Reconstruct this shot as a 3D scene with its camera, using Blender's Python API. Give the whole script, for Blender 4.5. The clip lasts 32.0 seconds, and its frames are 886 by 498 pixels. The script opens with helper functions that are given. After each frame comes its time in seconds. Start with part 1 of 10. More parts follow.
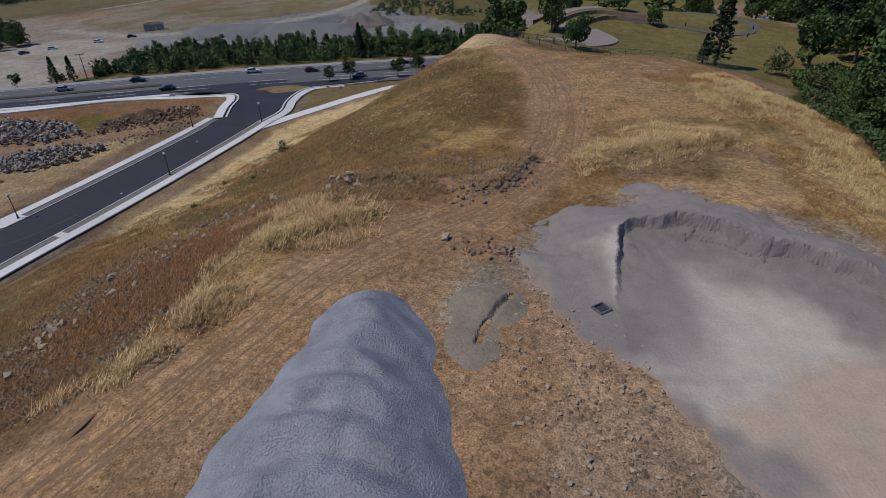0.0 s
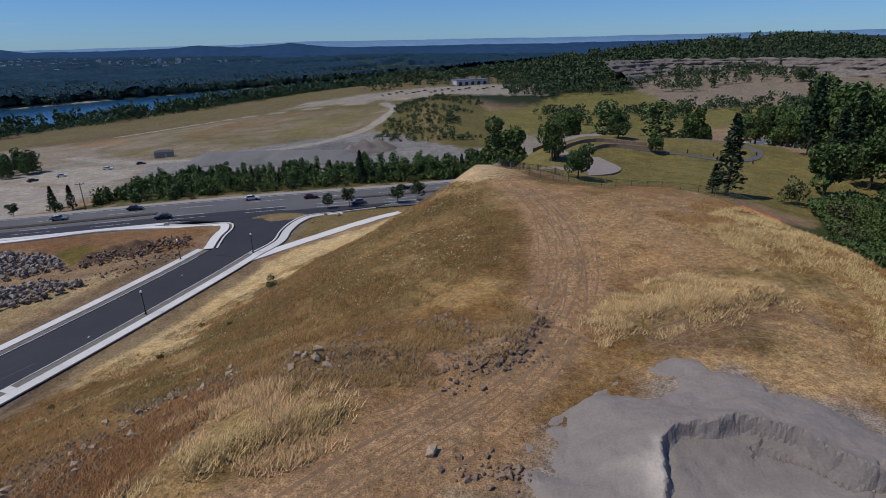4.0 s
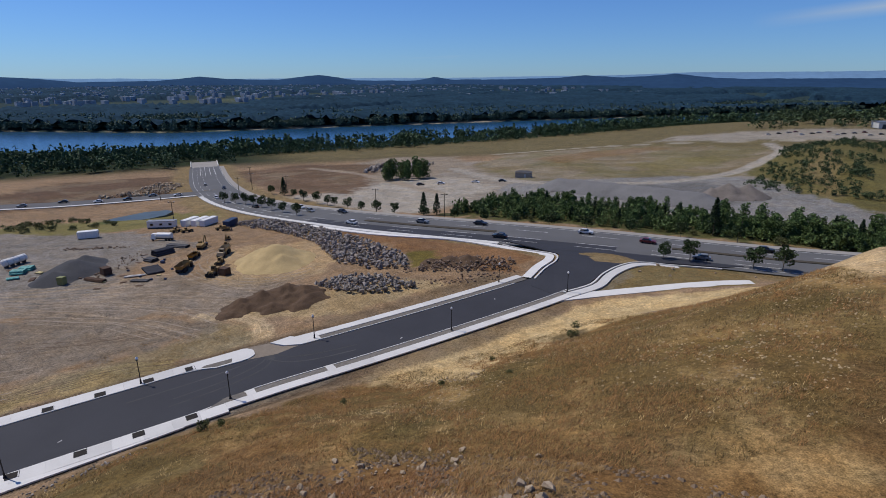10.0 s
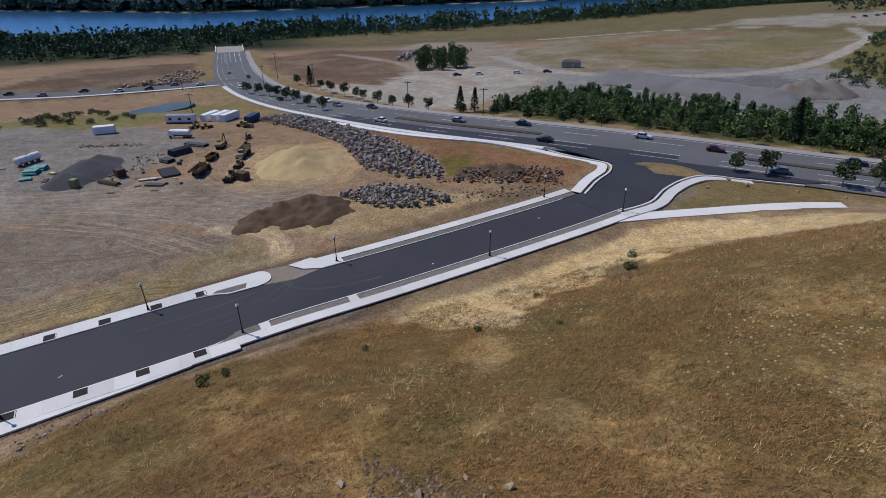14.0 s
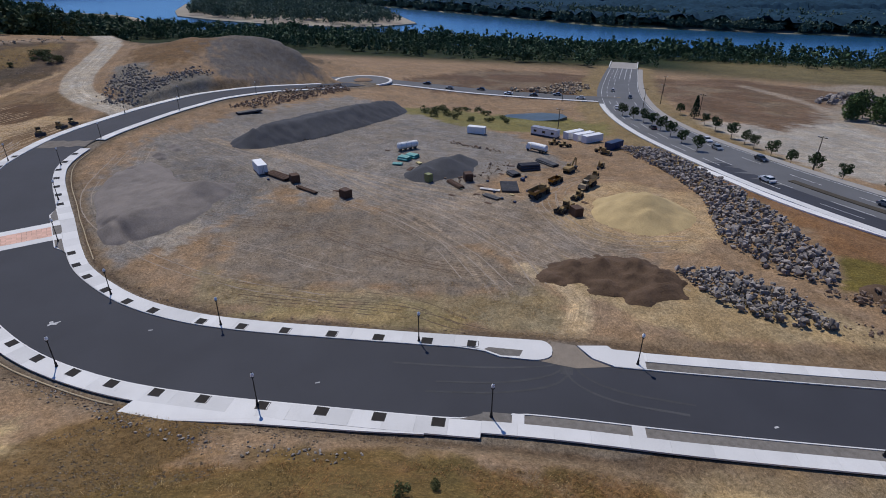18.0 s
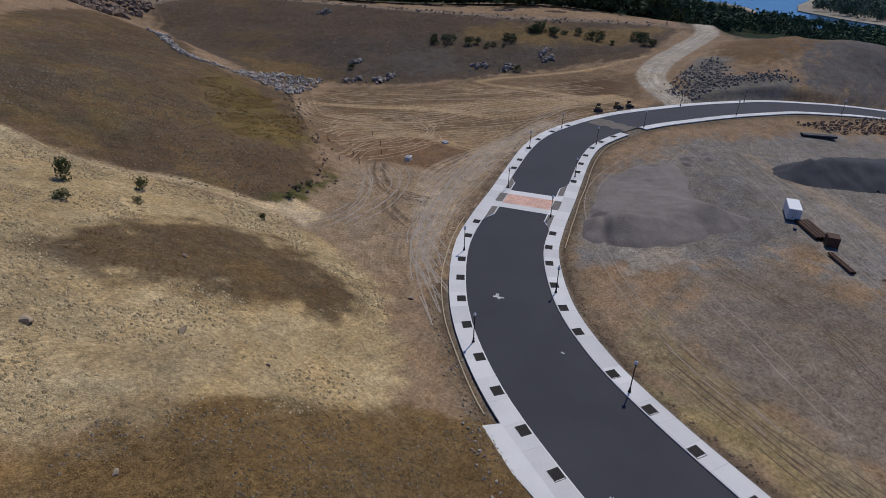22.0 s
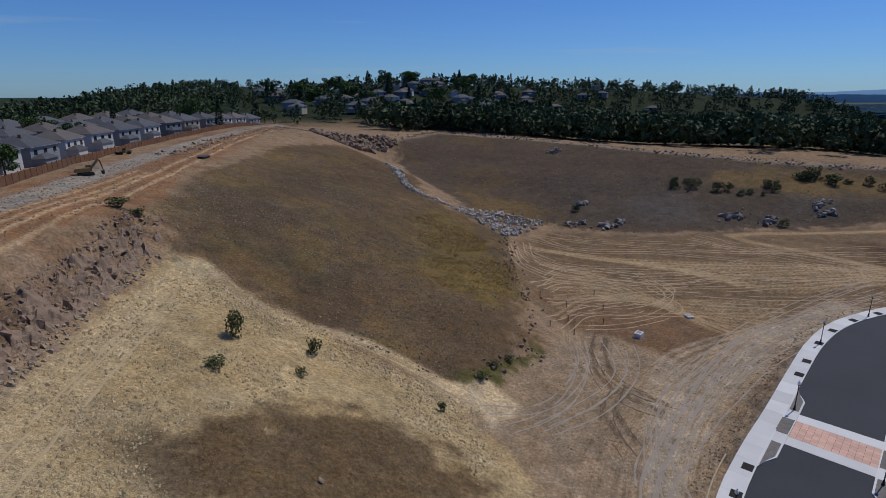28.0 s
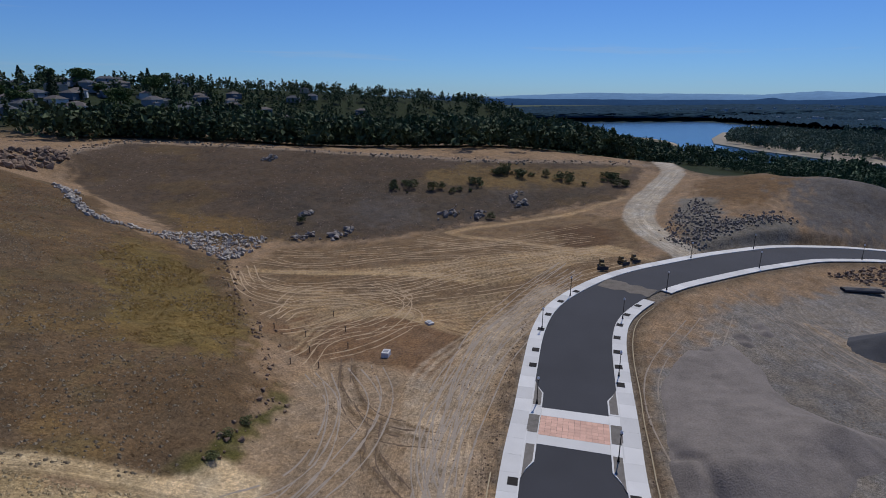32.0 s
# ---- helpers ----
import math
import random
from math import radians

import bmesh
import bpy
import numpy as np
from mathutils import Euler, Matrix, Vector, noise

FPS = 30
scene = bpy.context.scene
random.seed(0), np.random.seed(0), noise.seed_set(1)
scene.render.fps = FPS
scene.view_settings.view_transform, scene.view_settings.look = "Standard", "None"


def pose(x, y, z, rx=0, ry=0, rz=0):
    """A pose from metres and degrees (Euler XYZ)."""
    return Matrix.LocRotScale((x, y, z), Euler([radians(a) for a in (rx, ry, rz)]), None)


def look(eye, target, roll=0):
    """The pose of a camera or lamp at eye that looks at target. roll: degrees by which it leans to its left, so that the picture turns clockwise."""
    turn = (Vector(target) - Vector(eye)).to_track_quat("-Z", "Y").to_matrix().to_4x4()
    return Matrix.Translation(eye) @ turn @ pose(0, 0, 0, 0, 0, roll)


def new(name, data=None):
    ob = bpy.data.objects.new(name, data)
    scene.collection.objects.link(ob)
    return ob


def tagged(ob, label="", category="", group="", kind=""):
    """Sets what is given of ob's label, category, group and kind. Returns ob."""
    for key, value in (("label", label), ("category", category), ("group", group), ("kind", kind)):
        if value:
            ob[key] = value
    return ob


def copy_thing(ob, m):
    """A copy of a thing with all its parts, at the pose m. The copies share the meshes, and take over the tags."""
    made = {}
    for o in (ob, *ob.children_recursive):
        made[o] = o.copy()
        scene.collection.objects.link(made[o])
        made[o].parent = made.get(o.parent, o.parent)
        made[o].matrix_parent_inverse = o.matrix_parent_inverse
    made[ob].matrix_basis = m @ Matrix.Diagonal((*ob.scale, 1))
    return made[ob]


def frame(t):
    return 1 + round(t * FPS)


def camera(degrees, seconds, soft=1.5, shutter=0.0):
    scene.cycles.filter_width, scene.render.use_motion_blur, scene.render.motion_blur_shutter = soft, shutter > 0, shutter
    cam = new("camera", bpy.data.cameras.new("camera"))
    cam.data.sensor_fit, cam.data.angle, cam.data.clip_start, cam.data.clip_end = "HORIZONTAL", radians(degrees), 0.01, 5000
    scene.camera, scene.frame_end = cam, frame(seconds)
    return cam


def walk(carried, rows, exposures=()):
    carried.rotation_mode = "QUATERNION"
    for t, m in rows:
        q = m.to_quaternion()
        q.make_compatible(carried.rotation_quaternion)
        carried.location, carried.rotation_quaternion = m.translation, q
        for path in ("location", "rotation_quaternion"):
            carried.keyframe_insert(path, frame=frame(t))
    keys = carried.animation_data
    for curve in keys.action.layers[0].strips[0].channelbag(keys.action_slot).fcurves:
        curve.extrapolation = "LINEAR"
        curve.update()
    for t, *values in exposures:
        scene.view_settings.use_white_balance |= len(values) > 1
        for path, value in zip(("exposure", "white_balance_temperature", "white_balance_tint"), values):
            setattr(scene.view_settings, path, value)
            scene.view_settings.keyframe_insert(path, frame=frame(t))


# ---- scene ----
cam = camera(77.39, 32.0, 0.9)
PATH = [
    (0.0, pose(0.00, 0.00, 39.30, 58.36, 0.38, 0.00)),
    (0.5, pose(0.18, 1.15, 39.45, 58.31, 0.52, 0.09)),
    (1.0, pose(0.28, 2.43, 39.54, 58.26, 0.58, 0.10)),
    (1.5, pose(0.48, 3.80, 39.56, 59.22, 0.62, 0.16)),
    (2.0, pose(0.62, 5.14, 39.58, 61.11, 0.76, 0.17)),
    (2.5, pose(0.80, 6.42, 39.70, 63.18, 0.82, 0.24)),
    (3.0, pose(0.97, 7.70, 39.79, 65.35, 0.93, 0.26)),
    (3.5, pose(1.08, 8.99, 39.85, 67.50, 0.96, 0.28)),
    (4.0, pose(1.21, 10.27, 39.89, 69.77, 1.03, 0.29)),
    (4.5, pose(1.30, 11.56, 39.90, 71.89, 1.03, 0.26)),
    (5.0, pose(1.48, 12.65, 40.03, 73.03, 0.56, -0.27)),
    (5.5, pose(1.73, 13.63, 40.23, 73.44, 0.15, -0.70)),
    (6.0, pose(2.02, 14.60, 40.45, 73.37, -0.04, -0.44)),
    (6.5, pose(2.35, 15.66, 40.64, 73.08, 0.07, 1.11)),
    (7.0, pose(2.69, 16.88, 40.76, 72.81, 0.55, 4.54)),
    (7.5, pose(2.95, 18.07, 40.81, 72.75, 0.73, 10.09)),
    (8.0, pose(2.99, 19.09, 40.75, 72.84, 0.74, 15.41)),
    (8.5, pose(2.89, 20.10, 40.59, 72.91, 0.57, 20.53)),
    (9.0, pose(2.65, 21.12, 40.45, 72.96, 0.48, 25.79)),
    (9.5, pose(2.28, 21.96, 40.35, 72.98, 0.32, 31.35)),
    (10.0, pose(1.81, 22.69, 40.22, 72.99, 0.23, 36.68)),
    (10.5, pose(1.23, 23.46, 40.11, 72.97, 0.20, 39.46)),
    (11.0, pose(0.54, 24.28, 40.08, 72.94, 0.32, 39.73)),
    (11.5, pose(-0.33, 25.33, 40.07, 72.92, 0.28, 40.00)),
    (12.0, pose(-1.36, 26.64, 40.11, 72.89, 0.34, 40.20)),
    (12.5, pose(-2.56, 28.10, 40.05, 72.79, 0.36, 40.32)),
    (13.0, pose(-3.93, 29.72, 39.93, 69.77, 0.52, 40.33)),
    (13.5, pose(-5.47, 31.49, 39.82, 64.24, 0.59, 40.34)),
    (14.0, pose(-7.16, 33.41, 39.75, 61.79, 0.43, 40.37)),
    (14.5, pose(-8.97, 35.42, 39.73, 61.44, 0.38, 40.88)),
    (15.0, pose(-10.84, 37.44, 39.73, 62.19, 0.53, 42.31)),
    (15.5, pose(-12.73, 39.40, 39.76, 63.07, 0.71, 45.09)),
    (16.0, pose(-14.58, 41.21, 39.81, 63.09, 0.43, 49.67)),
    (16.5, pose(-16.45, 42.84, 39.77, 63.17, -0.08, 56.47)),
    (17.0, pose(-18.37, 44.45, 39.61, 63.14, -0.07, 63.14)),
    (17.5, pose(-20.37, 45.81, 39.43, 63.16, -0.20, 70.31)),
    (18.0, pose(-22.59, 46.79, 39.26, 63.15, -0.52, 78.53)),
    (18.5, pose(-24.94, 47.59, 39.16, 63.01, -0.81, 86.66)),
    (19.0, pose(-27.41, 48.22, 38.96, 62.91, -1.09, 94.97)),
    (19.5, pose(-30.09, 48.68, 38.72, 62.74, -1.21, 103.69)),
    (20.0, pose(-32.77, 48.86, 38.59, 62.50, -1.21, 112.24)),
    (20.5, pose(-35.44, 48.68, 38.53, 62.19, -1.22, 121.10)),
    (21.0, pose(-38.09, 48.20, 38.48, 61.91, -1.15, 129.04)),
    (21.5, pose(-40.41, 47.35, 38.46, 61.73, -1.05, 131.56)),
    (22.0, pose(-42.46, 46.12, 38.43, 61.60, -0.98, 133.25)),
    (22.5, pose(-44.45, 44.56, 38.31, 61.47, -0.97, 138.82)),
    (23.0, pose(-46.39, 42.81, 38.19, 61.29, -0.90, 146.84)),
    (23.5, pose(-48.23, 40.86, 38.05, 61.16, -0.77, 154.41)),
    (24.0, pose(-49.81, 38.77, 38.09, 61.00, -0.75, 156.52)),
    (24.5, pose(-51.26, 36.56, 38.22, 62.08, -0.73, 157.20)),
    (25.0, pose(-52.48, 34.46, 38.24, 66.49, -0.60, 157.60)),
    (25.5, pose(-53.53, 32.47, 38.09, 70.60, -0.45, 157.83)),
    (26.0, pose(-54.47, 30.52, 38.02, 72.94, -0.24, 158.63)),
    (26.5, pose(-55.35, 28.63, 38.00, 74.00, -0.12, 159.39)),
    (27.0, pose(-56.21, 26.82, 38.00, 74.24, -0.10, 159.52)),
    (27.5, pose(-57.10, 25.11, 38.01, 74.12, -0.11, 158.41)),
    (28.0, pose(-58.05, 23.52, 38.00, 74.13, -0.01, 155.48)),
    (28.5, pose(-58.97, 22.08, 37.95, 74.15, -0.03, 150.64)),
    (29.0, pose(-59.79, 20.76, 37.86, 74.17, -0.10, 142.98)),
    (29.5, pose(-60.48, 19.52, 37.89, 74.20, -0.22, 134.06)),
    (30.0, pose(-61.00, 18.31, 37.93, 74.22, -0.27, 129.94)),
    (30.5, pose(-61.77, 17.08, 38.07, 74.25, -0.41, 128.49)),
    (31.0, pose(-62.90, 15.83, 38.21, 74.25, -0.43, 127.78)),
    (31.5, pose(-64.28, 14.55, 38.32, 74.39, -0.45, 127.36)),
    (32.0, pose(-65.71, 13.16, 38.45, 74.50, -0.57, 127.04)),
]
walk(cam, PATH, exposures=[(0.0, -0.48, 6500, 10), (4.0, -0.33, 6600, 10), (7.0, -0.15, 6850, 11), (9.0, -0.2, 6800, 11), (13.0, -0.2, 6500, 10), (17.0, -0.18, 6450, 10), (21.0, -0.4, 6450, 10), (25.0, -0.58, 6500, 10), (28.0, -0.53, 6400, 10), (32.0, -0.45, 6450, 10)])

# ---- light ----
SUN_EL, SUN_AZ = radians(58), math.atan2(-0.24, -0.97)
world = bpy.data.worlds.new("sky")
scene.world = world
world.use_nodes = True
wn, wl = world.node_tree.nodes, world.node_tree.links
sky = wn.new("ShaderNodeTexSky")
sky.sky_type, sky.sun_disc = "NISHITA", False
sky.sun_elevation, sky.sun_rotation = SUN_EL, math.pi / 2 - SUN_AZ
sky.air_density, sky.dust_density, sky.ozone_density, sky.altitude = 1.0, 0.15, 4.0, 400
tint = wn.new("ShaderNodeMix")
tint.data_type, tint.blend_type = "RGBA", "MULTIPLY"
tint.inputs[0].default_value, tint.inputs[7].default_value = 1.0, (0.5, 0.83, 1.40, 1)
wl.new(sky.outputs[0], tint.inputs[6])
# thin streaks of high cloud
co, stretch_map, cirrus, veil, haze = wn.new("ShaderNodeTexCoord"), wn.new("ShaderNodeMapping"), wn.new("ShaderNodeTexNoise"), wn.new("ShaderNodeMapRange"), wn.new("ShaderNodeMix")
stretch_map.inputs["Rotation"].default_value, stretch_map.inputs["Scale"].default_value = (0.06, 0.05, 0.5), (1.2, 2.2, 26.0)
cirrus.inputs["Scale"].default_value, cirrus.inputs["Detail"].default_value, cirrus.inputs["Roughness"].default_value = 1.0, 7, 0.6
veil.inputs["From Min"].default_value, veil.inputs["From Max"].default_value, veil.inputs["To Max"].default_value = 0.60, 0.80, 0.5
haze.data_type = "RGBA"
haze.inputs[7].default_value = (5.5, 6.6, 7.8, 1)
wl.new(co.outputs["Generated"], stretch_map.inputs["Vector"])
wl.new(stretch_map.outputs[0], cirrus.inputs["Vector"])
wl.new(cirrus.outputs[0], veil.inputs["Value"])
# one long streak low over the north-eastern horizon
def aim(az, el):
    return Vector((math.cos(radians(az)) * math.cos(radians(el)), math.sin(radians(az)) * math.cos(radians(el)), math.sin(radians(el))))


streak = None
for normal, lo, hi in ((aim(104, 4.1).cross(aim(74, 6.3)).normalized(), 0.013, 0.0), (aim(82, 5.6), 0.955, 0.99)):
    dot, span_of = wn.new("ShaderNodeVectorMath"), wn.new("ShaderNodeMapRange")
    dot.operation, dot.inputs[1].default_value = "DOT_PRODUCT", normal
    wl.new(co.outputs["Generated"], dot.inputs[0])
    value = dot.outputs["Value"]
    if streak is None:
        away = wn.new("ShaderNodeMath")
        away.operation = "ABSOLUTE"
        wl.new(value, away.inputs[0])
        value = away.outputs[0]
    span_of.inputs["From Min"].default_value, span_of.inputs["From Max"].default_value = lo, hi
    wl.new(value, span_of.inputs["Value"])
    if streak is None:
        streak = span_of.outputs[0]
    else:
        both = wn.new("ShaderNodeMath")
        both.operation = "MULTIPLY"
        wl.new(streak, both.inputs[0])
        wl.new(span_of.outputs[0], both.inputs[1])
        streak = both.outputs[0]
torn, cloud = wn.new("ShaderNodeMath"), wn.new("ShaderNodeMath")
torn.operation, cloud.operation = "MULTIPLY", "MAXIMUM"
wl.new(streak, torn.inputs[0])
wl.new(cirrus.outputs[0], torn.inputs[1])
wl.new(torn.outputs[0], cloud.inputs[0])
wl.new(veil.outputs[0], cloud.inputs[1])
wl.new(cloud.outputs[0], haze.inputs[0])
wl.new(tint.outputs[2], haze.inputs[6])
wl.new(haze.outputs[2], wn["Background"].inputs[0])
wn["Background"].inputs[1].default_value = 0.085
sun = new("sun", bpy.data.lights.new("sun", "SUN"))
sun.data.energy, sun.data.angle, sun.data.color = 3.6, radians(0.5), (1.0, 0.95, 0.87)
sun_from = Vector((math.cos(SUN_AZ) * math.cos(SUN_EL), math.sin(SUN_AZ) * math.cos(SUN_EL), math.sin(SUN_EL)))
sun.matrix_world = look(sun_from * 300, (0, 0, 0))


# ---- number helpers ----
def hash2(ix, iy, seed):
    h = (ix.astype(np.int64) * 374761393 + iy.astype(np.int64) * 668265263 + seed * 974634541) & 0x7FFFFFFF
    h = ((h ^ (h >> 13)) * 1274126177) & 0x7FFFFFFF
    return ((h ^ (h >> 16)) & 0xFFFF) / 65535.0


def vnoise(x, y, size, seed=1):
    """Smooth value noise from 0 to 1, with lumps about size metres across."""
    x, y = np.asarray(x, float) / size, np.asarray(y, float) / size
    ix, iy = np.floor(x), np.floor(y)
    fx, fy = x - ix, y - iy
    fx, fy = fx * fx * (3 - 2 * fx), fy * fy * (3 - 2 * fy)
    a, b = hash2(ix, iy, seed), hash2(ix + 1, iy, seed)
    c, d = hash2(ix, iy + 1, seed), hash2(ix + 1, iy + 1, seed)
    return (a * (1 - fx) + b * fx) * (1 - fy) + (c * (1 - fx) + d * fx) * fy


def fbm(x, y, size, seed=1, octaves=4):
    s, w, tot = 0, 1.0, 0
    for k in range(octaves):
        s = s + w * vnoise(x, y, size / 2 ** k, seed + k)
        tot += w
        w *= 0.55
    return s / tot


def step(a, b, v):
    u = np.clip((v - a) / (b - a), 0, 1)
    return u * u * (3 - 2 * u)


def spline(pts, gap):
    """A smooth line through the points, with a point about every gap metres."""
    p = np.array(pts, float)
    q = np.vstack([2 * p[0] - p[1], p, 2 * p[-1] - p[-2]])
    out = []
    for i in range(1, len(q) - 2):
        n = max(1, int(round(np.linalg.norm(q[i + 1][:2] - q[i][:2]) / gap)))
        for k in range(n):
            t = k / n
            out.append(0.5 * (2 * q[i] + (q[i + 1] - q[i - 1]) * t + (2 * q[i - 1] - 5 * q[i] + 4 * q[i + 1] - q[i + 2]) * t * t
                              + (3 * q[i] - q[i - 1] - 3 * q[i + 1] + q[i + 2]) * t ** 3))
    out.append(p[-1])
    return np.array(out)


def near_line(x, y, line):
    """For each place: the distance to the line, the line's height there and the side (positive: left of the line)."""
    x, y = np.asarray(x, float), np.asarray(y, float)
    best, hz, side = np.full(x.shape, 1e9), np.zeros(x.shape), np.zeros(x.shape)
    for a, b in zip(line[:-1], line[1:]):
        dx, dy = b[0] - a[0], b[1] - a[1]
        t = np.clip(((x - a[0]) * dx + (y - a[1]) * dy) / (dx * dx + dy * dy + 1e-9), 0, 1)
        d = np.hypot(x - a[0] - t * dx, y - a[1] - t * dy)
        hit = d < best
        best = np.where(hit, d, best)
        if len(a) > 2:
            hz = np.where(hit, a[2] + t * (b[2] - a[2]), hz)
        side = np.where(hit, np.sign(dx * (y - a[1]) - dy * (x - a[0])), side)
    return best, hz, side


def inside(x, y, poly):
    x, y = np.asarray(x, float), np.asarray(y, float)
    r = np.zeros(x.shape, bool)
    for (ax, ay), (bx, by) in zip(poly, poly[1:] + poly[:1]):
        r ^= ((ay > y) != (by > y)) & (x < (bx - ax) * (y - ay) / (by - ay + 1e-12) + ax)
    return r


def zone(x, y, poly, soft=3.0, rough=3.0, seed=5):
    """1 inside the outline, 0 outside, with a soft ragged border."""
    out, p, e = np.zeros(np.shape(x)), np.array(poly, float), soft + rough + 1
    k = (x > p[:, 0].min() - e) & (x < p[:, 0].max() + e) & (y > p[:, 1].min() - e) & (y < p[:, 1].max() + e)
    x, y = x[k], y[k]
    d, _, _ = near_line(x, y, np.array(poly + poly[:1], float))
    s = np.where(inside(x, y, poly), d, -d) + (fbm(x, y, rough * 3, seed) - 0.5) * 2 * rough
    s = s + (fbm(x, y, 2.6, seed + 40, 3) - 0.5) * 2.6 * soft
    out[k] = step(-soft * 0.7, soft * 0.7, s)
    return out


# ---- lie of the land ----
STREET = spline([(-44.5, 150.0, -3.4), (-46.9, 137.6, -3.5), (-51.2, 122.7, -3.9), (-55.5, 111.0, -4.4), (-60.4, 97.0, -4.7), (-65.1, 83.3, -4.8), (-70.4, 69.7, -5.1),
                 (-75.3, 55.6, -5.5), (-79.4, 44.5, -5.9), (-85.0, 30.5, -6.6), (-90.7, 19.2, -7.1), (-99.3, 7.7, -7.5), (-111.8, -3.1, -7.7), (-122.8, -9.0, -7.8),
                 (-136.8, -15.0, -7.7), (-148.6, -20.2, -7.5), (-163.4, -26.2, -7.0), (-175.8, -28.8, -6.5), (-191.6, -27.6, -6.0), (-204.0, -24.2, -5.6), (-217.8, -17.8, -5.3),
                 (-230.6, -11.6, -5.2), (-243.3, -5.2, -5.5), (-255.9, 1.5, -6.0), (-268.0, 10.5, -7.0), (-278.0, 19.0, -8.0), (-288.0, 29.6, -9.4), (-296.0, 38.8, -10.7),
                 (-306.0, 49.5, -12.2), (-316.0, 59.9, -13.7), (-318.0, 62.0, -14.0)], 3.0)
AVENUE = spline([(230, 300, -3), (130, 245, -4), (40, 200, -4.3), (-5, 182, -4.3), (-48, 172, -4.4), (-84, 164, -5), (-118, 157.5, -6.2), (-150, 157, -8.2),
                 (-200, 165, -13), (-250, 179, -17), (-300, 200, -20), (-360, 232, -24), (-432, 273, -28.5)], 5.0)
RIVER_ROAD = spline([(-283, 190, -19), (-297, 160, -19), (-311, 125, -18), (-326, 95, -16.5), (-333, 74, -15.2), (-345, 40, -15), (-380, -20, -16)], 5.0)
QUARRY_ROAD = spline([(-226, -16, -5), (-238, -30, -4.3), (-255, -44, -3), (-280, -52, -1.5), (-310, -55, 1), (-350, -60, 3.5), (-385, -75, 4)], 4.0)

# break lines of the ground: rims, toes and crests
BREAKS = [
    # knoll: rim of its flat top, middle and toe of its west slope
    [(-22, -30, 18), (-19, 0, 18), (-17, 24, 17.8), (-10, 45, 18.3), (0, 55, 17.6), (5, 67, 18.0), (2, 80, 17.6), (3, 100, 17.6), (6, 118, 17)],
    [(-27, 15, 15.2), (-25, 43, 13.4), (-13, 62, 12.8), (-10, 80, 13.4), (-8, 100, 12.5), (-2, 118, 11)],
    [(-46, 13, 6.9), (-44, 30, 7.2), (-32, 53, 10), (-29, 67, 5.2), (-24, 85, 5.4), (-17, 105, 5.5), (-9, 122, 6)],
    [(-57, 18, 2.5), (-53, 50, 1.9), (-42, 72, -0.5), (-31, 90, 1.3), (-26, 103, 1.2), (-14, 125, 2.5), (-4, 138, 4)],
]
BREAKS += [
    [(-66, 24, -4.5), (-60, 50, -2.6), (-52, 72, -4.2), (-40, 97, -4.4), (-30, 118, -3.0), (-20, 134, -1.2), (-8, 146, 0), (4, 158, -1)],
]
BREAKS += [
    # knoll: flat top
    [(8, -40, 19), (0, 10, 18.4), (-3, 31, 18.2), (8, 38, 17.6), (3.6, 50, 17.5), (12, 54, 17.6), (15, 72, 19.4), (14, 95, 19), (10, 115, 18.3), (7, 123, 17.2)],
    [(40, -40, 20), (30, 10, 18.5), (33, 51, 18.5), (28, 55, 19), (25, 66, 20.4), (30, 85, 19.5), (36, 95, 18.2)],
    [(52, -40, 17), (47, 20, 17), (45, 60, 18), (44, 72, 18), (42, 87, 17.6), (40, 96, 17.4), (22, 102, 17.5), (12, 116, 17)],
]
BREAKS += [
    # east side and park
    [(75, -60, 6), (70, 20, 5), (66, 60, 7), (62, 85, 10), (60, 100, 12)],
    [(30, 112, 14), (60, 118, 13), (50, 140, 13), (28, 138, 13.5), (24, 158, 13), (45, 178, 12.5), (85, 172, 12), (110, 140, 11)],
    [(8, 150, 3), (17, 174, -2), (48, 194, 1), (95, 205, 3)],
]
BREAKS += [
    # north side of the avenue
    [(-5, 205, -5.5), (-60, 192, -6.5), (-120, 180, -8.5), (-160, 182, -11)],
    [(60, 260, -7), (0, 240, -8), (-60, 235, -8.5), (-120, 225, -10), (-190, 215, -14)],
    [(40, 330, -7), (-37, 284, -8), (-100, 300, -10), (-190, 260, -15)],
]
BREAKS += [
    # yard west of the street
    [(-78, 125, -3.6), (-86, 105, -4.6), (-92, 80, -6.4), (-100, 62, -7), (-107, 45, -7.5), (-116, 30, -7.6), (-130, 12, -8), (-150, 0, -7.8), (-170, -8, -7.2), (-200, -3, -6.2)],
    [(-110, 138, -5.2), (-115, 110, -6.6), (-123, 66, -8.6), (-139, 40, -8.4), (-160, 22, -8.2), (-190, 12, -8), (-225, 10, -7.6)],
    [(-150, 140, -8.6), (-150, 105, -8.4), (-160, 75, -8.8), (-180, 60, -9), (-210, 50, -9.4), (-250, 40, -9)],
    [(-200, 150, -13.5), (-200, 115, -11), (-215, 90, -11), (-240, 80, -11.5), (-280, 70, -12.5)],
    [(-235, 150, -17.5), (-262, 120, -17.5), (-285, 100, -17)],
]
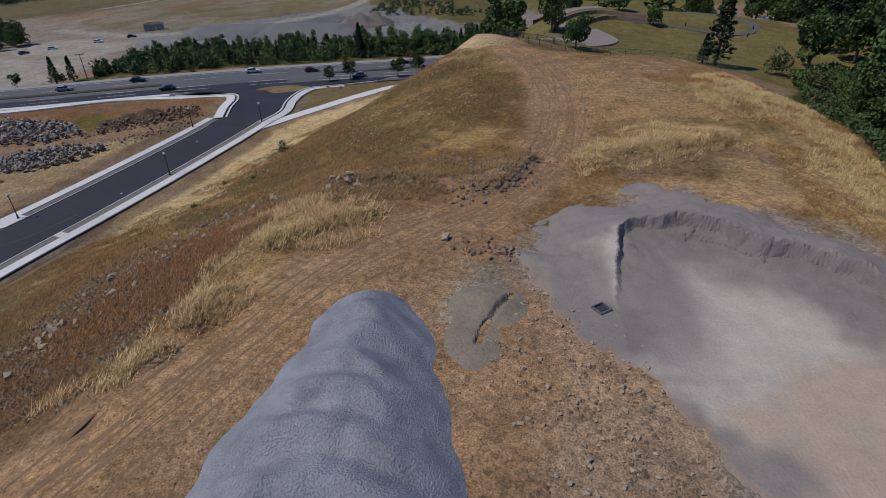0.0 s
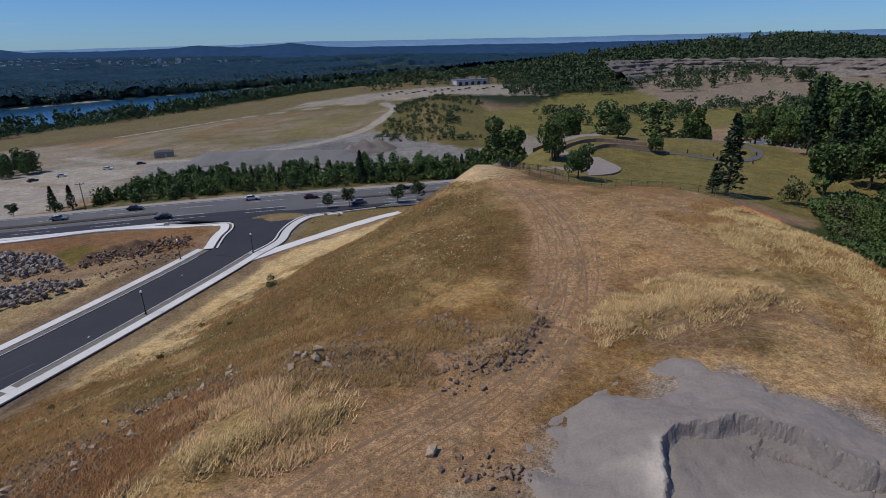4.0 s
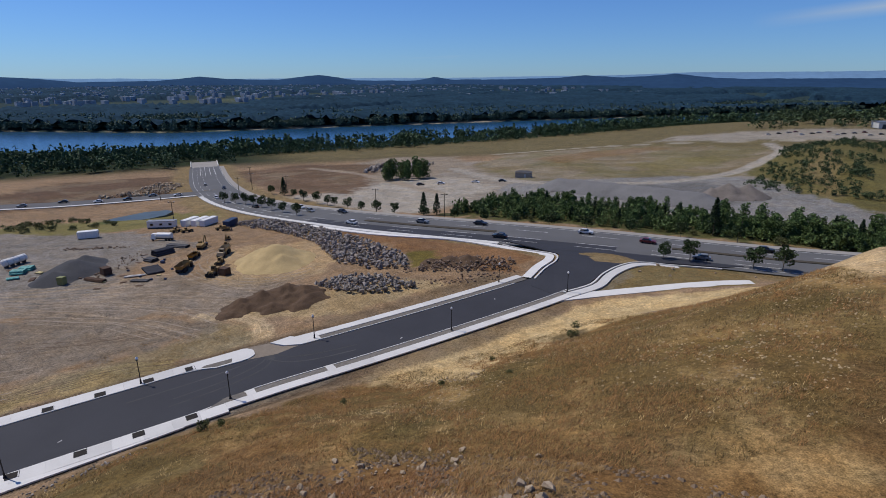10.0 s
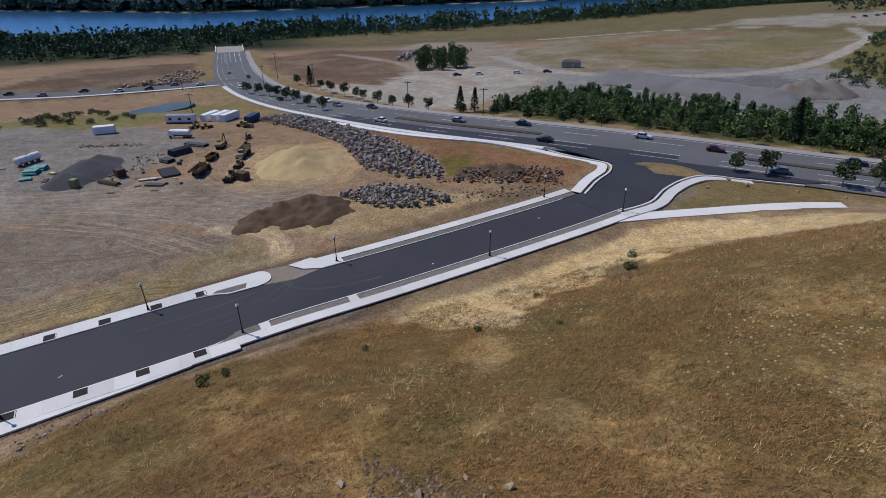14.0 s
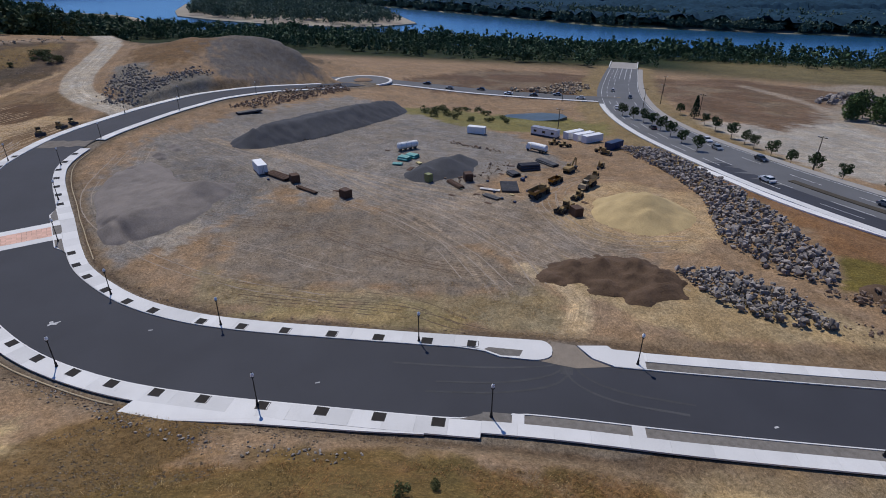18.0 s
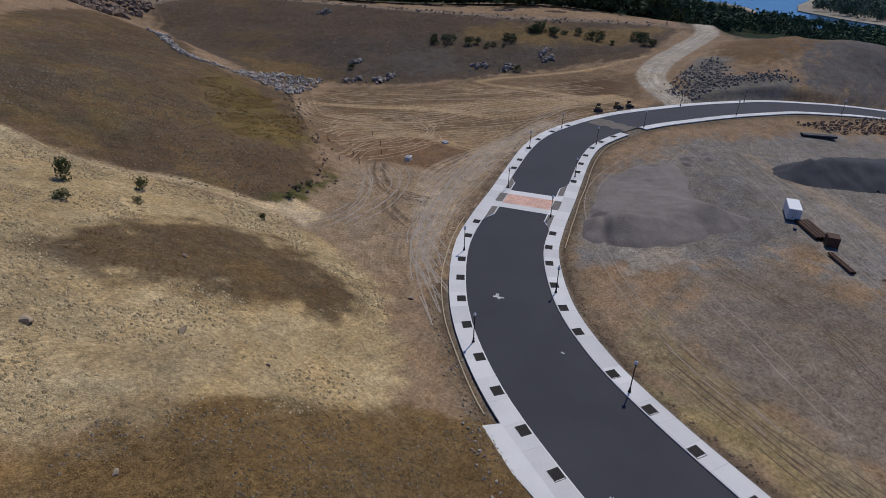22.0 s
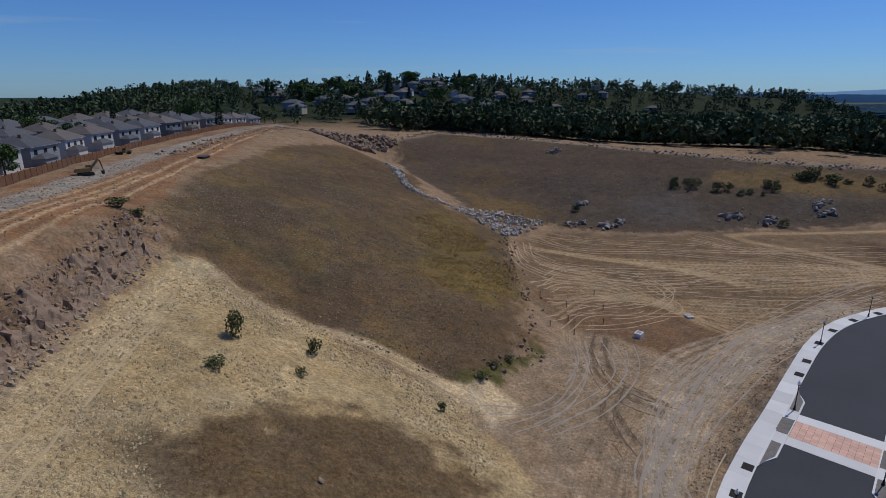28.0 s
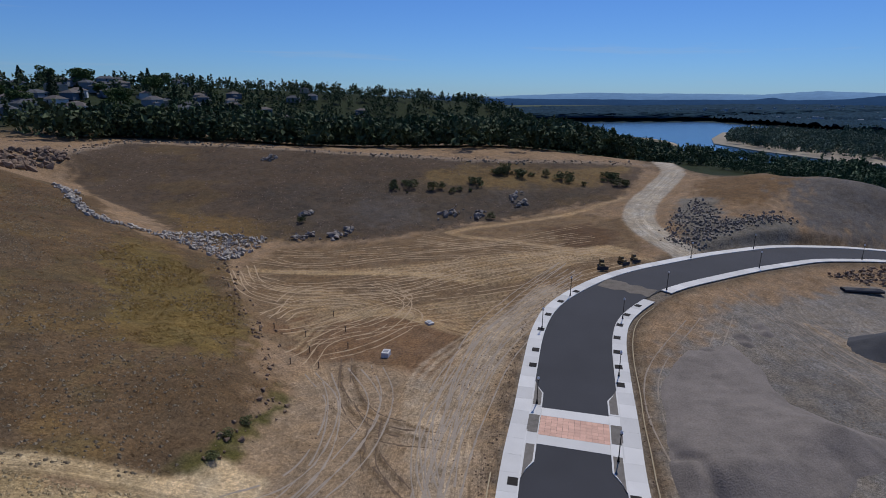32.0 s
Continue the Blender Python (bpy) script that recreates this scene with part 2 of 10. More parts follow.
BREAKS += [
    # pale slope south of the knoll
    [(-80, 8, -6.4), (-88, -2, -7.0), (-94, -14, -7.9), (-98, -30, -7.8), (-96, -38, -7)],
    [(-74, 3, -5), (-81, -6, -4.4), (-72, -17.6, -0.9), (-80, -30, -2), (-86, -39, -4.9)],
    [(-58, 8, 2.4), (-47, -7, 9), (-54, -25, 7.5), (-61, -49, 7), (-69, -46, 2.6), (-77, -45, -0.6)],
    [(-40, -10, 12.2), (-39, -27, 12.9), (-42, -45, 12.4), (-46, -60, 12.5), (-53, -72, 12.5)],
    [(-31, -20, 18.5), (-35, -42, 19), (-38, -56, 19.2), (-43, -72, 19.4), (-50, -80, 18)],
]
BREAKS += [
    # dark slope, rim road and terrace
    [(-10, -60, 20), (-24, -90, 21), (-33, -125, 21.5), (-52, -172, 21.5), (-74, -225, 22.5), (-98, -250, 23.5)],
    [(-45, -95, 18.5), (-58, -130, 18.5), (-80, -180, 19), (-110, -225, 20.5)],
    [(-72, -84.6, 11), (-85, -115, 11.5), (-105, -165, 11.5), (-125, -205, 13)],
]
BREAKS += [
    [(-77, -66, 3.2), (-95, -85, 4), (-112, -104, -0.5), (-128, -140, 2.5), (-142, -190, 5)],
    [(-92, -46, -4.4), (-101, -55, -2.8), (-120, -76, -4.6), (-138, -108, -5.2), (-146, -121, -6), (-148, -160, -1.5), (-150, -200, 1), (-151, -241, 4)],
    [(-106, -48, -8.2), (-118, -60, -7.8), (-135, -85, -7.6), (-152, -112, -6.8), (-170, -122, -6.2), (-191, -110, -6), (-224, -101, -5.6), (-256, -84, -4.4), (-262, -60, -4.2)],
    [(-110, -40, -8.3), (-135, -50, -8.6), (-163, -50, -8.6), (-182, -60, -7), (-205, -50, -6)],
]
BREAKS += [
    [(-150, -80, -8), (-190, -85, -6.8), (-225, -70, -5.6), (-240, -55, -5)],
    [(-115, -248, 19), (-135, -258, 15), (-160, -262, 13.5), (-197, -290, 14), (-226, -245, 13), (-254, -186, 11), (-289, -133, 8.5), (-335, -98, 6.5), (-362, -68, 5)],
    [(-185, -190, 3.5), (-222, -165, 3.5), (-255, -125, 2.5), (-285, -95, 1.5)],
]
BREAKS += [
    # lower ground of the estate behind the fence
    [(10, -72, 18), (-2, -106, 18.5), (-12, -146, 19), (-22, -186, 19.5), (-36, -228, 20), (-58, -270, 20.5)],
    [(60, -84, 17.5), (40, -164, 18.5), (10, -244, 19.5), (-30, -304, 20.5)],
]
BREAKS += [
    # stone bank west of the loose road
    [(-232, -2, -4), (-256, -22, -1.5), (-285, -34, 1), (-320, -38, 3.5), (-360, -35, 3)],
    [(-258, 8, -6), (-280, -8, 0), (-300, -14, 3.5), (-345, -20, 6.5), (-366, -20, 4)],
    [(-330, -8, 6.6), (-345, -2, 7.3), (-346, 12, 6.2), (-342, 26, 4.5), (-338, 38, -1), (-336, 46, -6)],
    [(-300, 8, -1), (-318, 22, -3)],
    [(-280, 10, -6.5), (-296, 26, -9), (-312, 41, -12), (-326, 50, -13)],
    [(-372, -6, -2), (-372, 20, -6), (-362, 44, -12)],
]


def toward_river(x, y):
    return -0.878 * x + 0.478 * y


def near_shore(v):
    """How far off the near bank lies, along the river."""
    return np.interp(v, [-2400, -1600, -1300, -1000, -700, -480, -300, 0, 600, 1300, 2400], [900, 860, 830, 810, 790, 765, 740, 725, 705, 735, 760])


def far_shore(v):
    return np.interp(v, [-2400, -1600, -1545, -1520, -1480, -1000, -600, 0, 600, 1200, 1700, 2600], [600, 700, 1100, 1425, 1760, 1600, 1400, 1035, 1005, 950, 925, 960])


def low_ground(x, y):
    """The wide fall of the land to the river and the plain beyond it."""
    u, v = toward_river(x, y), 0.478 * x + 0.878 * y
    near = near_shore(v)
    far = far_shore(v)
    z = np.interp(u, [-400, 60, 119, 190, 360, 505, 640], [-2, -3, -4.2, -8, -18, -28.5, -36])
    z = z + (-44 - z) * step(-75, 8, u - near)
    rise = np.clip((u - far) / 4000, 0, 1)
    return z + step(-8, 30, u - far) * (5 + 52 * rise)


def rib(x, y, pts, width):
    """A broad back of land along a line of heights: its height and its weight."""
    d, h, _ = near_line(x, y, np.array(pts, float))
    return h, np.exp(-(d / width) ** 2)


UPLANDS = [
    ([(20, -150, 18), (-20, -260, 19), (-40, -420, 24), (-70, -640, 36), (-130, -900, 46)], 160),
    ([(-160, -330, 14), (-200, -480, 26), (-290, -640, 46), (-470, -690, 46), (-700, -650, 40), (-880, -600, 31), (-960, -560, 26), (-1020, -520, -6)], 165),
    ([(-330, -170, 2), (-480, -280, 0), (-640, -380, -6), (-800, -460, -20)], 110),
    ([(200, -300, 16), (180, 0, 12), (230, 160, 10), (300, 260, 8)], 130),
    ([(140, 820, -4), (330, 820, 10), (700, 1300, 30), (1200, 1900, 52), (1700, 2900, 70)], 330),
    ([(8, 300, -4), (2, 360, 0), (-6, 430, 2), (6, 500, 1)], 36),
    ([(120, 460, -9), (220, 520, -4), (330, 470, -2)], 70),
]

_s = np.vstack([spline(b, 7.0) for b in BREAKS] + [r[::3] for r in (STREET, AVENUE[8:], RIVER_ROAD, QUARRY_ROAD)])


def wide_ground(x, y):
    z = low_ground(x, y)
    for pts, width in UPLANDS:
        h, w = rib(x, y, pts, width)
        z = z + np.maximum(h - z, -4) * w
    return z


def _kernel(ax, ay, bx, by):
    return np.exp(-np.hypot(ax[:, None] - bx[None], ay[:, None] - by[None]) / 90.0)


_k = _kernel(_s[:, 0], _s[:, 1], _s[:, 0], _s[:, 1])
_w = np.linalg.solve(_k + 0.02 * np.eye(len(_s)), _s[:, 2] - wide_ground(_s[:, 0], _s[:, 1]))


def open_ground(x, y):
    """The ground before roads are cut into it and heaps are tipped on it."""
    x, y = np.asarray(x, float), np.asarray(y, float)
    z, shape = wide_ground(x, y).ravel(), x.shape
    fx, fy = x.ravel(), y.ravel()
    close = np.where((fx > -800) & (fx < 560) & (fy > -760) & (fy < 780))[0]
    for k in range(0, len(close), 20000):
        c = close[k:k + 20000]
        z[c] += _kernel(fx[c], fy[c], _s[:, 0], _s[:, 1]) @ _w
    return z.reshape(shape)


# low grassy banks on the knoll: line, width and height, steep on their right
BERMS = [
    ([(14.0, 50.2), (17.5, 51.0), (21, 51.8), (25, 52.8), (29, 54.2)], 2.4, 0.75),
    ([(-10.3, 46.2), (-4.6, 46.6), (-0.9, 45.8), (2.2, 45.0), (6.0, 48.0), (8.4, 51.4)], 2.2, 0.7),
    ([(-17.5, 20.5), (-15.8, 25.4), (-15, 29.1), (-14.4, 31.6), (-13.2, 34.6), (-9.9, 37.0), (-6.6, 38.4)], 2.4, 0.55),
]


def cut(z, x, y, line, flat, fade, drop):
    e, z = flat + fade + 1, z.copy()
    b = (x > line[:, 0].min() - e) & (x < line[:, 0].max() + e) & (y > line[:, 1].min() - e) & (y < line[:, 1].max() + e)
    d, h, _ = near_line(x[b], y[b], line)
    z[b] = z[b] + (h - drop - z[b]) * (1 - step(flat, flat + fade, d))
    return z


def ground_z(x, y):
    x, y = np.asarray(x, float), np.asarray(y, float)
    z = open_ground(x, y)
    z = z + (fbm(x, y, 9, 3) - 0.5) * 0.7 * (np.hypot(x + 60, y) < 420)
    # gullied earth face below the rim road
    m = zone(x, y, [(-35, -18), (-37, -26), (-42, -50), (-50, -76), (-54, -82), (-47, -82), (-40, -58), (-34, -38), (-32, -20)], 1.2, 1.0, 8)
    if m.any():
        z = z + m * (3.2 * np.abs(2 * fbm(0.3 * x + 0.95 * y, (0.95 * x - 0.3 * y) * 0.35, 4.2, 18, 3) - 1) - 1.0 + 1.0 * (fbm(x, y, 1.6, 19, 2) - 0.5))
        w = z + (fbm(x, y, 3.6, 23, 3) - 0.5) * 3.0
        q = w / 1.5 - np.floor(w / 1.5)
        z = z + m * 1.5 * (step(0.62, 0.95, q) - q)
    for pts, width, high in BERMS:
        p = np.array(pts, float)
        k = (x > p[:, 0].min() - 6) & (x < p[:, 0].max() + 6) & (y > p[:, 1].min() - 6) & (y < p[:, 1].max() + 6)
        if k.any():
            d, _, side = near_line(x[k], y[k], p)
            d = d + (fbm(x[k], y[k], 1.8, 27, 3) - 0.5) * 1.2
            z[k] = z[k] + high * np.exp(-(d / np.where(side > 0, width, width * 0.4)) ** 2) * (0.6 + 0.8 * fbm(x[k], y[k], 2.5, 29, 2))
    z = cut(z, x, y, QUARRY_ROAD, 5, 5, 0.0)
    z = cut(z, x, y, AVENUE, 13, 6, 0.3)
    z = cut(z, x, y, RIVER_ROAD, 7, 6, 0.3)
    z = cut(z, x, y, STREET, 9.6, 3.5, 0.25)
    return z


# ---- materials ----
def material(name, color, rough=0.85, metal=0.0, scale=3.0, vary=0.25, bump=0.3, fine=40.0, attribute="", spec=0.3):
    """A surface with stains at one scale, grain at another, and relief."""
    m = bpy.data.materials.new(name)
    m.use_nodes = True
    n, l = m.node_tree.nodes, m.node_tree.links
    b = n["Principled BSDF"]
    b.inputs["Roughness"].default_value, b.inputs["Metallic"].default_value = rough, metal
    b.inputs["Specular IOR Level"].default_value = spec
    co = n.new("ShaderNodeNewGeometry")
    big, small = n.new("ShaderNodeTexNoise"), n.new("ShaderNodeTexNoise")
    for t, s in ((big, scale), (small, fine)):
        t.inputs["Scale"].default_value, t.inputs["Detail"].default_value = s, 5
        l.new(co.outputs["Position"], t.inputs["Vector"])
    add = n.new("ShaderNodeMath")
    add.operation = "ADD"
    l.new(big.outputs[0], add.inputs[0])
    l.new(small.outputs[0], add.inputs[1])
    rng = n.new("ShaderNodeMapRange")
    rng.inputs["From Min"].default_value, rng.inputs["From Max"].default_value = 0.6, 1.4
    rng.inputs["To Min"].default_value, rng.inputs["To Max"].default_value = 1 - vary, 1 + vary
    l.new(add.outputs[0], rng.inputs["Value"])
    mul = n.new("ShaderNodeVectorMath")
    mul.operation = "SCALE"
    if attribute:
        at = n.new("ShaderNodeAttribute")
        at.attribute_name = attribute
        l.new(at.outputs["Color"], mul.inputs[0])
    else:
        info = n.new("ShaderNodeObjectInfo")
        hs = n.new("ShaderNodeHueSaturation")
        hs.inputs["Color"].default_value = (*color, 1)
        r2 = n.new("ShaderNodeMapRange")
        r2.inputs["To Min"].default_value, r2.inputs["To Max"].default_value = 0.9, 1.1
        l.new(info.outputs["Random"], r2.inputs["Value"])
        l.new(r2.outputs[0], hs.inputs["Value"])
        l.new(hs.outputs[0], mul.inputs[0])
    l.new(rng.outputs[0], mul.inputs["Scale"])
    l.new(mul.outputs[0], b.inputs["Base Color"])
    if bump:
        bp = n.new("ShaderNodeBump")
        bp.inputs["Strength"].default_value, bp.inputs["Distance"].default_value = bump, 0.15
        l.new(add.outputs[0], bp.inputs["Height"])
        l.new(bp.outputs[0], b.inputs["Normal"])
    return m


def earth_material():
    m = bpy.data.materials.new("earth")
    m.use_nodes = True
    n, l = m.node_tree.nodes, m.node_tree.links
    b = n["Principled BSDF"]
    b.inputs["Roughness"].default_value, b.inputs["Specular IOR Level"].default_value = 0.95, 0.1
    co, at, tr, st = n.new("ShaderNodeNewGeometry"), n.new("ShaderNodeAttribute"), n.new("ShaderNodeAttribute"), n.new("ShaderNodeAttribute")
    at.attribute_name, tr.attribute_name, st.attribute_name = "tone", "track", "stony"

    def noise(vector, scale, detail, rough=0.62):
        t = n.new("ShaderNodeTexNoise")
        t.inputs["Scale"].default_value, t.inputs["Detail"].default_value, t.inputs["Roughness"].default_value = scale, detail, rough
        l.new(vector, t.inputs["Vector"])
        return t

    def span(value, lo, hi, a, c):
        r = n.new("ShaderNodeMapRange")
        for k, v in zip(("From Min", "From Max", "To Min", "To Max"), (lo, hi, a, c)):
            r.inputs[k].default_value = v
        l.new(value, r.inputs["Value"])
        return r.outputs[0]

    def math_node(kind, a, c):
        q = n.new("ShaderNodeMath")
        q.operation = kind
        for k, v in enumerate((a, c)):
            if isinstance(v, (int, float)):
                q.inputs[k].default_value = v
            else:
                l.new(v, q.inputs[k])
        return q.outputs[0]

    gain, heights = None, []
    for scale, amount, detail in ((0.06, 0.14, 4), (0.4, 0.2, 5), (2.2, 0.34, 5), (9.0, 0.44, 3)):
        t = noise(co.outputs["Position"], scale, detail)
        r = span(t.outputs[0], 0.33, 0.67, 1 - amount, 1 + amount)
        heights.append(t.outputs[0])
        gain = r if gain is None else math_node("MULTIPLY", gain, r)
    # single stones and clods
    for scale, lo, hi in ((0.8, 0.42, 1.5), (2.4, 0.4, 1.5)):
        v = n.new("ShaderNodeTexVoronoi")
        v.inputs["Scale"].default_value = scale
        l.new(co.outputs["Position"], v.inputs["Vector"])
        sep = n.new("ShaderNodeSeparateColor")
        l.new(v.outputs["Color"], sep.inputs[0])
        size = math_node("MULTIPLY", sep.outputs[0], 0.26)
        body = span(math_node("SUBTRACT", size, v.outputs["Distance"]), 0.0, 0.05, 0.0, 1.0)
        body = math_node("MULTIPLY", body, span(sep.outputs[2], 0.4, 0.45, 0.0, 1.0))
        body = math_node("MULTIPLY", body, st.outputs["Fac"])
        heights.append(body)
        gain = math_node("MULTIPLY", gain, math_node("ADD", 1.0, math_node("MULTIPLY", body, span(sep.outputs[1], 0, 1, lo - 1, hi - 1))))
    # wheel marks that run along the tracks
    sp, cm = n.new("ShaderNodeSeparateXYZ"), n.new("ShaderNodeCombineXYZ")
    l.new(tr.outputs["Vector"], sp.inputs[0])
    l.new(math_node("MULTIPLY", sp.outputs[0], 1.0), cm.inputs[0])
    l.new(math_node("MULTIPLY", sp.outputs[1], 0.035), cm.inputs[1])
    marks = math_node("ADD", math_node("MULTIPLY", noise(cm.outputs[0], 1.1, 2).outputs[0], 0.55), math_node("MULTIPLY", noise(cm.outputs[0], 3.6, 2).outputs[0], 0.45))
    lines = math_node("MULTIPLY", span(marks, 0.40, 0.60, -0.26, 0.30), span(noise(co.outputs["Position"], 0.13, 3).outputs[0], 0.38, 0.62, 0.2, 1.1))
    gain = math_node("MULTIPLY", gain, math_node("ADD", 1.0, math_node("MULTIPLY", lines, sp.outputs[2])))
    # warm and cool earth
    tint_mix = n.new("ShaderNodeMix")
    tint_mix.data_type = "RGBA"
    tint_mix.inputs[6].default_value, tint_mix.inputs[7].default_value = (1.06, 1.0, 0.88, 1), (0.98, 1.0, 1.0, 1)
    l.new(span(noise(co.outputs["Position"], 0.17, 6, 0.7).outputs[0], 0.38, 0.62, 0, 1), tint_mix.inputs[0])
    hue = n.new("ShaderNodeVectorMath")
    hue.operation = "MULTIPLY"
    l.new(at.outputs["Color"], hue.inputs[0])
    l.new(tint_mix.outputs[2], hue.inputs[1])
    sc = n.new("ShaderNodeVectorMath")
    sc.operation = "SCALE"
    l.new(hue.outputs[0], sc.inputs[0])
    l.new(gain, sc.inputs["Scale"])
    l.new(sc.outputs[0], b.inputs["Base Color"])
    normal = None
    for t, dist in ((heights[1], 0.5), (heights[2], 0.2), (heights[3], 0.06), (heights[4], 0.12), (heights[5], 0.05), (math_node("MULTIPLY", marks, sp.outputs[2]), 0.35)):
        bp = n.new("ShaderNodeBump")
        bp.inputs["Strength"].default_value, bp.inputs["Distance"].default_value = 0.7, dist
        l.new(t, bp.inputs["Height"])
        if normal is not None:
            l.new(normal, bp.inputs["Normal"])
        normal = bp.outputs[0]
    l.new(normal, b.inputs["Normal"])
    return m


GROUND = earth_material()
ASPHALT = material("new_asphalt", (0.035, 0.036, 0.042), 0.8, scale=0.12, fine=14, vary=0.22, bump=0.12)
OLD_ASPHALT = material("old_asphalt", (0.11, 0.11, 0.11), 0.85, scale=0.1, fine=9, vary=0.2, bump=0.1)
CONCRETE = material("concrete", (0.62, 0.61, 0.58), 0.8, scale=0.3, fine=8, vary=0.1, bump=0.05)
WATER = material("river_water", (0.012, 0.065, 0.135), 0.22, scale=0.02, fine=0.35, vary=0.25, bump=0.25, spec=0.5)


# ---- mesh helpers ----
def mesh_object(name, verts, faces, mat=None, parent=None, smooth=False):
    me = bpy.data.meshes.new(name)
    me.from_pydata([tuple(v) for v in verts], [], [tuple(f) for f in faces])
    if mat:
        me.materials.append(mat)
    if smooth:
        me.polygons.foreach_set("use_smooth", [True] * len(me.polygons))
    me.update()
    ob = new(name, me)
    ob.parent = parent
    return ob


def part(name, bm, mat, parent, label=""):
    me = bpy.data.meshes.new(name)
    bm.to_mesh(me)
    bm.free()
    me.materials.append(mat)
    ob = new(name, me)
    ob.parent = parent
    return tagged(ob, label)


def gz(x, y):
    return float(ground_z(np.array([x]), np.array([y]))[0])


# ---- the ground sheet ----
def spaced(lo, hi, gap, end_lo, end_hi, grow=1.13):
    mid = list(np.arange(lo, hi + 0.01, gap))
    a, b, s = [], [], gap
    v = lo
    while v > end_lo:
        s *= grow
        v -= s
        a.append(v)
    s, v = gap, hi
    while v < end_hi:
        s *= grow
        v += s
        b.append(v)
    return np.array(a[::-1] + mid + b)


def banded(bands, gaps, end_lo, end_hi):
    """Grid lines in bands of their own spacing, widening beyond them."""
    mid = np.concatenate([np.arange(a, b - g * 0.4, g) for (a, b), g in zip(zip(bands[:-1], bands[1:]), gaps)] + [[bands[-1]]])
    lo, hi = spaced(bands[0], bands[0], gaps[0], end_lo, bands[0], 1.05), spaced(bands[-1], bands[-1], gaps[-1], bands[-1], end_hi, 1.05)
    return np.concatenate([lo[lo < bands[0] - 0.1], mid, hi[hi > bands[-1] + 0.1]])


GX, GY = banded((-265, -165, 48), (1.2, 0.62), -4600, 4600), banded((-215, -96, 150, 290), (1.2, 0.62, 1.5), -4600, 4600)
X, Y = np.meshgrid(GX, GY)
Z = ground_z(X, Y)


def ground_z(x, y):
    """The height of the finished ground sheet."""
    x, y = np.clip(np.asarray(x, float), GX[0], GX[-1] - 1e-6), np.clip(np.asarray(y, float), GY[0], GY[-1] - 1e-6)
    i, j = np.searchsorted(GX, x, "right") - 1, np.searchsorted(GY, y, "right") - 1
    u, v = (x - GX[i]) / (GX[i + 1] - GX[i]), (y - GY[j]) / (GY[j + 1] - GY[j])
    return (Z[j, i] * (1 - u) + Z[j, i + 1] * u) * (1 - v) + (Z[j + 1, i] * (1 - u) + Z[j + 1, i + 1] * u) * v



# ---- what the ground is made of: earth colours by area ----
DIRT, HAUL_DIRT, BROWN_GRASS, GREEN_GRASS = (0.25, 0.172, 0.108), (0.31, 0.19, 0.104), (0.188, 0.108, 0.042), (0.112, 0.086, 0.032)
STRAW, RUST, PALE, SAND_GREY = (0.44, 0.30, 0.14), (0.195, 0.12, 0.056), (0.47, 0.345, 0.18), (0.32, 0.285, 0.25)
YARD_GREY, PALE_CLAY, DARK_GRASS, DARK_SOIL = (0.20, 0.18, 0.16), (0.39, 0.29, 0.155), (0.125, 0.088, 0.05), (0.092, 0.067, 0.047)
TERRACE_DIRT, RED_DIRT, RIM_GREY, LOT, WOOD_FLOOR = (0.175, 0.119, 0.07), (0.235, 0.13, 0.068), (0.27, 0.235, 0.195), (0.32, 0.29, 0.25), (0.022, 0.032, 0.014)
LAWN, FIELD, BEACH = (0.16, 0.135, 0.05), (0.11, 0.125, 0.07), (0.34, 0.29, 0.22)
TONE = np.zeros((*X.shape, 3)) + np.array(DIRT)


def lay(mask, color):
    global TONE
    TONE = TONE + (np.array(color) - TONE) * np.clip(mask, 0, 1)[..., None]


def area(poly, color, soft=2.0, rough=3.0, seed=5, amount=1.0):
    lay(zone(X, Y, poly, soft, rough, seed) * amount, color)


def strip(line, width, color, soft=1.0, rough=0.5, seed=9, amount=1.0):
    p = np.array(line, float)
    e = width + soft + rough + 1
    k = (X > p[:, 0].min() - e) & (X < p[:, 0].max() + e) & (Y > p[:, 1].min() - e) & (Y < p[:, 1].max() + e)
    d, _, _ = near_line(X[k], Y[k], p)
    m = np.zeros(X.shape)
    m[k] = 1 - step(width / 2 - soft / 2, width / 2 + soft / 2, d + (fbm(X[k], Y[k], 6, seed) - 0.5) * 2 * rough)
    lay(m * amount, color)


TRACK = np.zeros((*X.shape, 3))


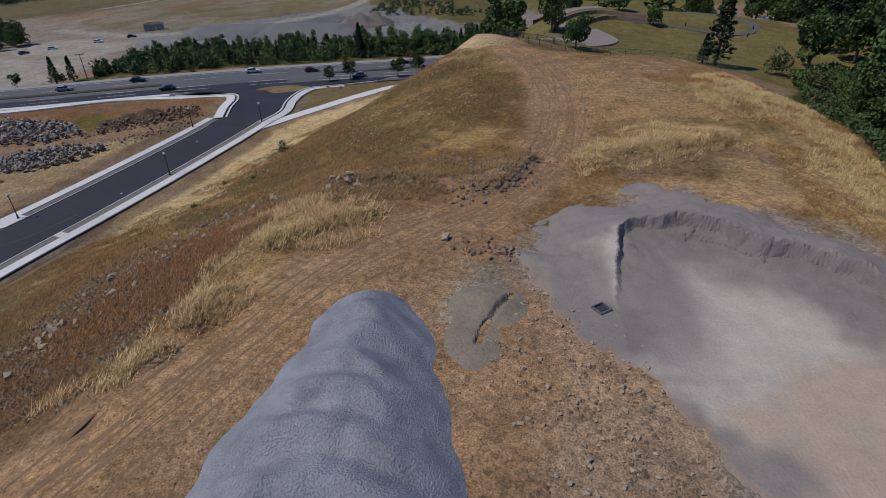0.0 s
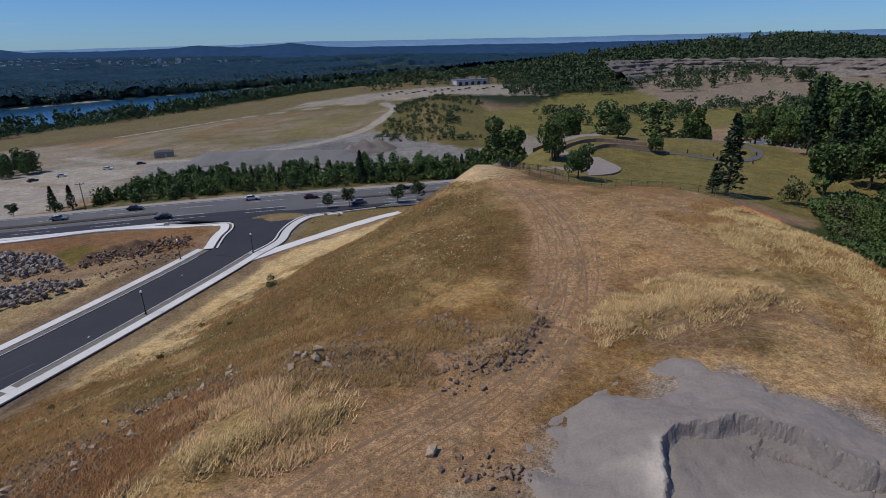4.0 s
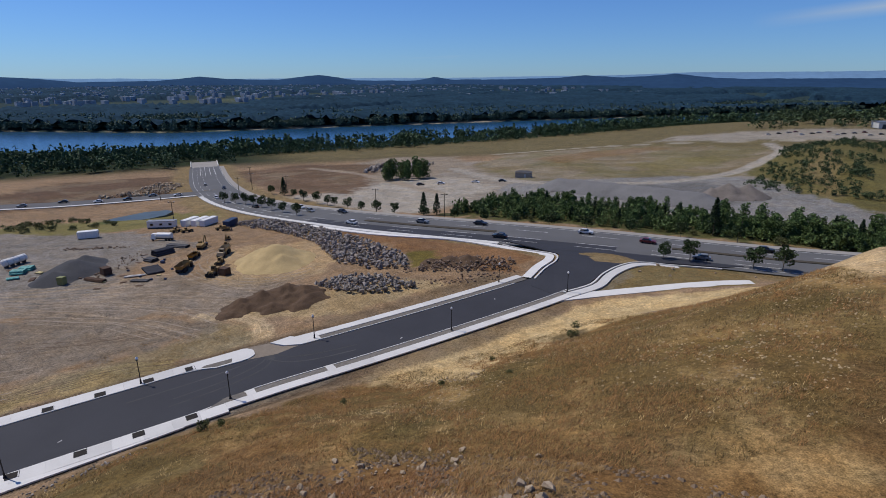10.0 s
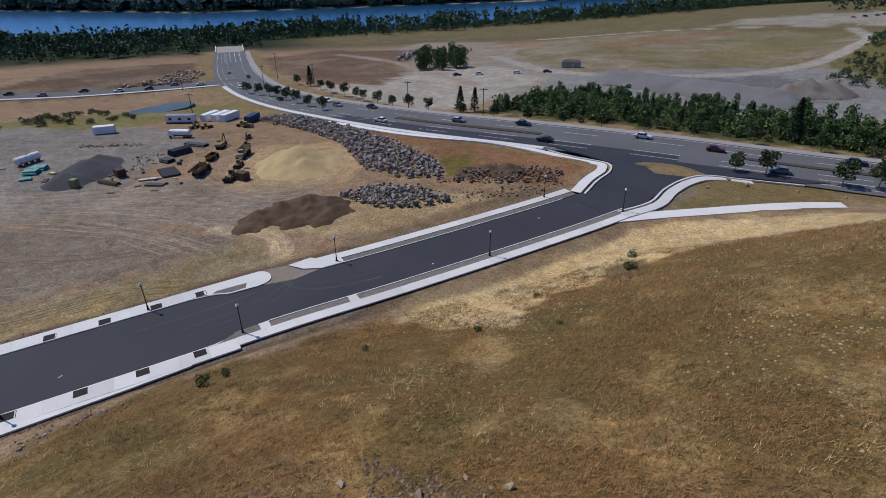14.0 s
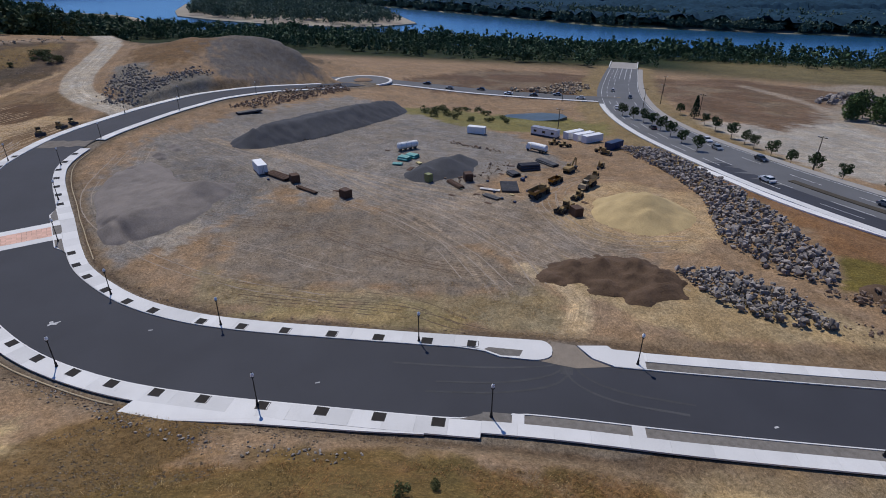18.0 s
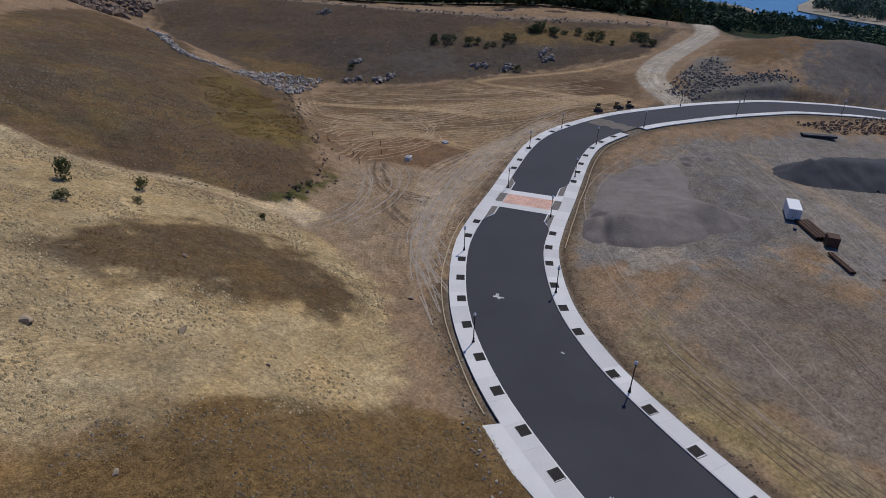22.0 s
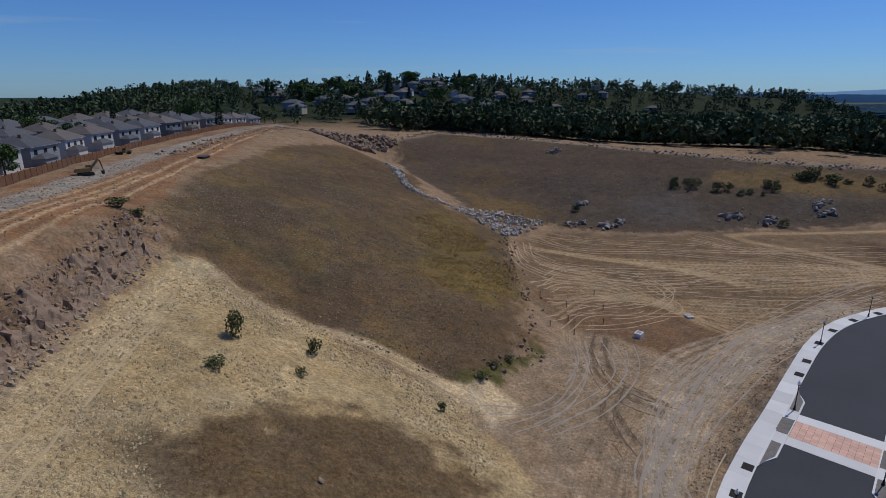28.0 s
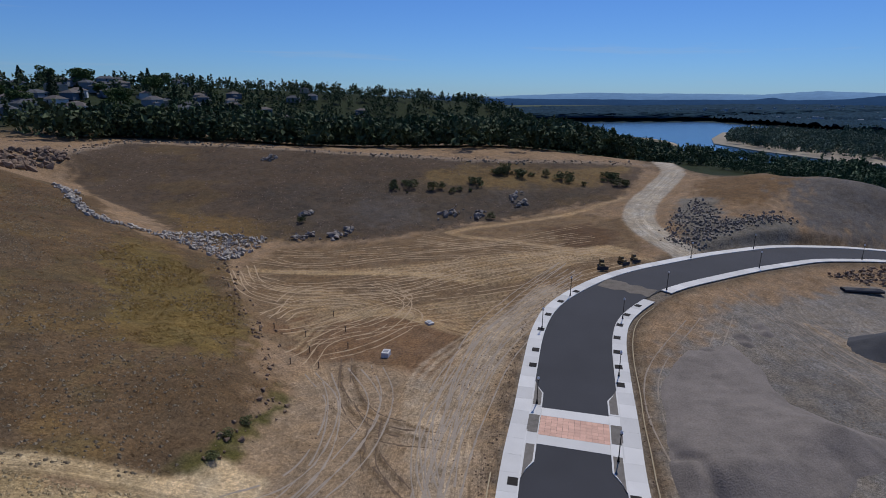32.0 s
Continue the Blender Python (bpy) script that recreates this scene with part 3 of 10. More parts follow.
def flow(line, width, amount=1.0, soft=3.0):
    """Traffic along a line: how far aside and how far along each place lies, and how worn it is."""
    c = spline(line, 4.0)[:, :2]
    n = np.gradient(c, axis=0)
    n = np.stack([-n[:, 1], n[:, 0]], 1) / (np.linalg.norm(n, axis=1)[:, None] + 1e-9)
    run = np.concatenate([[0], np.cumsum(np.hypot(*np.diff(c, axis=0).T))])
    e = width + 2
    k = (X > c[:, 0].min() - e) & (X < c[:, 0].max() + e) & (Y > c[:, 1].min() - e) & (Y < c[:, 1].max() + e)
    x, y = X[k], Y[k]
    best, at_s, side = np.full(x.shape, 1e9), np.zeros(x.shape), np.zeros(x.shape)
    for i in range(len(c) - 1):
        d = c[i + 1] - c[i]
        t = np.clip(((x - c[i, 0]) * d[0] + (y - c[i, 1]) * d[1]) / (d @ d), 0, 1)
        r = np.hypot(x - c[i, 0] - t * d[0], y - c[i, 1] - t * d[1])
        hit = r < best
        best = np.where(hit, r, best)
        at_s = np.where(hit, run[i] + t * (run[i + 1] - run[i]), at_s)
        side = np.where(hit, np.sign(d[0] * (y - c[i, 1]) - d[1] * (x - c[i, 0])), side)
    ends = step(0, 6, at_s) * (1 - step(run[-1] - 6, run[-1], at_s))
    w = (1 - step(width / 2 - soft, width / 2, best)) * amount * ends
    new_d = np.stack([best * side + run[-1] * 0.37, at_s, w], 1)
    old_t = TRACK[k]
    TRACK[k] = np.where((w > old_t[:, 2])[:, None], new_d, old_t)


def ruts(line, color, spread=1.0, amount=0.6, width=0.9):
    """A pair of wheel marks along a line."""
    c = spline(line, 2.0)
    n = np.gradient(c[:, :2], axis=0)
    n = np.stack([-n[:, 1], n[:, 0]], 1) / (np.linalg.norm(n, axis=1)[:, None] + 1e-9)
    for s in (-spread, spread):
        strip(c[:, :2] + n * s, width, color, 0.5, 0.15, 3, min(1.0, amount * 1.5))


# wide land: woods, fields beyond the river, beaches
U, V = toward_river(X, Y), 0.478 * X + 0.878 * Y
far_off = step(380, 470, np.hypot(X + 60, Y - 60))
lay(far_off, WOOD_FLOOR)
lay(far_off * step(240, 300, U) * (1 - step(600, 660, U)) * step(60, 140, V), (0.14, 0.115, 0.058))
# beyond the river, distance haze is tinted into the floor and field tones
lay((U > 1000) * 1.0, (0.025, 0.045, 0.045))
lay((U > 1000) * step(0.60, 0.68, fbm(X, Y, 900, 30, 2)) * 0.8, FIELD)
lay((Z > -42.6) * (Z < -41.0) * (U > 650) * (0.5 + 0.5 * step(0.4, 0.6, vnoise(X, Y, 160, 31))), BEACH)
# works and pits north of the avenue
area([(-260, 240), (-180, 205), (-90, 205), (60, 235), (80, 300), (40, 420), (-60, 470), (-200, 400), (-290, 330)], (0.24, 0.21, 0.175), 8, 10)
area([(-209, 332), (-242, 433), (-171, 521), (-70, 527), (-41, 472), (-43, 346), (-96, 305), (-142, 289)], (0.185, 0.148, 0.09), 6, 10)
north = zone(X, Y, [(-209, 332), (-242, 433), (-171, 521), (-70, 527), (-41, 472), (-43, 346), (-96, 305), (-142, 289)], 6, 10)
lay(north * step(0.5, 0.6, fbm(X, Y, 40, 131)) * 0.6, (0.25, 0.215, 0.165))
lay(north * step(0.52, 0.62, fbm(X, Y, 34, 135)) * 0.5, (0.13, 0.12, 0.05))
area([(-194, 402), (-179, 469), (-141, 529), (-125, 500), (-143, 441), (-165, 382)], (0.20, 0.115, 0.055), 5, 8, amount=0.5)
area([(-120, 380), (-100, 440), (-70, 450), (-66, 400), (-90, 350)], (0.17, 0.145, 0.06), 6, 8, amount=0.7)
area([(-128, 235), (-145, 274), (-122, 292), (-73, 340), (-35, 340), (12, 290), (20, 262), (-26, 232), (-75, 240)], (0.20, 0.195, 0.19), 4, 5)
area([(-109, 268), (-89, 286), (-56, 319), (-32, 290), (-39, 265), (-65, 263), (-85, 250)], (0.13, 0.128, 0.128), 4, 4)
area([(-43, 346), (-43, 422), (-23, 502), (24, 477), (40, 380), (30, 288), (11, 280), (-16, 305)], (0.12, 0.105, 0.04), 4, 7)
area([(-4, 300), (-20, 360), (-22, 420), (-8, 420), (0, 350)], (0.20, 0.15, 0.075), 4, 6, amount=0.6)
area([(-320, 335), (-338, 399), (-276, 415), (-200, 332), (-206, 280), (-238, 277)], (0.24, 0.20, 0.155), 6, 9)
area([(-220, 190), (-220, 225), (-215, 262), (-191, 288), (-143, 268), (-128, 190), (-142, 178)], LOT, 5, 5)
area([(-331, 80), (-411, 162), (-385, 235), (-292, 182), (-290, 150), (-305, 100)], (0.12, 0.078, 0.052), 6, 8)
area([(-368, 250), (-363, 315), (-297, 338), (-222, 255), (-200, 215), (-230, 200), (-300, 218)], (0.15, 0.1, 0.066), 6, 8)
for sd, cl in ((141, (0.185, 0.145, 0.10)), (145, (0.11, 0.07, 0.043))):
    lay(zone(X, Y, [(-331, 80), (-411, 162), (-385, 235), (-363, 320), (-297, 338), (-210, 220), (-280, 190), (-290, 150), (-305, 100)], 6, 8) * step(0.52, 0.62, fbm(X, Y, 26, sd)) * 0.6, cl)
area([(20, 330), (80, 300), (180, 330), (260, 420), (230, 560), (120, 560), (40, 440)], (0.15, 0.135, 0.045), 12, 14)
area([(90, 560), (20, 600), (-160, 575), (-150, 640), (-30, 720), (110, 700)], (0.26, 0.235, 0.20), 10, 10)
area([(180, 400), (420, 420), (440, 640), (220, 760), (180, 560)], (0.20, 0.165, 0.125), 10, 15)
strip(spline([(-215, 325), (-147, 284), (-91, 293), (-58, 342), (-46, 390), (-40, 470), (-60, 560)], 6), 9, (0.30, 0.275, 0.24), 3, 1.5)
strip(spline([(-250, 440), (-190, 520), (-120, 560), (-40, 585)], 8), 8, (0.31, 0.28, 0.23), 3, 1.5)
strip(spline([(-330, 300), (-270, 285), (-215, 262), (-160, 235)], 6), 7, (0.28, 0.23, 0.18), 3, 1.5, amount=0.8)
for k, (ln, wd) in enumerate((([(-340, 255), (-300, 280), (-250, 270), (-190, 240), (-130, 215)], 50), ([(-230, 400), (-170, 380), (-110, 360), (-50, 350)], 90), ([(-140, 262), (-90, 300), (-40, 325), (10, 290)], 46), ([(-220, 215), (-190, 240), (-150, 250)], 50))):
    flow(ln, wd, 0.6, 8)
strip(AVENUE[:, :2], 44, (0.21, 0.155, 0.082), 6, 3)
area([(-124, 184), (-60, 195), (14, 206), (24, 236), (-30, 232), (-70, 236), (-122, 234)], (0.075, 0.076, 0.03), 4, 5)
# park
area([(10, 128), (30, 108), (75, 96), (100, 120), (90, 165), (40, 175), (14, 165)], LAWN, 3, 3)
area([(60, -80), (58, 60), (52, 92), (75, 98), (110, 110), (110, -80)], (0.06, 0.075, 0.025), 4, 5)
area([(38, 44), (42, 55), (46, 66), (52, 80), (60, 96), (66, 104), (84, 100), (80, 60), (66, 36), (46, 32)], (0.045, 0.062, 0.02), 1.5, 2)
# knoll
area([(-70, 20), (-56, 72), (-30, 120), (4, 128), (44, 96), (50, 20), (50, -40), (-20, -40), (-30, 0), (-48, 14)], BROWN_GRASS, 3, 4)
area([(-34, 51), (-58, 56), (-44, 84), (-33, 112), (-18, 126), (-2, 120), (7, 97), (11, 79), (9, 66), (2, 60), (-8, 56), (-22, 58)], GREEN_GRASS, 6, 9, amount=0.6)
area([(-62, 24), (-60, 56), (-44, 60), (-40, 34), (-50, 20)], GREEN_GRASS, 5, 7, amount=0.6)
area([(-1, 48), (6, 54), (8, 52), (6, 47), (2, 42), (-10, 41), (-12, 48), (-4, 50)], RUST, 2, 2)
area([(-22, 30), (-14, 40), (-10, 46), (-24, 44), (-30, 30)], RUST, 3, 3, amount=0.7)
area([(-9, 36), (-2, 40), (4, 46), (0, 49), (-12, 44)], (0.24, 0.15, 0.095), 2, 3, amount=0.7)
area([(10, 106), (25, 88), (42, 98), (44, 86), (25, 61), (15, 58), (12, 52), (10, 52), (12, 66), (9, 84), (4, 112), (8, 122)], (0.255, 0.154, 0.08), 3, 4)
area([(16, 48), (26, 51), (32, 50), (33, 42), (25, 38), (22, 40), (14, 43)], (0.32, 0.205, 0.115), 2, 2)
area([(-22, 12), (-14, 22), (-3, 34), (6, 40), (10, 30), (9, 20), (6, 8), (-6, 0)], (0.285, 0.182, 0.106), 2, 2)
area([(4, 10), (6, 24), (10, 26), (15, 18), (18, 4), (14, -6), (0, -4)], (0.30, 0.205, 0.132), 2, 2)
knoll_top = zone(X, Y, [(-62, 20), (-48, 60), (-20, 100), (0, 116), (12, 118), (44, 92), (48, 20), (30, 26), (14, 46), (4, 42), (-14, 20), (-30, 4)], 4, 4)
lay(knoll_top * step(0.50, 0.60, fbm(X, Y, 8, 91)) * 0.55, (0.15, 0.085, 0.036))
lay(knoll_top * step(0.54, 0.64, fbm(X * 1.0 + Y * 0.4, Y * 0.7, 6, 95)) * 0.4, (0.40, 0.27, 0.12))
lay(knoll_top * step(0.56, 0.66, fbm(X, Y, 10, 97)) * 0.5, (0.105, 0.088, 0.032))
area([(-40, 8), (-22, 8), (-16, 24), (-22, 38), (-30, 46), (-40, 36)], (0.12, 0.075, 0.038), 4, 6, amount=0.65)
area([(-30, 30), (-19, 27), (-17, 17), (-14, 12), (-26, 8), (-34, 18)], (0.15, 0.092, 0.05), 2, 3, amount=0.85)
strip(spline([(-24, 2), (-17, 17), (-13, 23), (-7, 31.5), (0, 38), (6, 46), (11, 55), (14, 66), (14.5, 80), (12, 97), (8, 112)], 2), 7.0, HAUL_DIRT, 3, 1)
for o in (-2.1, -0.9, 1.3, 2.4):
    ruts([(-23 + o, 4), (-16.5 + o, 18 - o), (-7 + o, 31.5 - o), (0, 38 - o), (6.5 + o, 46), (11 + o, 56), (14 + o, 68), (14.4 + o, 82), (11 + o, 100)], (0.28, 0.18, 0.10), 0.9, 0.4, 0.45)
area([(16, 60), (24, 57), (34, 60), (43, 78), (41, 92), (28, 92), (19, 82)], (0.31, 0.195, 0.10), 3, 4, amount=0.75)
area([(3, 100), (10, 101), (16, 108), (13, 120), (4, 119)], PALE, 2, 3, amount=0.6)
strip(spline([(-24, 2), (-17, 17), (-13, 23), (-7, 31.5), (0, 38), (6, 46), (11, 55), (14, 66), (14.5, 80), (12, 97)], 2), 5.0, (0.275, 0.172, 0.092), 1.8, 0.6, 14, amount=0.8)
for o in (-1.8, 0.2, 1.7):
    ruts([(-23 + o, 4), (-16.5 + o, 18 - o), (-7 + o, 31.5 - o), (0, 38 - o), (6.5 + o, 46), (11 + o, 56), (14 + o, 68), (14.4 + o, 82), (11 + o, 100)], (0.32, 0.205, 0.115), 0.9, 0.4, 0.62)
for r in (5.5, 7.5, 9.0):
    ruts([(26 + r * math.cos(a), 46 + 0.7 * r * math.sin(a)) for a in np.linspace(-0.4, 3.0, 7)], (0.20, 0.125, 0.07), 0.8, 0.45)
area([(-15, 33), (-16, 39), (-13, 41), (-10, 41), (-6, 39), (-7, 36), (-11, 33.5), (-14, 28), (-16, 29)], STRAW, 2, 3, amount=0.5)
area([(-30, 34), (-20, 42), (-16, 38), (-17, 28), (-20, 20), (-30, 16)], (0.15, 0.088, 0.04), 2, 4, amount=0.55)
area([(14, 53), (19, 56), (29, 57.5), (30, 54), (22, 51), (14, 48.5)], STRAW, 2, 2.5, amount=0.65)
area([(44, 83), (43, 68), (40, 52), (40, 44), (31, 30), (30, 41), (33, 51), (32, 62)], STRAW, 5, 6, amount=0.5)
area([(4, 54), (-6, 55), (-2, 58), (6, 60)], STRAW, 3, 3, amount=0.4)
area([(12.5, 41), (17, 44), (20, 43), (22, 40.5), (24, 40), (26, 40.5), (29, 38), (31, 34), (33, 20), (33, 0), (12, 0), (13, 17), (12, 22), (9.5, 24), (8, 28), (5, 29), (4, 35), (7, 37.5), (11, 40)], (0.25, 0.21, 0.175), 1.5, 1.5)
area([(1, 24), (4, 28), (4.5, 33), (1.5, 33), (0.5, 28)], (0.27, 0.235, 0.17), 1, 1)
area([(-58, 76), (-50, 99), (-41, 120), (-36, 127), (-22, 139), (-6, 146), (8, 126), (4, 112), (-2, 118), (-14, 128), (-24, 122), (-33, 108), (-37, 92), (-37, 80), (-45, 77)], PALE, 1.6, 2.2)
area([(12, 122), (13, 108), (6, 104), (-6, 122), (-10, 138), (2, 150), (10, 140)], (0.44, 0.32, 0.18), 2, 2)
area([(-35, 103), (-36, 109), (-33, 113), (-31, 110), (-31, 99)], (0.07, 0.05, 0.025), 1, 1, amount=0.8)
area([(-39, 133), (-41, 151), (-36, 160), (-16, 167), (-11, 153), (-12, 148), (-37, 131)], (0.17, 0.13, 0.06), 1, 1)
area([(-44, 150), (-40, 133), (-36, 132), (-36, 150)], (0.2, 0.18, 0.15), 1, 1, amount=0.5)
# yard
area([(-95, 78), (-98, 100), (-112, 100), (-140, 90), (-150, 75), (-142, 50), (-125, 64), (-108, 74)], (0.215, 0.183, 0.15), 5, 6, amount=0.8)
area([(-100, 26), (-95, 47), (-84, 64), (-78, 78), (-93, 82), (-99, 77), (-96, 66), (-101, 47), (-112, 24)], (0.235, 0.185, 0.11), 3.5, 4)
area([(-110, 26), (-143, 24), (-141, 48), (-128, 67), (-107, 74), (-97, 77), (-97, 66), (-102, 47)], (0.185, 0.15, 0.116), 4, 5)
area([(-156, -11), (-199, -5), (-230, 14), (-276, 56), (-233, 86), (-200, 108), (-163, 110), (-141, 73), (-141, 50), (-156, 32), (-132, 20), (-118, 8), (-130, 0)], YARD_GREY, 5, 6)
area([(-120, 15), (-150, 30), (-160, 28), (-150, 20), (-130, 8)], (0.33, 0.28, 0.22), 3, 4, amount=0.6)
area([(-92, 82), (-78, 90), (-66, 118), (-72, 118), (-90, 100), (-104, 86)], (0.33, 0.25, 0.14), 2, 2, amount=0.8)
area([(-150, 148), (-108, 149), (-77, 150), (-60, 146), (-59, 130), (-70, 127), (-87, 128), (-111, 137), (-140, 140)], (0.205, 0.115, 0.058), 2, 3)
area([(-93, 131), (-86, 137), (-78, 129), (-81, 122)], (0.13, 0.105, 0.03), 1.5, 2)
area([(-250, 74), (-256, 103), (-246, 120), (-250, 145), (-229, 157), (-197, 141), (-201, 121), (-209, 99), (-242, 77)], (0.17, 0.15, 0.06), 4, 5)
area([(-143, 118), (-130, 128), (-106, 122), (-100, 108), (-112, 92), (-126, 92), (-140, 104)], (0.36, 0.26, 0.15), 2, 2, amount=0.8)
strip(spline([(-78, 74), (-84, 80), (-93, 82), (-103, 78)], 2), 3.5, (0.42, 0.32, 0.2), 1.5, 0.4)
for o in (-14, -6, 2, 9, 17):
    ruts([(-100 + o * 0.4, 88 - o), (-125 + o * 0.3, 84 - o), (-150, 62 - o * 0.5), (-175 - o * 0.4, 40 - o * 0.3), (-200, 10)], (0.30, 0.235, 0.17), 1.1, 0.45, 0.7)
# street verges
strip(STREET[10:, :2], 25, (0.17, 0.125, 0.08), 2, 1.2, amount=0.75)
strip(STREET[24:, :2], 21.5, (0.115, 0.082, 0.055), 1.0, 0.7, 4, 0.85)
strip(STREET[26:, :2], 19.5, (0.17, 0.14, 0.11), 0.6, 0.3)
# pale slope and dark slope
area([(-34, 4), (-34, -20), (-40, -28), (-45, -52), (-53, -70), (-58, -71), (-66, -64), (-74, -56), (-84, -46), (-92, -40), (-94, -30), (-88, -8), (-80, 4), (-70, 12), (-48, 9)], PALE_CLAY, 2.5, 3)
area([(-51, -25), (-57, -31), (-68, -35), (-78, -35), (-84, -29), (-83, -21), (-84, -10), (-81, -5), (-75, -6), (-71, -8), (-64, -14), (-54, -18)], DARK_GRASS, 3.5, 3.5)
lay(zone(X, Y, [(-55, -26), (-68, -34), (-82, -30), (-83, -10), (-75, -7), (-64, -14)], 3, 3) * step(0.5, 0.62, fbm(X, Y, 6, 111)) * 0.6, (0.16, 0.105, 0.045))
area([(-38, 14), (-47, 7.5), (-58, 6.5), (-65, 10), (-72, 14), (-78, 20), (-74, 34), (-62, 26), (-46, 20)], (0.15, 0.098, 0.045), 1.5, 2)
area([(-37, -17), (-38, -23), (-43, -48), (-50, -72), (-54, -82), (-46, -81), (-39, -56), (-33, -36), (-32, -18)], (0.24, 0.165, 0.108), 1.5, 2.5)
lay(zone(X, Y, [(-35, -16), (-37, -26), (-42, -50), (-50, -76), (-47, -82), (-39, -56), (-32, -18)], 1.5, 2) * step(0.48, 0.58, fbm(0.3 * X + 0.95 * Y, (0.95 * X - 0.3 * Y) * 0.4, 3.6, 120)) * 0.7, (0.115, 0.075, 0.05))
area([(-44, -18), (-48, -40), (-52, -60), (-46, -50), (-41, -30)], (0.30, 0.24, 0.17), 1.5, 2, amount=0.6)
area([(-64, -64), (-50, -84), (-60, -130), (-90, -190), (-118, -212), (-142, -215), (-140, -180), (-128, -154), (-136, -145), (-146, -121), (-131, -91), (-120, -72), (-114, -56), (-100, -45), (-91, -42), (-80, -52)], (0.128, 0.085, 0.048), 3, 3)
area([(-60, -80), (-62, -120), (-85, -160), (-105, -150), (-100, -100), (-78, -66)], (0.098, 0.071, 0.045), 8, 9, amount=0.8)
area([(-112, -108), (-124, -132), (-133, -139), (-137, -117), (-130, -91), (-118, -70), (-108, -66), (-105, -80)], (0.15, 0.105, 0.038), 6, 9, amount=0.6)
area([(-92, -46), (-100, -48), (-114, -56), (-116, -52), (-104, -44), (-93, -41)], (0.085, 0.078, 0.025), 1.5, 2)
dark_top = zone(X, Y, [(-64, -64), (-50, -84), (-60, -130), (-90, -190), (-142, -215), (-128, -154), (-146, -121), (-120, -72), (-91, -42)], 4, 4)
lay(dark_top * step(0.53, 0.64, fbm(X, Y, 14, 101)) * 0.55, (0.165, 0.11, 0.045))
lay(dark_top * step(0.54, 0.64, fbm(X, Y, 11, 105)) * 0.5, (0.085, 0.06, 0.04))
lay(dark_top * step(0.57, 0.66, fbm(X, Y, 9, 108)) * 0.25, (0.10, 0.085, 0.035))
strip(spline([(-58, -70), (-67, -58), (-78, -54), (-86, -47), (-93, -39)], 2), 3.0, (0.42, 0.32, 0.19), 1.5, 0.4)
strip(spline([(-34, 6), (-40, -14), (-45, -34), (-50, -52), (-57, -70)], 2), 4.5, (0.46, 0.36, 0.21), 2.5, 0.6)
ruts([(-66, -50), (-76, -48), (-85, -43), (-92, -37)], (0.45, 0.34, 0.2), 1.0, 0.6)
ruts([(-56, -70), (-49, -47), (-45, -34), (-42, -26), (-36, -10)], (0.45, 0.35, 0.21), 1.0, 0.6)
ruts([(-110, -75), (-98, -70), (-88, -66)], (0.15, 0.11, 0.055), 0.3, 0.2)
# stonier, greyer ground on the clay slope, and the smooth worn way across it
area([(-35, 4), (-36, -5), (-40, -12), (-46, -14), (-51, -12), (-52, -4), (-56, -1), (-60, 3), (-50, 8)], (0.28, 0.22, 0.135), 3, 4, amount=0.45)
area([(-44, -14), (-52, -16), (-52, -28), (-47, -34), (-44, -24)], (0.29, 0.225, 0.14), 3, 4, amount=0.3)
clay = zone(X, Y, [(-34, 4), (-36, -22), (-46, -52), (-55, -70), (-66, -62), (-84, -44), (-92, -36), (-88, -6), (-70, 12)], 3, 3)
clay = clay * (1 - zone(X, Y, [(-49, -24), (-58, -32), (-72, -35), (-84, -30), (-84, -8), (-76, -3), (-67, -7), (-58, -14)], 3, 3))
lay(clay * step(0.50, 0.62, fbm(X, Y, 7, 181, 4)) * 0.3, (0.26, 0.195, 0.11))
lay(clay * step(0.56, 0.66, fbm(X * 0.5 + Y * 0.3, Y, 5, 185, 3)) * 0.4, (0.46, 0.35, 0.20))
strip(spline([(-33, -4), (-38.8, -13.5), (-43.0, -28.7), (-47.2, -46.3), (-55, -66)], 2), 5.0, (0.43, 0.325, 0.185), 2.0, 0.5, amount=0.9)
area([(-101, -76), (-112, -69), (-127, -88), (-133, -110), (-130, -131), (-119, -129), (-110, -100)], (0.175, 0.125, 0.04), 4, 5, amount=0.55)
# rim
area([(-26, -30), (-36, -56), (-46, -82), (-52, -110), (-74, -185), (-92, -222), (-110, -240), (-96, -250), (-66, -215), (-38, -130), (-18, -70), (-10, -30)], RED_DIRT, 3, 4)
strip(spline([(-14, -40), (-26, -65), (-36, -105), (-56, -172), (-80, -226), (-98, -246)], 3), 6, RIM_GREY, 2, 1)
ruts([(-26, -30), (-33, -52), (-41, -84), (-50, -118), (-72, -188), (-92, -228)], (0.42, 0.29, 0.17), 1.6, 0.7, 1.0)
ruts([(-22, -34), (-30, -60), (-38, -92), (-48, -126)], (0.40, 0.27, 0.15), 1.2, 0.6, 0.8)
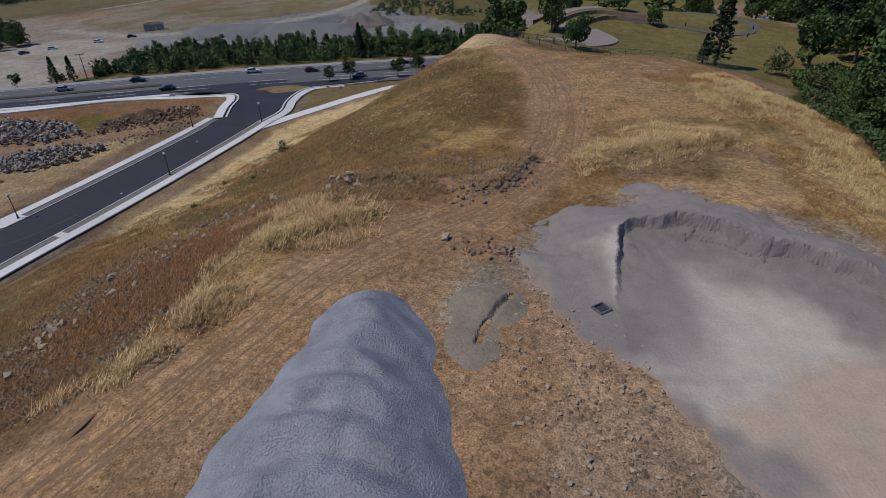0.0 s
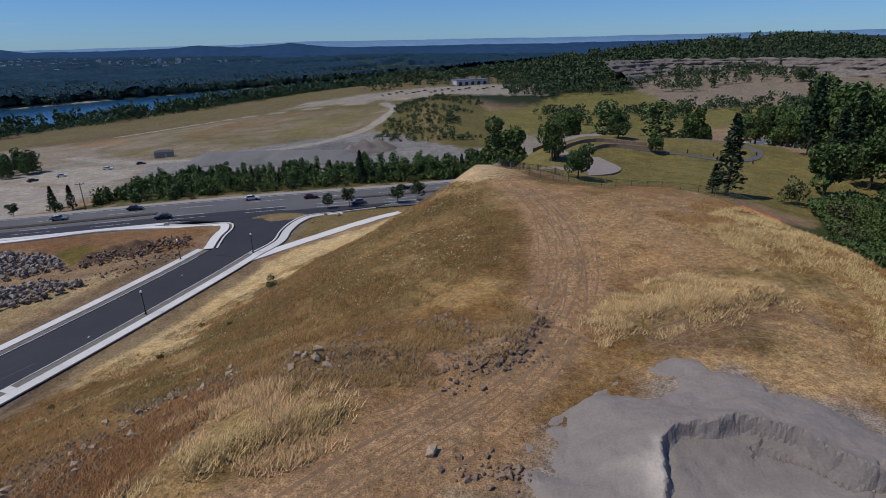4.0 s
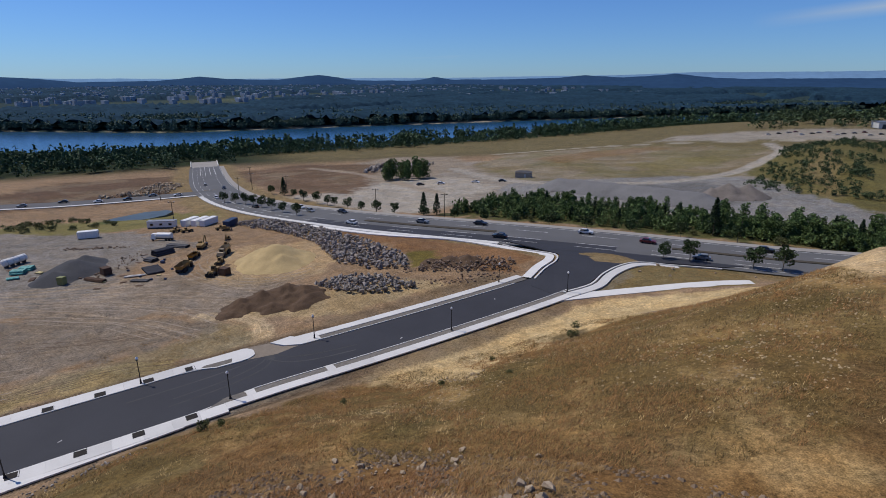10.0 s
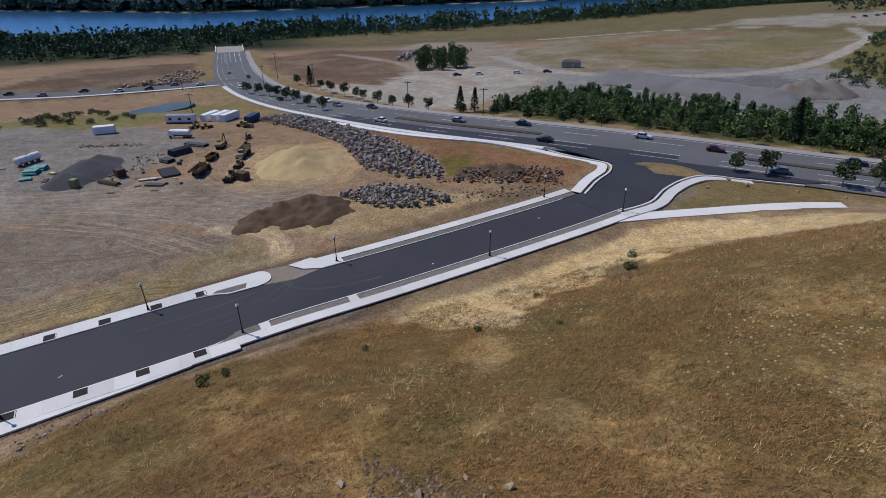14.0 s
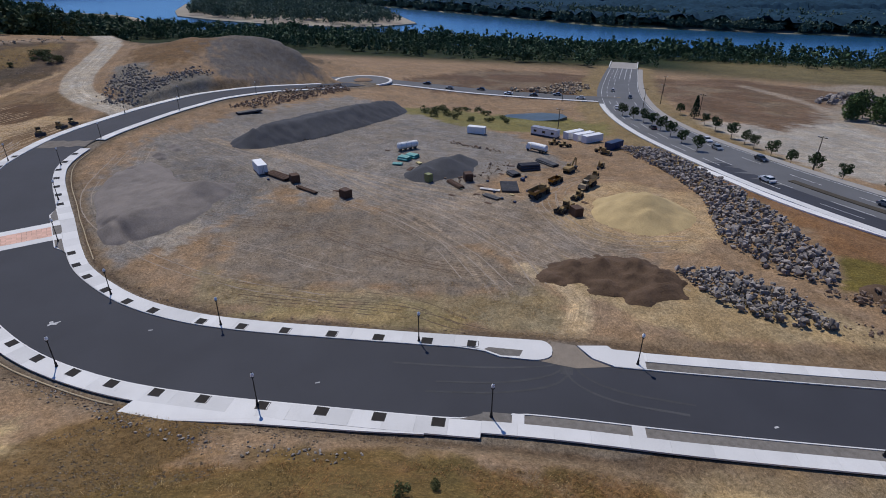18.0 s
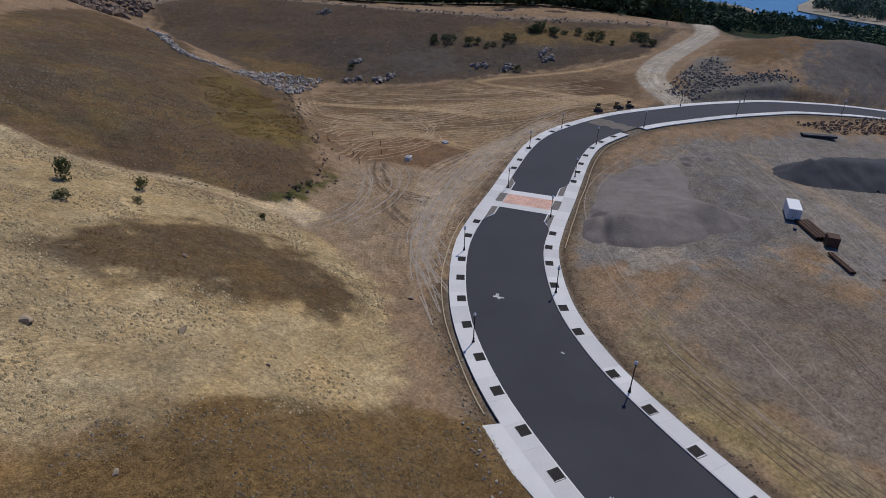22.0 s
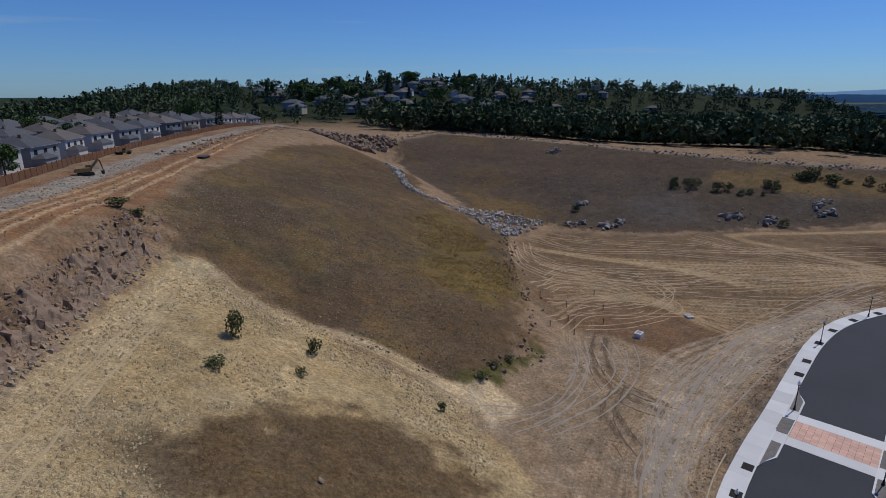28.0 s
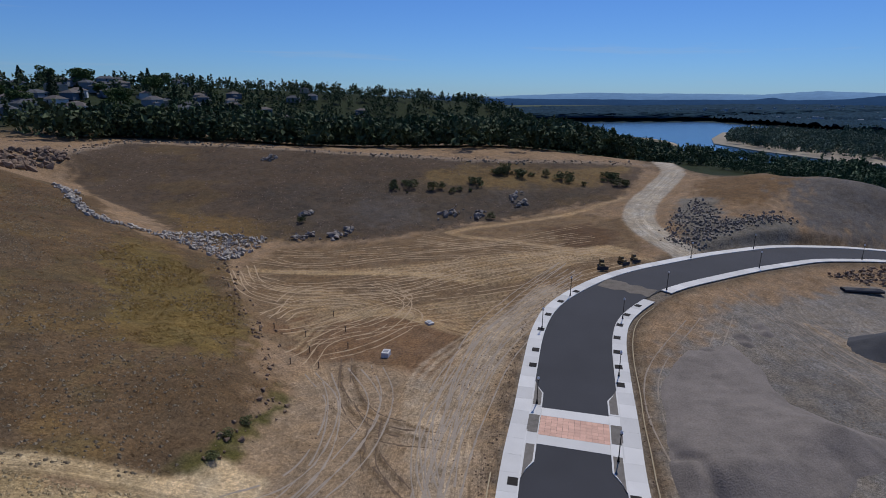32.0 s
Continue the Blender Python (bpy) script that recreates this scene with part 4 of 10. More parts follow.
# terrace and lower bench
area([(-146, -115), (-164, -121), (-187, -106), (-218, -97), (-265, -74), (-256, -48), (-227, -33), (-198, -35), (-160, -40), (-135, -46), (-125, -58), (-124, -73), (-133, -92)], TERRACE_DIRT, 2, 3)
area([(-127, -78), (-126, -62), (-136, -39), (-154, -44), (-158, -60), (-147, -68), (-140, -80)], (0.175, 0.105, 0.06), 3, 4, amount=0.8)
area([(-96, -42), (-106, -49), (-123, -60), (-130, -56), (-133, -38), (-160, -45), (-166, -38), (-139, -28), (-111, -13), (-100, -4), (-92, -6), (-90, -36)], (0.275, 0.20, 0.13), 2, 2)
area([(-88, -44), (-92, -34), (-99, -38), (-97, -44)], (0.50, 0.39, 0.25), 1.5, 1.5, amount=0.9)
area([(-236, -71), (-248, -60), (-241, -46), (-226, -42), (-218, -52)], (0.10, 0.06, 0.035), 3, 3, amount=0.8)
for o in range(9):
    a = o * 2.4
    ruts([(-146 - o * 1.5, -112 + a * 0.6), (-160 - o * 2, -96 + a * 1.2), (-180, -80 + a * 1.3), (-205, -62 + a * 0.8), (-226, -44 + a * 0.4)], (0.37, 0.265, 0.15), 0.8, 0.5)
for o in range(7):
    ruts([(-126 - o * 3, -66 - o * 5), (-140 - o * 2, -72 - o), (-158 + o, -62 + o * 2), (-176 + o * 4, -50 + o * 2)], (0.36, 0.26, 0.15), 0.8, 0.45)
for o in range(10):
    ruts([(-98 - o * 2.4, -10 - o * 2.6), (-116 - o * 2, -22 - o * 2.3), (-134 - o * 2, -30 - o * 1.6), (-156, -36 - o * 0.9), (-185, -39 - o * 0.6)], (0.35, 0.275, 0.195), 0.8, 0.5)
ruts([(-120, -30), (-118, -40), (-122, -48), (-128, -55)], (0.15, 0.105, 0.065), 1.2, 0.7, 0.8)
ruts([(-109, -26), (-112, -34), (-118, -37)], (0.15, 0.105, 0.065), 1.0, 0.7, 0.7)
strip(spline([(-288, -62), (-262, -71), (-218, -93), (-212, -90), (-216, -61), (-220, -30)], 3), 3, (0.37, 0.26, 0.15), 1.5, 0.4, amount=0.8)
# far bank, crest path, loose road
area([(-160, -262), (-197, -286), (-226, -245), (-254, -186), (-289, -135), (-335, -100), (-349, -72), (-286, -64), (-265, -76), (-220, -97), (-187, -110), (-171, -126), (-150, -140), (-146, -200)], DARK_SOIL, 3, 4)
area([(-230, -130), (-262, -100), (-300, -80), (-340, -80), (-300, -112), (-262, -140)], (0.17, 0.115, 0.05), 6, 9, amount=0.8)
lay(zone(X, Y, [(-160, -258), (-197, -282), (-226, -241), (-254, -182), (-289, -131), (-335, -98), (-286, -68), (-187, -112), (-150, -140)], 4, 5) * step(0.53, 0.64, fbm(X, Y, 20, 151)) * 0.5, (0.125, 0.085, 0.04))
area([(-300, -70), (-262, -80), (-220, -100), (-190, -113), (-172, -128), (-190, -180), (-230, -150), (-280, -100)], (0.072, 0.058, 0.046), 6, 10, amount=0.75)
area([(-150, -150), (-165, -135), (-175, -150), (-160, -180)], (0.17, 0.11, 0.045), 4, 6, amount=0.7)
area([(-219, -138), (-234, -128), (-219, -109), (-204, -113), (-204, -127)], (0.12, 0.112, 0.11), 6, 9, amount=0.3)
area([(-262, -110), (-272, -96), (-258, -90), (-246, -104)], (0.12, 0.112, 0.11), 6, 9, amount=0.3)
strip([(-160, -262), (-197, -288), (-226, -246), (-254, -187), (-289, -134), (-335, -99), (-362, -70)], 6, (0.27, 0.21, 0.16), 3, 2, amount=0.75)
area([(-285, -30), (-310, -40), (-350, -40), (-352, 4), (-321, -1), (-290, -14)], (0.15, 0.095, 0.05), 8, 8)
area([(-350, -70), (-400, -105), (-446, -50), (-430, 40), (-372, 46), (-352, 0)], (0.125, 0.092, 0.06), 8, 8)
area([(-282, 2), (-307, -8), (-350, -4), (-360, 44), (-320, 46)], (0.12, 0.108, 0.10), 8, 8)
area([(-236, -22), (-262, -34), (-292, -42), (-292, -28), (-268, -22), (-282, -2), (-260, 2), (-240, -10)], (0.16, 0.145, 0.125), 3, 3)
strip(QUARRY_ROAD[:, :2], 11, (0.36, 0.315, 0.255), 1.5, 0.6)
ruts(QUARRY_ROAD[::4, :2], (0.45, 0.4, 0.33), 1.4, 0.5, 0.9)
strip(STREET[74:86, :2], 13, (0.34, 0.29, 0.22), 3, 2, amount=0.7)


# ---- worn ways ----
flow([(-28, -6), (-24, 2), (-17, 17), (-13, 23), (-7, 31.5), (0, 38), (6, 46), (11, 55), (14, 66), (14.5, 80), (12, 97), (8, 114)], 8.5, 0.28, 2)
flow([(33, 30), (35, 42), (30, 50), (22, 50), (14, 48), (9, 52)], 8, 0.35, 2)
flow([(8, 56), (12, 68), (18, 80), (28, 90), (40, 90)], 14, 0.35, 4)
flow([(-4, 0), (4, 16), (8, 28), (8, 40)], 9, 0.35, 3)
flow([(-14, -40), (-26, -65), (-36, -105), (-56, -172), (-80, -226), (-98, -246)], 9, 0.35, 2)
flow([(-22, -26), (-33, -52), (-43, -88), (-52, -122), (-74, -190), (-94, -230)], 10, 0.5, 3)
flow([(-146, -116), (-160, -98), (-182, -80), (-206, -62), (-236, -42)], 46, 0.75, 8)
flow([(-92, 0), (-102, -14), (-118, -26), (-136, -34), (-158, -40), (-190, -40), (-222, -34)], 26, 0.85, 4)
flow([(-122, -30), (-117, -42), (-124, -56), (-136, -72)], 12, 0.8, 4)
flow([(-58, -74), (-67, -58), (-78, -53), (-86, -46), (-95, -36)], 7, 0.9, 2)
flow([(-34, 8), (-40, -14), (-45, -36), (-50, -54), (-58, -74)], 12, 0.25, 3)
flow([(-40, -4), (-56, -6), (-74, 0), (-88, -2)], 22, 0.4, 6)
flow([(-54, -58), (-70, -45), (-84, -38), (-94, -26)], 12, 0.4, 4)
flow([(-94, 86), (-112, 82), (-135, 74), (-152, 60), (-172, 42), (-196, 14), (-216, 4)], 44, 0.55, 8)
flow([(-80, 76), (-88, 82), (-100, 80), (-112, 70)], 10, 0.9, 3)
flow([(-96, 50), (-106, 34), (-120, 16), (-142, -2), (-180, -10), (-214, -2)], 18, 0.35, 5)
flow([(-150, 110), (-180, 100), (-205, 80), (-235, 60), (-262, 40)], 30, 0.6, 6)
flow([(-100, 104), (-112, 92), (-130, 90), (-146, 104), (-146, 122)], 9, 0.9, 3)
flow([(-226, -16), (-238, -30), (-255, -44), (-280, -52), (-310, -55), (-350, -60)], 10, 0.8, 2)
area([(-138, 3), (-132, 14), (-140, 26), (-158, 30), (-172, 22), (-176, 6), (-160, -4)], (0.165, 0.15, 0.136), 5, 7)
area([(-235.8, 112.6), (-241, 123), (-238, 140), (-248, 146), (-252, 137), (-251, 122), (-243, 114)], (0.10, 0.11, 0.04), 2, 2)
area([(-98, 40), (-95, 55), (-88, 66), (-84, 60), (-92, 44), (-96, 30)], (0.26, 0.205, 0.10), 2, 2, amount=0.7)
# how stony the ground is
STONY = 0.22 + 0.3 * step(0.48, 0.62, fbm(X, Y, 11, 171, 3))
for poly, amount in (([(3, 6), (12, 8), (12, 20), (9, 27), (3, 26)], 0.75), ([(-34, 4), (-36, -22), (-46, -52), (-53, -70), (-66, -64), (-84, -46), (-92, -38), (-88, -8), (-70, 12)], 0.45),
                     ([(-62, -66), (-50, -84), (-60, -130), (-118, -212), (-142, -205), (-130, -150), (-146, -121), (-120, -72), (-92, -42)], 0.7), ([(-35, -16), (-37, -26), (-42, -50), (-50, -76), (-54, -84), (-47, -82), (-39, -56), (-32, -18)], 0.9)):
    STONY = STONY + (amount * (0.35 + 1.1 * step(0.42, 0.62, fbm(X, Y, 7, 173, 3))) - STONY) * zone(X, Y, poly, 2, 2)
STONY = STONY * (1 - 0.85 * np.clip(TRACK[..., 2], 0, 1))
me = bpy.data.meshes.new("ground")
nx, ny = len(GX), len(GY)
me.vertices.add(nx * ny)
me.vertices.foreach_set("co", np.stack([X.ravel(), Y.ravel(), Z.ravel()], 1).ravel())
i0 = (np.arange(ny - 1)[:, None] * nx + np.arange(nx - 1)[None]).ravel()
quads = np.stack([i0, i0 + 1, i0 + nx + 1, i0 + nx], 1).astype(np.int32)
me.loops.add(quads.size)
me.loops.foreach_set("vertex_index", quads.ravel())
me.polygons.add(len(quads))
me.polygons.foreach_set("loop_start", np.arange(0, quads.size, 4, dtype=np.int32))
me.polygons.foreach_set("use_smooth", np.ones(len(quads), bool))
me.update(calc_edges=True)
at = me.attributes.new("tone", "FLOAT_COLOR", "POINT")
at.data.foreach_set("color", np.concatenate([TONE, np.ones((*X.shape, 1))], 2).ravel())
at = me.attributes.new("track", "FLOAT_VECTOR", "POINT")
at.data.foreach_set("vector", TRACK.ravel())
at = me.attributes.new("stony", "FLOAT", "POINT")
at.data.foreach_set("value", STONY.ravel())
me.materials.append(GROUND)
ground = tagged(new("ground", me), "bare dirt, dry grass and gravel of a graded hillside site", "ground", kind="structure")
water = mesh_object("water", [(-4800, -4800, -42), (3000, -4800, -42), (3000, 4800, -42), (-4800, 4800, -42)], [(0, 1, 2, 3)], WATER)
tagged(water, "wide blue river below the bluff", "river", kind="structure")


# ---- roads ----
def sideways(line):
    t = np.gradient(line[:, :2], axis=0)
    t /= np.linalg.norm(t, axis=1)[:, None] + 1e-9
    return np.stack([-t[:, 1], t[:, 0]], 1)


def ribbon(name, line, offs, mat, parent=None, lift=0.0, thick=0.0):
    """A band along a line between two offsets (positive: left), flat across, with a thickness."""
    n = sideways(line)
    o = [np.broadcast_to(np.asarray(k, float), (len(line),)) for k in offs]
    v, f = [], []
    for i, p in enumerate(line):
        for k in o:
            q = p[:2] + n[i] * k[i]
            v.append((q[0], q[1], p[2] + lift))
            v.append((q[0], q[1], p[2] + lift - thick - 0.02))
    m = len(o) * 2
    for i in range(len(line) - 1):
        a, b = i * m, (i + 1) * m
        for k in range(len(o) - 1):
            f.append((a + 2 * k, b + 2 * k, b + 2 * k + 2, a + 2 * k + 2))
        f.append((a, a + 1, b + 1, b))
        f.append((a + m - 2, b + m - 2, b + m - 1, a + m - 1))
    return mesh_object(name, v, f, mat, parent)


GRATE = material("well_soil", (0.03, 0.026, 0.022), 0.95, scale=2, fine=20, vary=0.3)
PAVER = material("salmon_pavers", (0.66, 0.41, 0.31), 0.85, scale=0.6, fine=6, vary=0.14, bump=0.1)
PLANTER_GRAVEL = material("planter_gravel", (0.17, 0.155, 0.135), 0.95, scale=1.5, fine=12, vary=0.35)
BLACK_METAL = material("black_metal", (0.018, 0.018, 0.02), 0.45, 0.4, scale=2, fine=15, vary=0.15, bump=0)
GLOBE = material("milk_glass", (0.8, 0.8, 0.78), 0.25, scale=2, fine=10, vary=0.03, bump=0, spec=0.5)
PAINT_WHITE = material("road_paint", (0.62, 0.62, 0.6), 0.8, scale=0.6, fine=6, vary=0.2, bump=0)
WATTLE = material("straw_wattle", (0.42, 0.34, 0.22), 0.95, scale=2, fine=20, vary=0.25)


def turned(x, y, z, deg):
    return pose(x, y, z, 0, 0, deg)


def box(bm, size, at=(0, 0, 0), turn=0.0, bevel=0.0):
    """A box standing on at, with rounded edges where bevel is given."""
    m = Matrix.Translation((at[0], at[1], at[2] + size[2] / 2)) @ Matrix.Rotation(radians(turn), 4, "Z") @ Matrix.Diagonal((*size, 1))
    v = bmesh.ops.create_cube(bm, size=1.0, matrix=m)["verts"]
    if bevel:
        e = list({k for q in v for k in q.link_edges})
        bmesh.ops.bevel(bm, geom=e, offset=bevel, segments=1, affect="EDGES")
    return bm


def tube(bm, a, b, r0, r1=None, seg=10, caps=True):
    """A round bar from a to b, tapering from r0 to r1."""
    a, b = Vector(a), Vector(b)
    d = b - a
    m = Matrix.Translation((a + b) / 2) @ d.to_track_quat("Z", "Y").to_matrix().to_4x4()
    bmesh.ops.create_cone(bm, cap_ends=caps, segments=seg, radius1=r0, radius2=r0 if r1 is None else r1, depth=d.length, matrix=m)
    return bm


def lathe(bm, profile, seg=12, at=(0, 0, 0)):
    rings = []
    for r, z in profile:
        rings.append([bm.verts.new((at[0] + r * math.cos(2 * math.pi * k / seg), at[1] + r * math.sin(2 * math.pi * k / seg), at[2] + z)) for k in range(seg)])
    for a, b in zip(rings[:-1], rings[1:]):
        for k in range(seg):
            bm.faces.new((a[k], a[(k + 1) % seg], b[(k + 1) % seg], b[k]))
    bm.faces.new(rings[-1])
    bm.faces.new(rings[0][::-1])
    return bm


def B():
    return bmesh.new()


# ---- the street ----
S_LEN = np.concatenate([[0], np.cumsum(np.hypot(*np.diff(STREET[:, :2], axis=0).T))])
S_SIDE = sideways(STREET)


def street_at(s, off):
    """The place at s metres along the street and off metres to its left, and the street's heading there."""
    p = [float(np.interp(s, S_LEN, STREET[:, k])) for k in range(3)]
    n = [float(np.interp(s, S_LEN, S_SIDE[:, k])) for k in range(2)]
    return p[0] + n[0] * off, p[1] + n[1] * off, p[2], math.degrees(math.atan2(-n[0], n[1]))


def stretch(a, b, gap=2.5):
    ss = np.linspace(a, b, max(2, int((b - a) / gap) + 1))
    return np.array([[np.interp(s, S_LEN, STREET[:, k]) for k in range(3)] for s in ss]), ss


street = tagged(new("street"), "new black asphalt street curving past the yard", "road", kind="structure")
END = float(S_LEN[-1])


def half(s):
    """Half the roadway's width."""
    return np.interp(s, [0, 88, 95, END], [4.95, 4.95, 6.5, 6.5])


line, ss = stretch(0, END)
ribbon("asphalt", line, (-half(ss), half(ss)), ASPHALT, street)


def kerb_and_walk(a, b, side, outer):
    line, ss = stretch(a, b)
    h = half(ss)
    lo, hi = side * h, side * (h + 0.16)
    ribbon("kerb", line, (lo, hi) if side > 0 else (hi, lo), CONCRETE, street, 0.15, 0.25)
    return line, ss, h


def slabs(a, b, side, inner, outer, long=3.0):
    """Concrete slabs with joints between them."""
    n = max(1, int(round((b - a) / long)))
    for k in range(n):
        s0, s1 = a + (b - a) * k / n + 0.006, a + (b - a) * (k + 1) / n - 0.006
        v = []
        for s in (s0, (s0 + s1) / 2, s1):
            for o in (side * inner, side * outer):
                x, y, z, _ = street_at(s, o)
                v += [(x, y, z + 0.155), (x, y, z - 0.06)]
        f = [(0, 2, 6, 4), (4, 6, 10, 8), (0, 4, 5, 1), (4, 8, 9, 5), (2, 3, 7, 6), (6, 7, 11, 10), (0, 1, 3, 2), (8, 10, 11, 9)]
        mesh_object("sidewalk_slab", v, f if side < 0 else [q[::-1] for q in f], CONCRETE, street)


# north stretch: kerb, planting strip, sidewalk; south stretch: sidewalk up to the kerb
for side, gaps in ((1, [(20, 92), (92, END - 18)]), (-1, [(26, 76.5), (86, 253), (262, END - 18)])):
    for a, b in gaps:
        kerb_and_walk(a, b, side, 9)
for side, a, b in ((1, 20, 92), (-1, 22, 76)):
    slabs(a, b, side, 6.6, 8.4, 4.0)
    line, ss = stretch(a, b)
    o = (5.11, 6.6) if side > 0 else (-6.6, -5.11)
    ribbon("planting_strip", line, o, PLANTER_GRAVEL, street, 0.06, 0.2)
slabs(92, END - 18, 1, 6.66, 9.15, 3.6)
slabs(93, 253, -1, 6.66, 9.15, 3.6)
slabs(262, END - 18, -1, 6.66, 9.15, 3.6)
for s in (74.9, 88.0):
    line, _ = stretch(s - 0.7, s + 0.7, 0.7)
    ribbon("walk_crossing", line, (5.1, 6.7), CONCRETE, street, 0.16, 0.2)


def plate(name, outline, z, mat, parent, thick=0.22, label=""):
    """A flat plate with an outline in plan."""
    bm = B()
    f = bm.faces.new([bm.verts.new((x, y, z if not callable(z) else z(x, y))) for x, y in outline])
    if f.normal.z < 0 or f.calc_area() and sum(a[0] * b[1] - b[0] * a[1] for a, b in zip(outline, outline[1:] + outline[:1])) < 0:
        f.normal_flip()
    r = bmesh.ops.extrude_face_region(bm, geom=[f])
    for v in r["geom"]:
        if isinstance(v, bmesh.types.BMVert):
            v.co.z -= thick
    bmesh.ops.recalc_face_normals(bm, faces=bm.faces)
    return part(name, bm, mat, parent, label)


def s_plate(name, so, lift, mat, parent=None, thick=0.22, label=""):
    """A plate given by (s, off) corners on the street."""
    pts = [street_at(s, o) for s, o in so]
    z = [p[2] + lift for p in pts]
    bm = B()
    top = [bm.verts.new((p[0], p[1], k)) for p, k in zip(pts, z)]
    low = [bm.verts.new((p[0], p[1], k - thick)) for p, k in zip(pts, z)]
    bm.faces.new(top)
    bm.faces.new(low[::-1])
    for k in range(len(top)):
        j = (k + 1) % len(top)
        bm.faces.new((top[k], low[k], low[j], top[j]))
    bmesh.ops.recalc_face_normals(bm, faces=bm.faces)
    return part(name, bm, mat, parent or street, label)


def arc(c, r, a0, a1, n=8):
    return [(c[0] + r[0] * math.cos(radians(a0 + (a1 - a0) * k / n)), c[1] + r[1] * math.sin(radians(a0 + (a1 - a0) * k / n))) for k in range(n + 1)]


# bulb-outs at the driveway and at the crossing
s_plate("driveway_pad", [(93.5, -9.1), (85.5, -9.1)] + arc((85.5, -7.1), (-1.6, 2.0), -90, 0, 5)[1:] + arc((86.5, -6.6), (-2.6, 1.8), 0, 90, 5)[1:] + [(90.5, -5.0), (93.8, -6.6)], 0.17, CONCRETE)
s_plate("pad_planter", [(92.6, -6.3), (90.3, -5.25), (88.0, -5.3), (87.6, -6.6), (92, -6.8)], 0.185, PLANTER_GRAVEL, thick=0.1)
s_plate("driveway_pad", [(72.5, -5.1), (76.4, -5.0), (79.0, -6.2), (80.8, -8.6), (77.0, -9.2), (76.4, -8.5), (72.5, -8.5)], 0.17, CONCRETE)
s_plate("driveway", [(76.8, -5.0), (79.2, -6.2), (81.0, -8.8), (84.0, -9.2), (84.1, -7.0), (86.3, -5.0), (81, -4.0)], 0.02, material("dusty_asphalt", (0.21, 0.175, 0.135), 0.95, scale=0.8, fine=6, vary=0.2), thick=0.1)
s_plate("planter", [(88.8, 6.6), (88.8, 5.2), (91.4, 5.2), (94.4, 6.6)], 0.165, PLANTER_GRAVEL, thick=0.1)
s_plate("concrete_apron", [(132.2, 9.14), (132.8, 12.4), (124, 10.9), (117, 10.2), (105, 9.7), (98, 9.3), (98, 9.14), (115, 9.14)], 0.155, CONCRETE)
CW0, CW1 = 189.0, 198.4
for side in (1, -1):
    for so in ([(181.0, 6.62), (183.2, 5.9), (185.0, 4.95), (188.9, 4.95), (188.9, 6.62)], [(198.5, 6.62), (198.5, 4.95), (202.6, 4.95), (204.4, 5.9), (206.4, 6.62)]):
        s_plate("bulb_kerb", [(s, side * o) for s, o in so], 0.15, CONCRETE)
        c = (np.mean([p[0] for p in so]), np.mean([p[1] for p in so]))
        s_plate("bulb_planter", [(c[0] + 0.9 * (s - c[0]), side * (c[1] + 0.72 * (o - c[1]))) for s, o in so], 0.165, PLANTER_GRAVEL, thick=0.1)
    s_plate("ramp", [(188.9, side * 4.95), (188.9, side * 6.64), (198.5, side * 6.64), (198.5, side * 4.95)], 0.12, CONCRETE, thick=0.2)
    s_plate("crossing_planter", [(191.4, side * 5.1), (191.4, side * 6.7), (196.0, side * 6.7), (196.0, side * 5.1)], 0.15, PLANTER_GRAVEL, thick=0.1)
for a, b, m in ((189.0, 191.2, CONCRETE), (196.2, 198.4, CONCRETE)):
    s_plate("crossing_band", [(a, -4.95), (a, 4.95), (b, 4.95), (b, -4.95)], 0.03, m, thick=0.1)
for i in range(12):
    for j in range(6):
        o0, o1, s0, s1 = -4.95 + i * 0.825, -4.95 + (i + 1) * 0.825, 191.22 + j * 0.826, 191.22 + (j + 1) * 0.826
        s_plate("paver", [(s0 + 0.012, o0 + 0.012), (s0 + 0.012, o1 - 0.012), (s1 - 0.012, o1 - 0.012), (s1 - 0.012, o0 + 0.012)], 0.03, PAVER, thick=0.08)

# junction with the avenue
AV_SIDE = sideways(AVENUE)
junction = tagged(new("junction"), "black asphalt mouth of the new street at the avenue", "road", kind="structure")
mouth = [(-51.6, 127), (-53.6, 138), (-53.9, 146), (-56.5, 151.5), (-64, 153.2), (-75, 154.9), (-60, 160), (-36, 166.5), (-16, 171), (-20, 167), (-30, 163.2), (-37.6, 158.7), (-41.0, 152), (-41.9, 143), (-41.5, 135), (-45.0, 125)]
plate("asphalt", mouth, lambda x, y: float(np.interp(y, [125, 137, 150, 160, 172], [-3.79, -3.5, -3.38, -4.1, -4.25])) + 0.03, ASPHALT, junction, 0.3)


def draped(name, pts, offs, mat, parent, lift=0.12, thick=0.3, gap=2.0):
    c = spline(pts, gap)
    z = ground_z(c[:, 0], c[:, 1])
    if len(z) > 4:
        z = np.convolve(np.pad(z, 2, mode="edge"), np.ones(5) / 5, "valid")
    return ribbon(name, np.column_stack([c[:, :2], z]), offs, mat, parent, lift, thick)


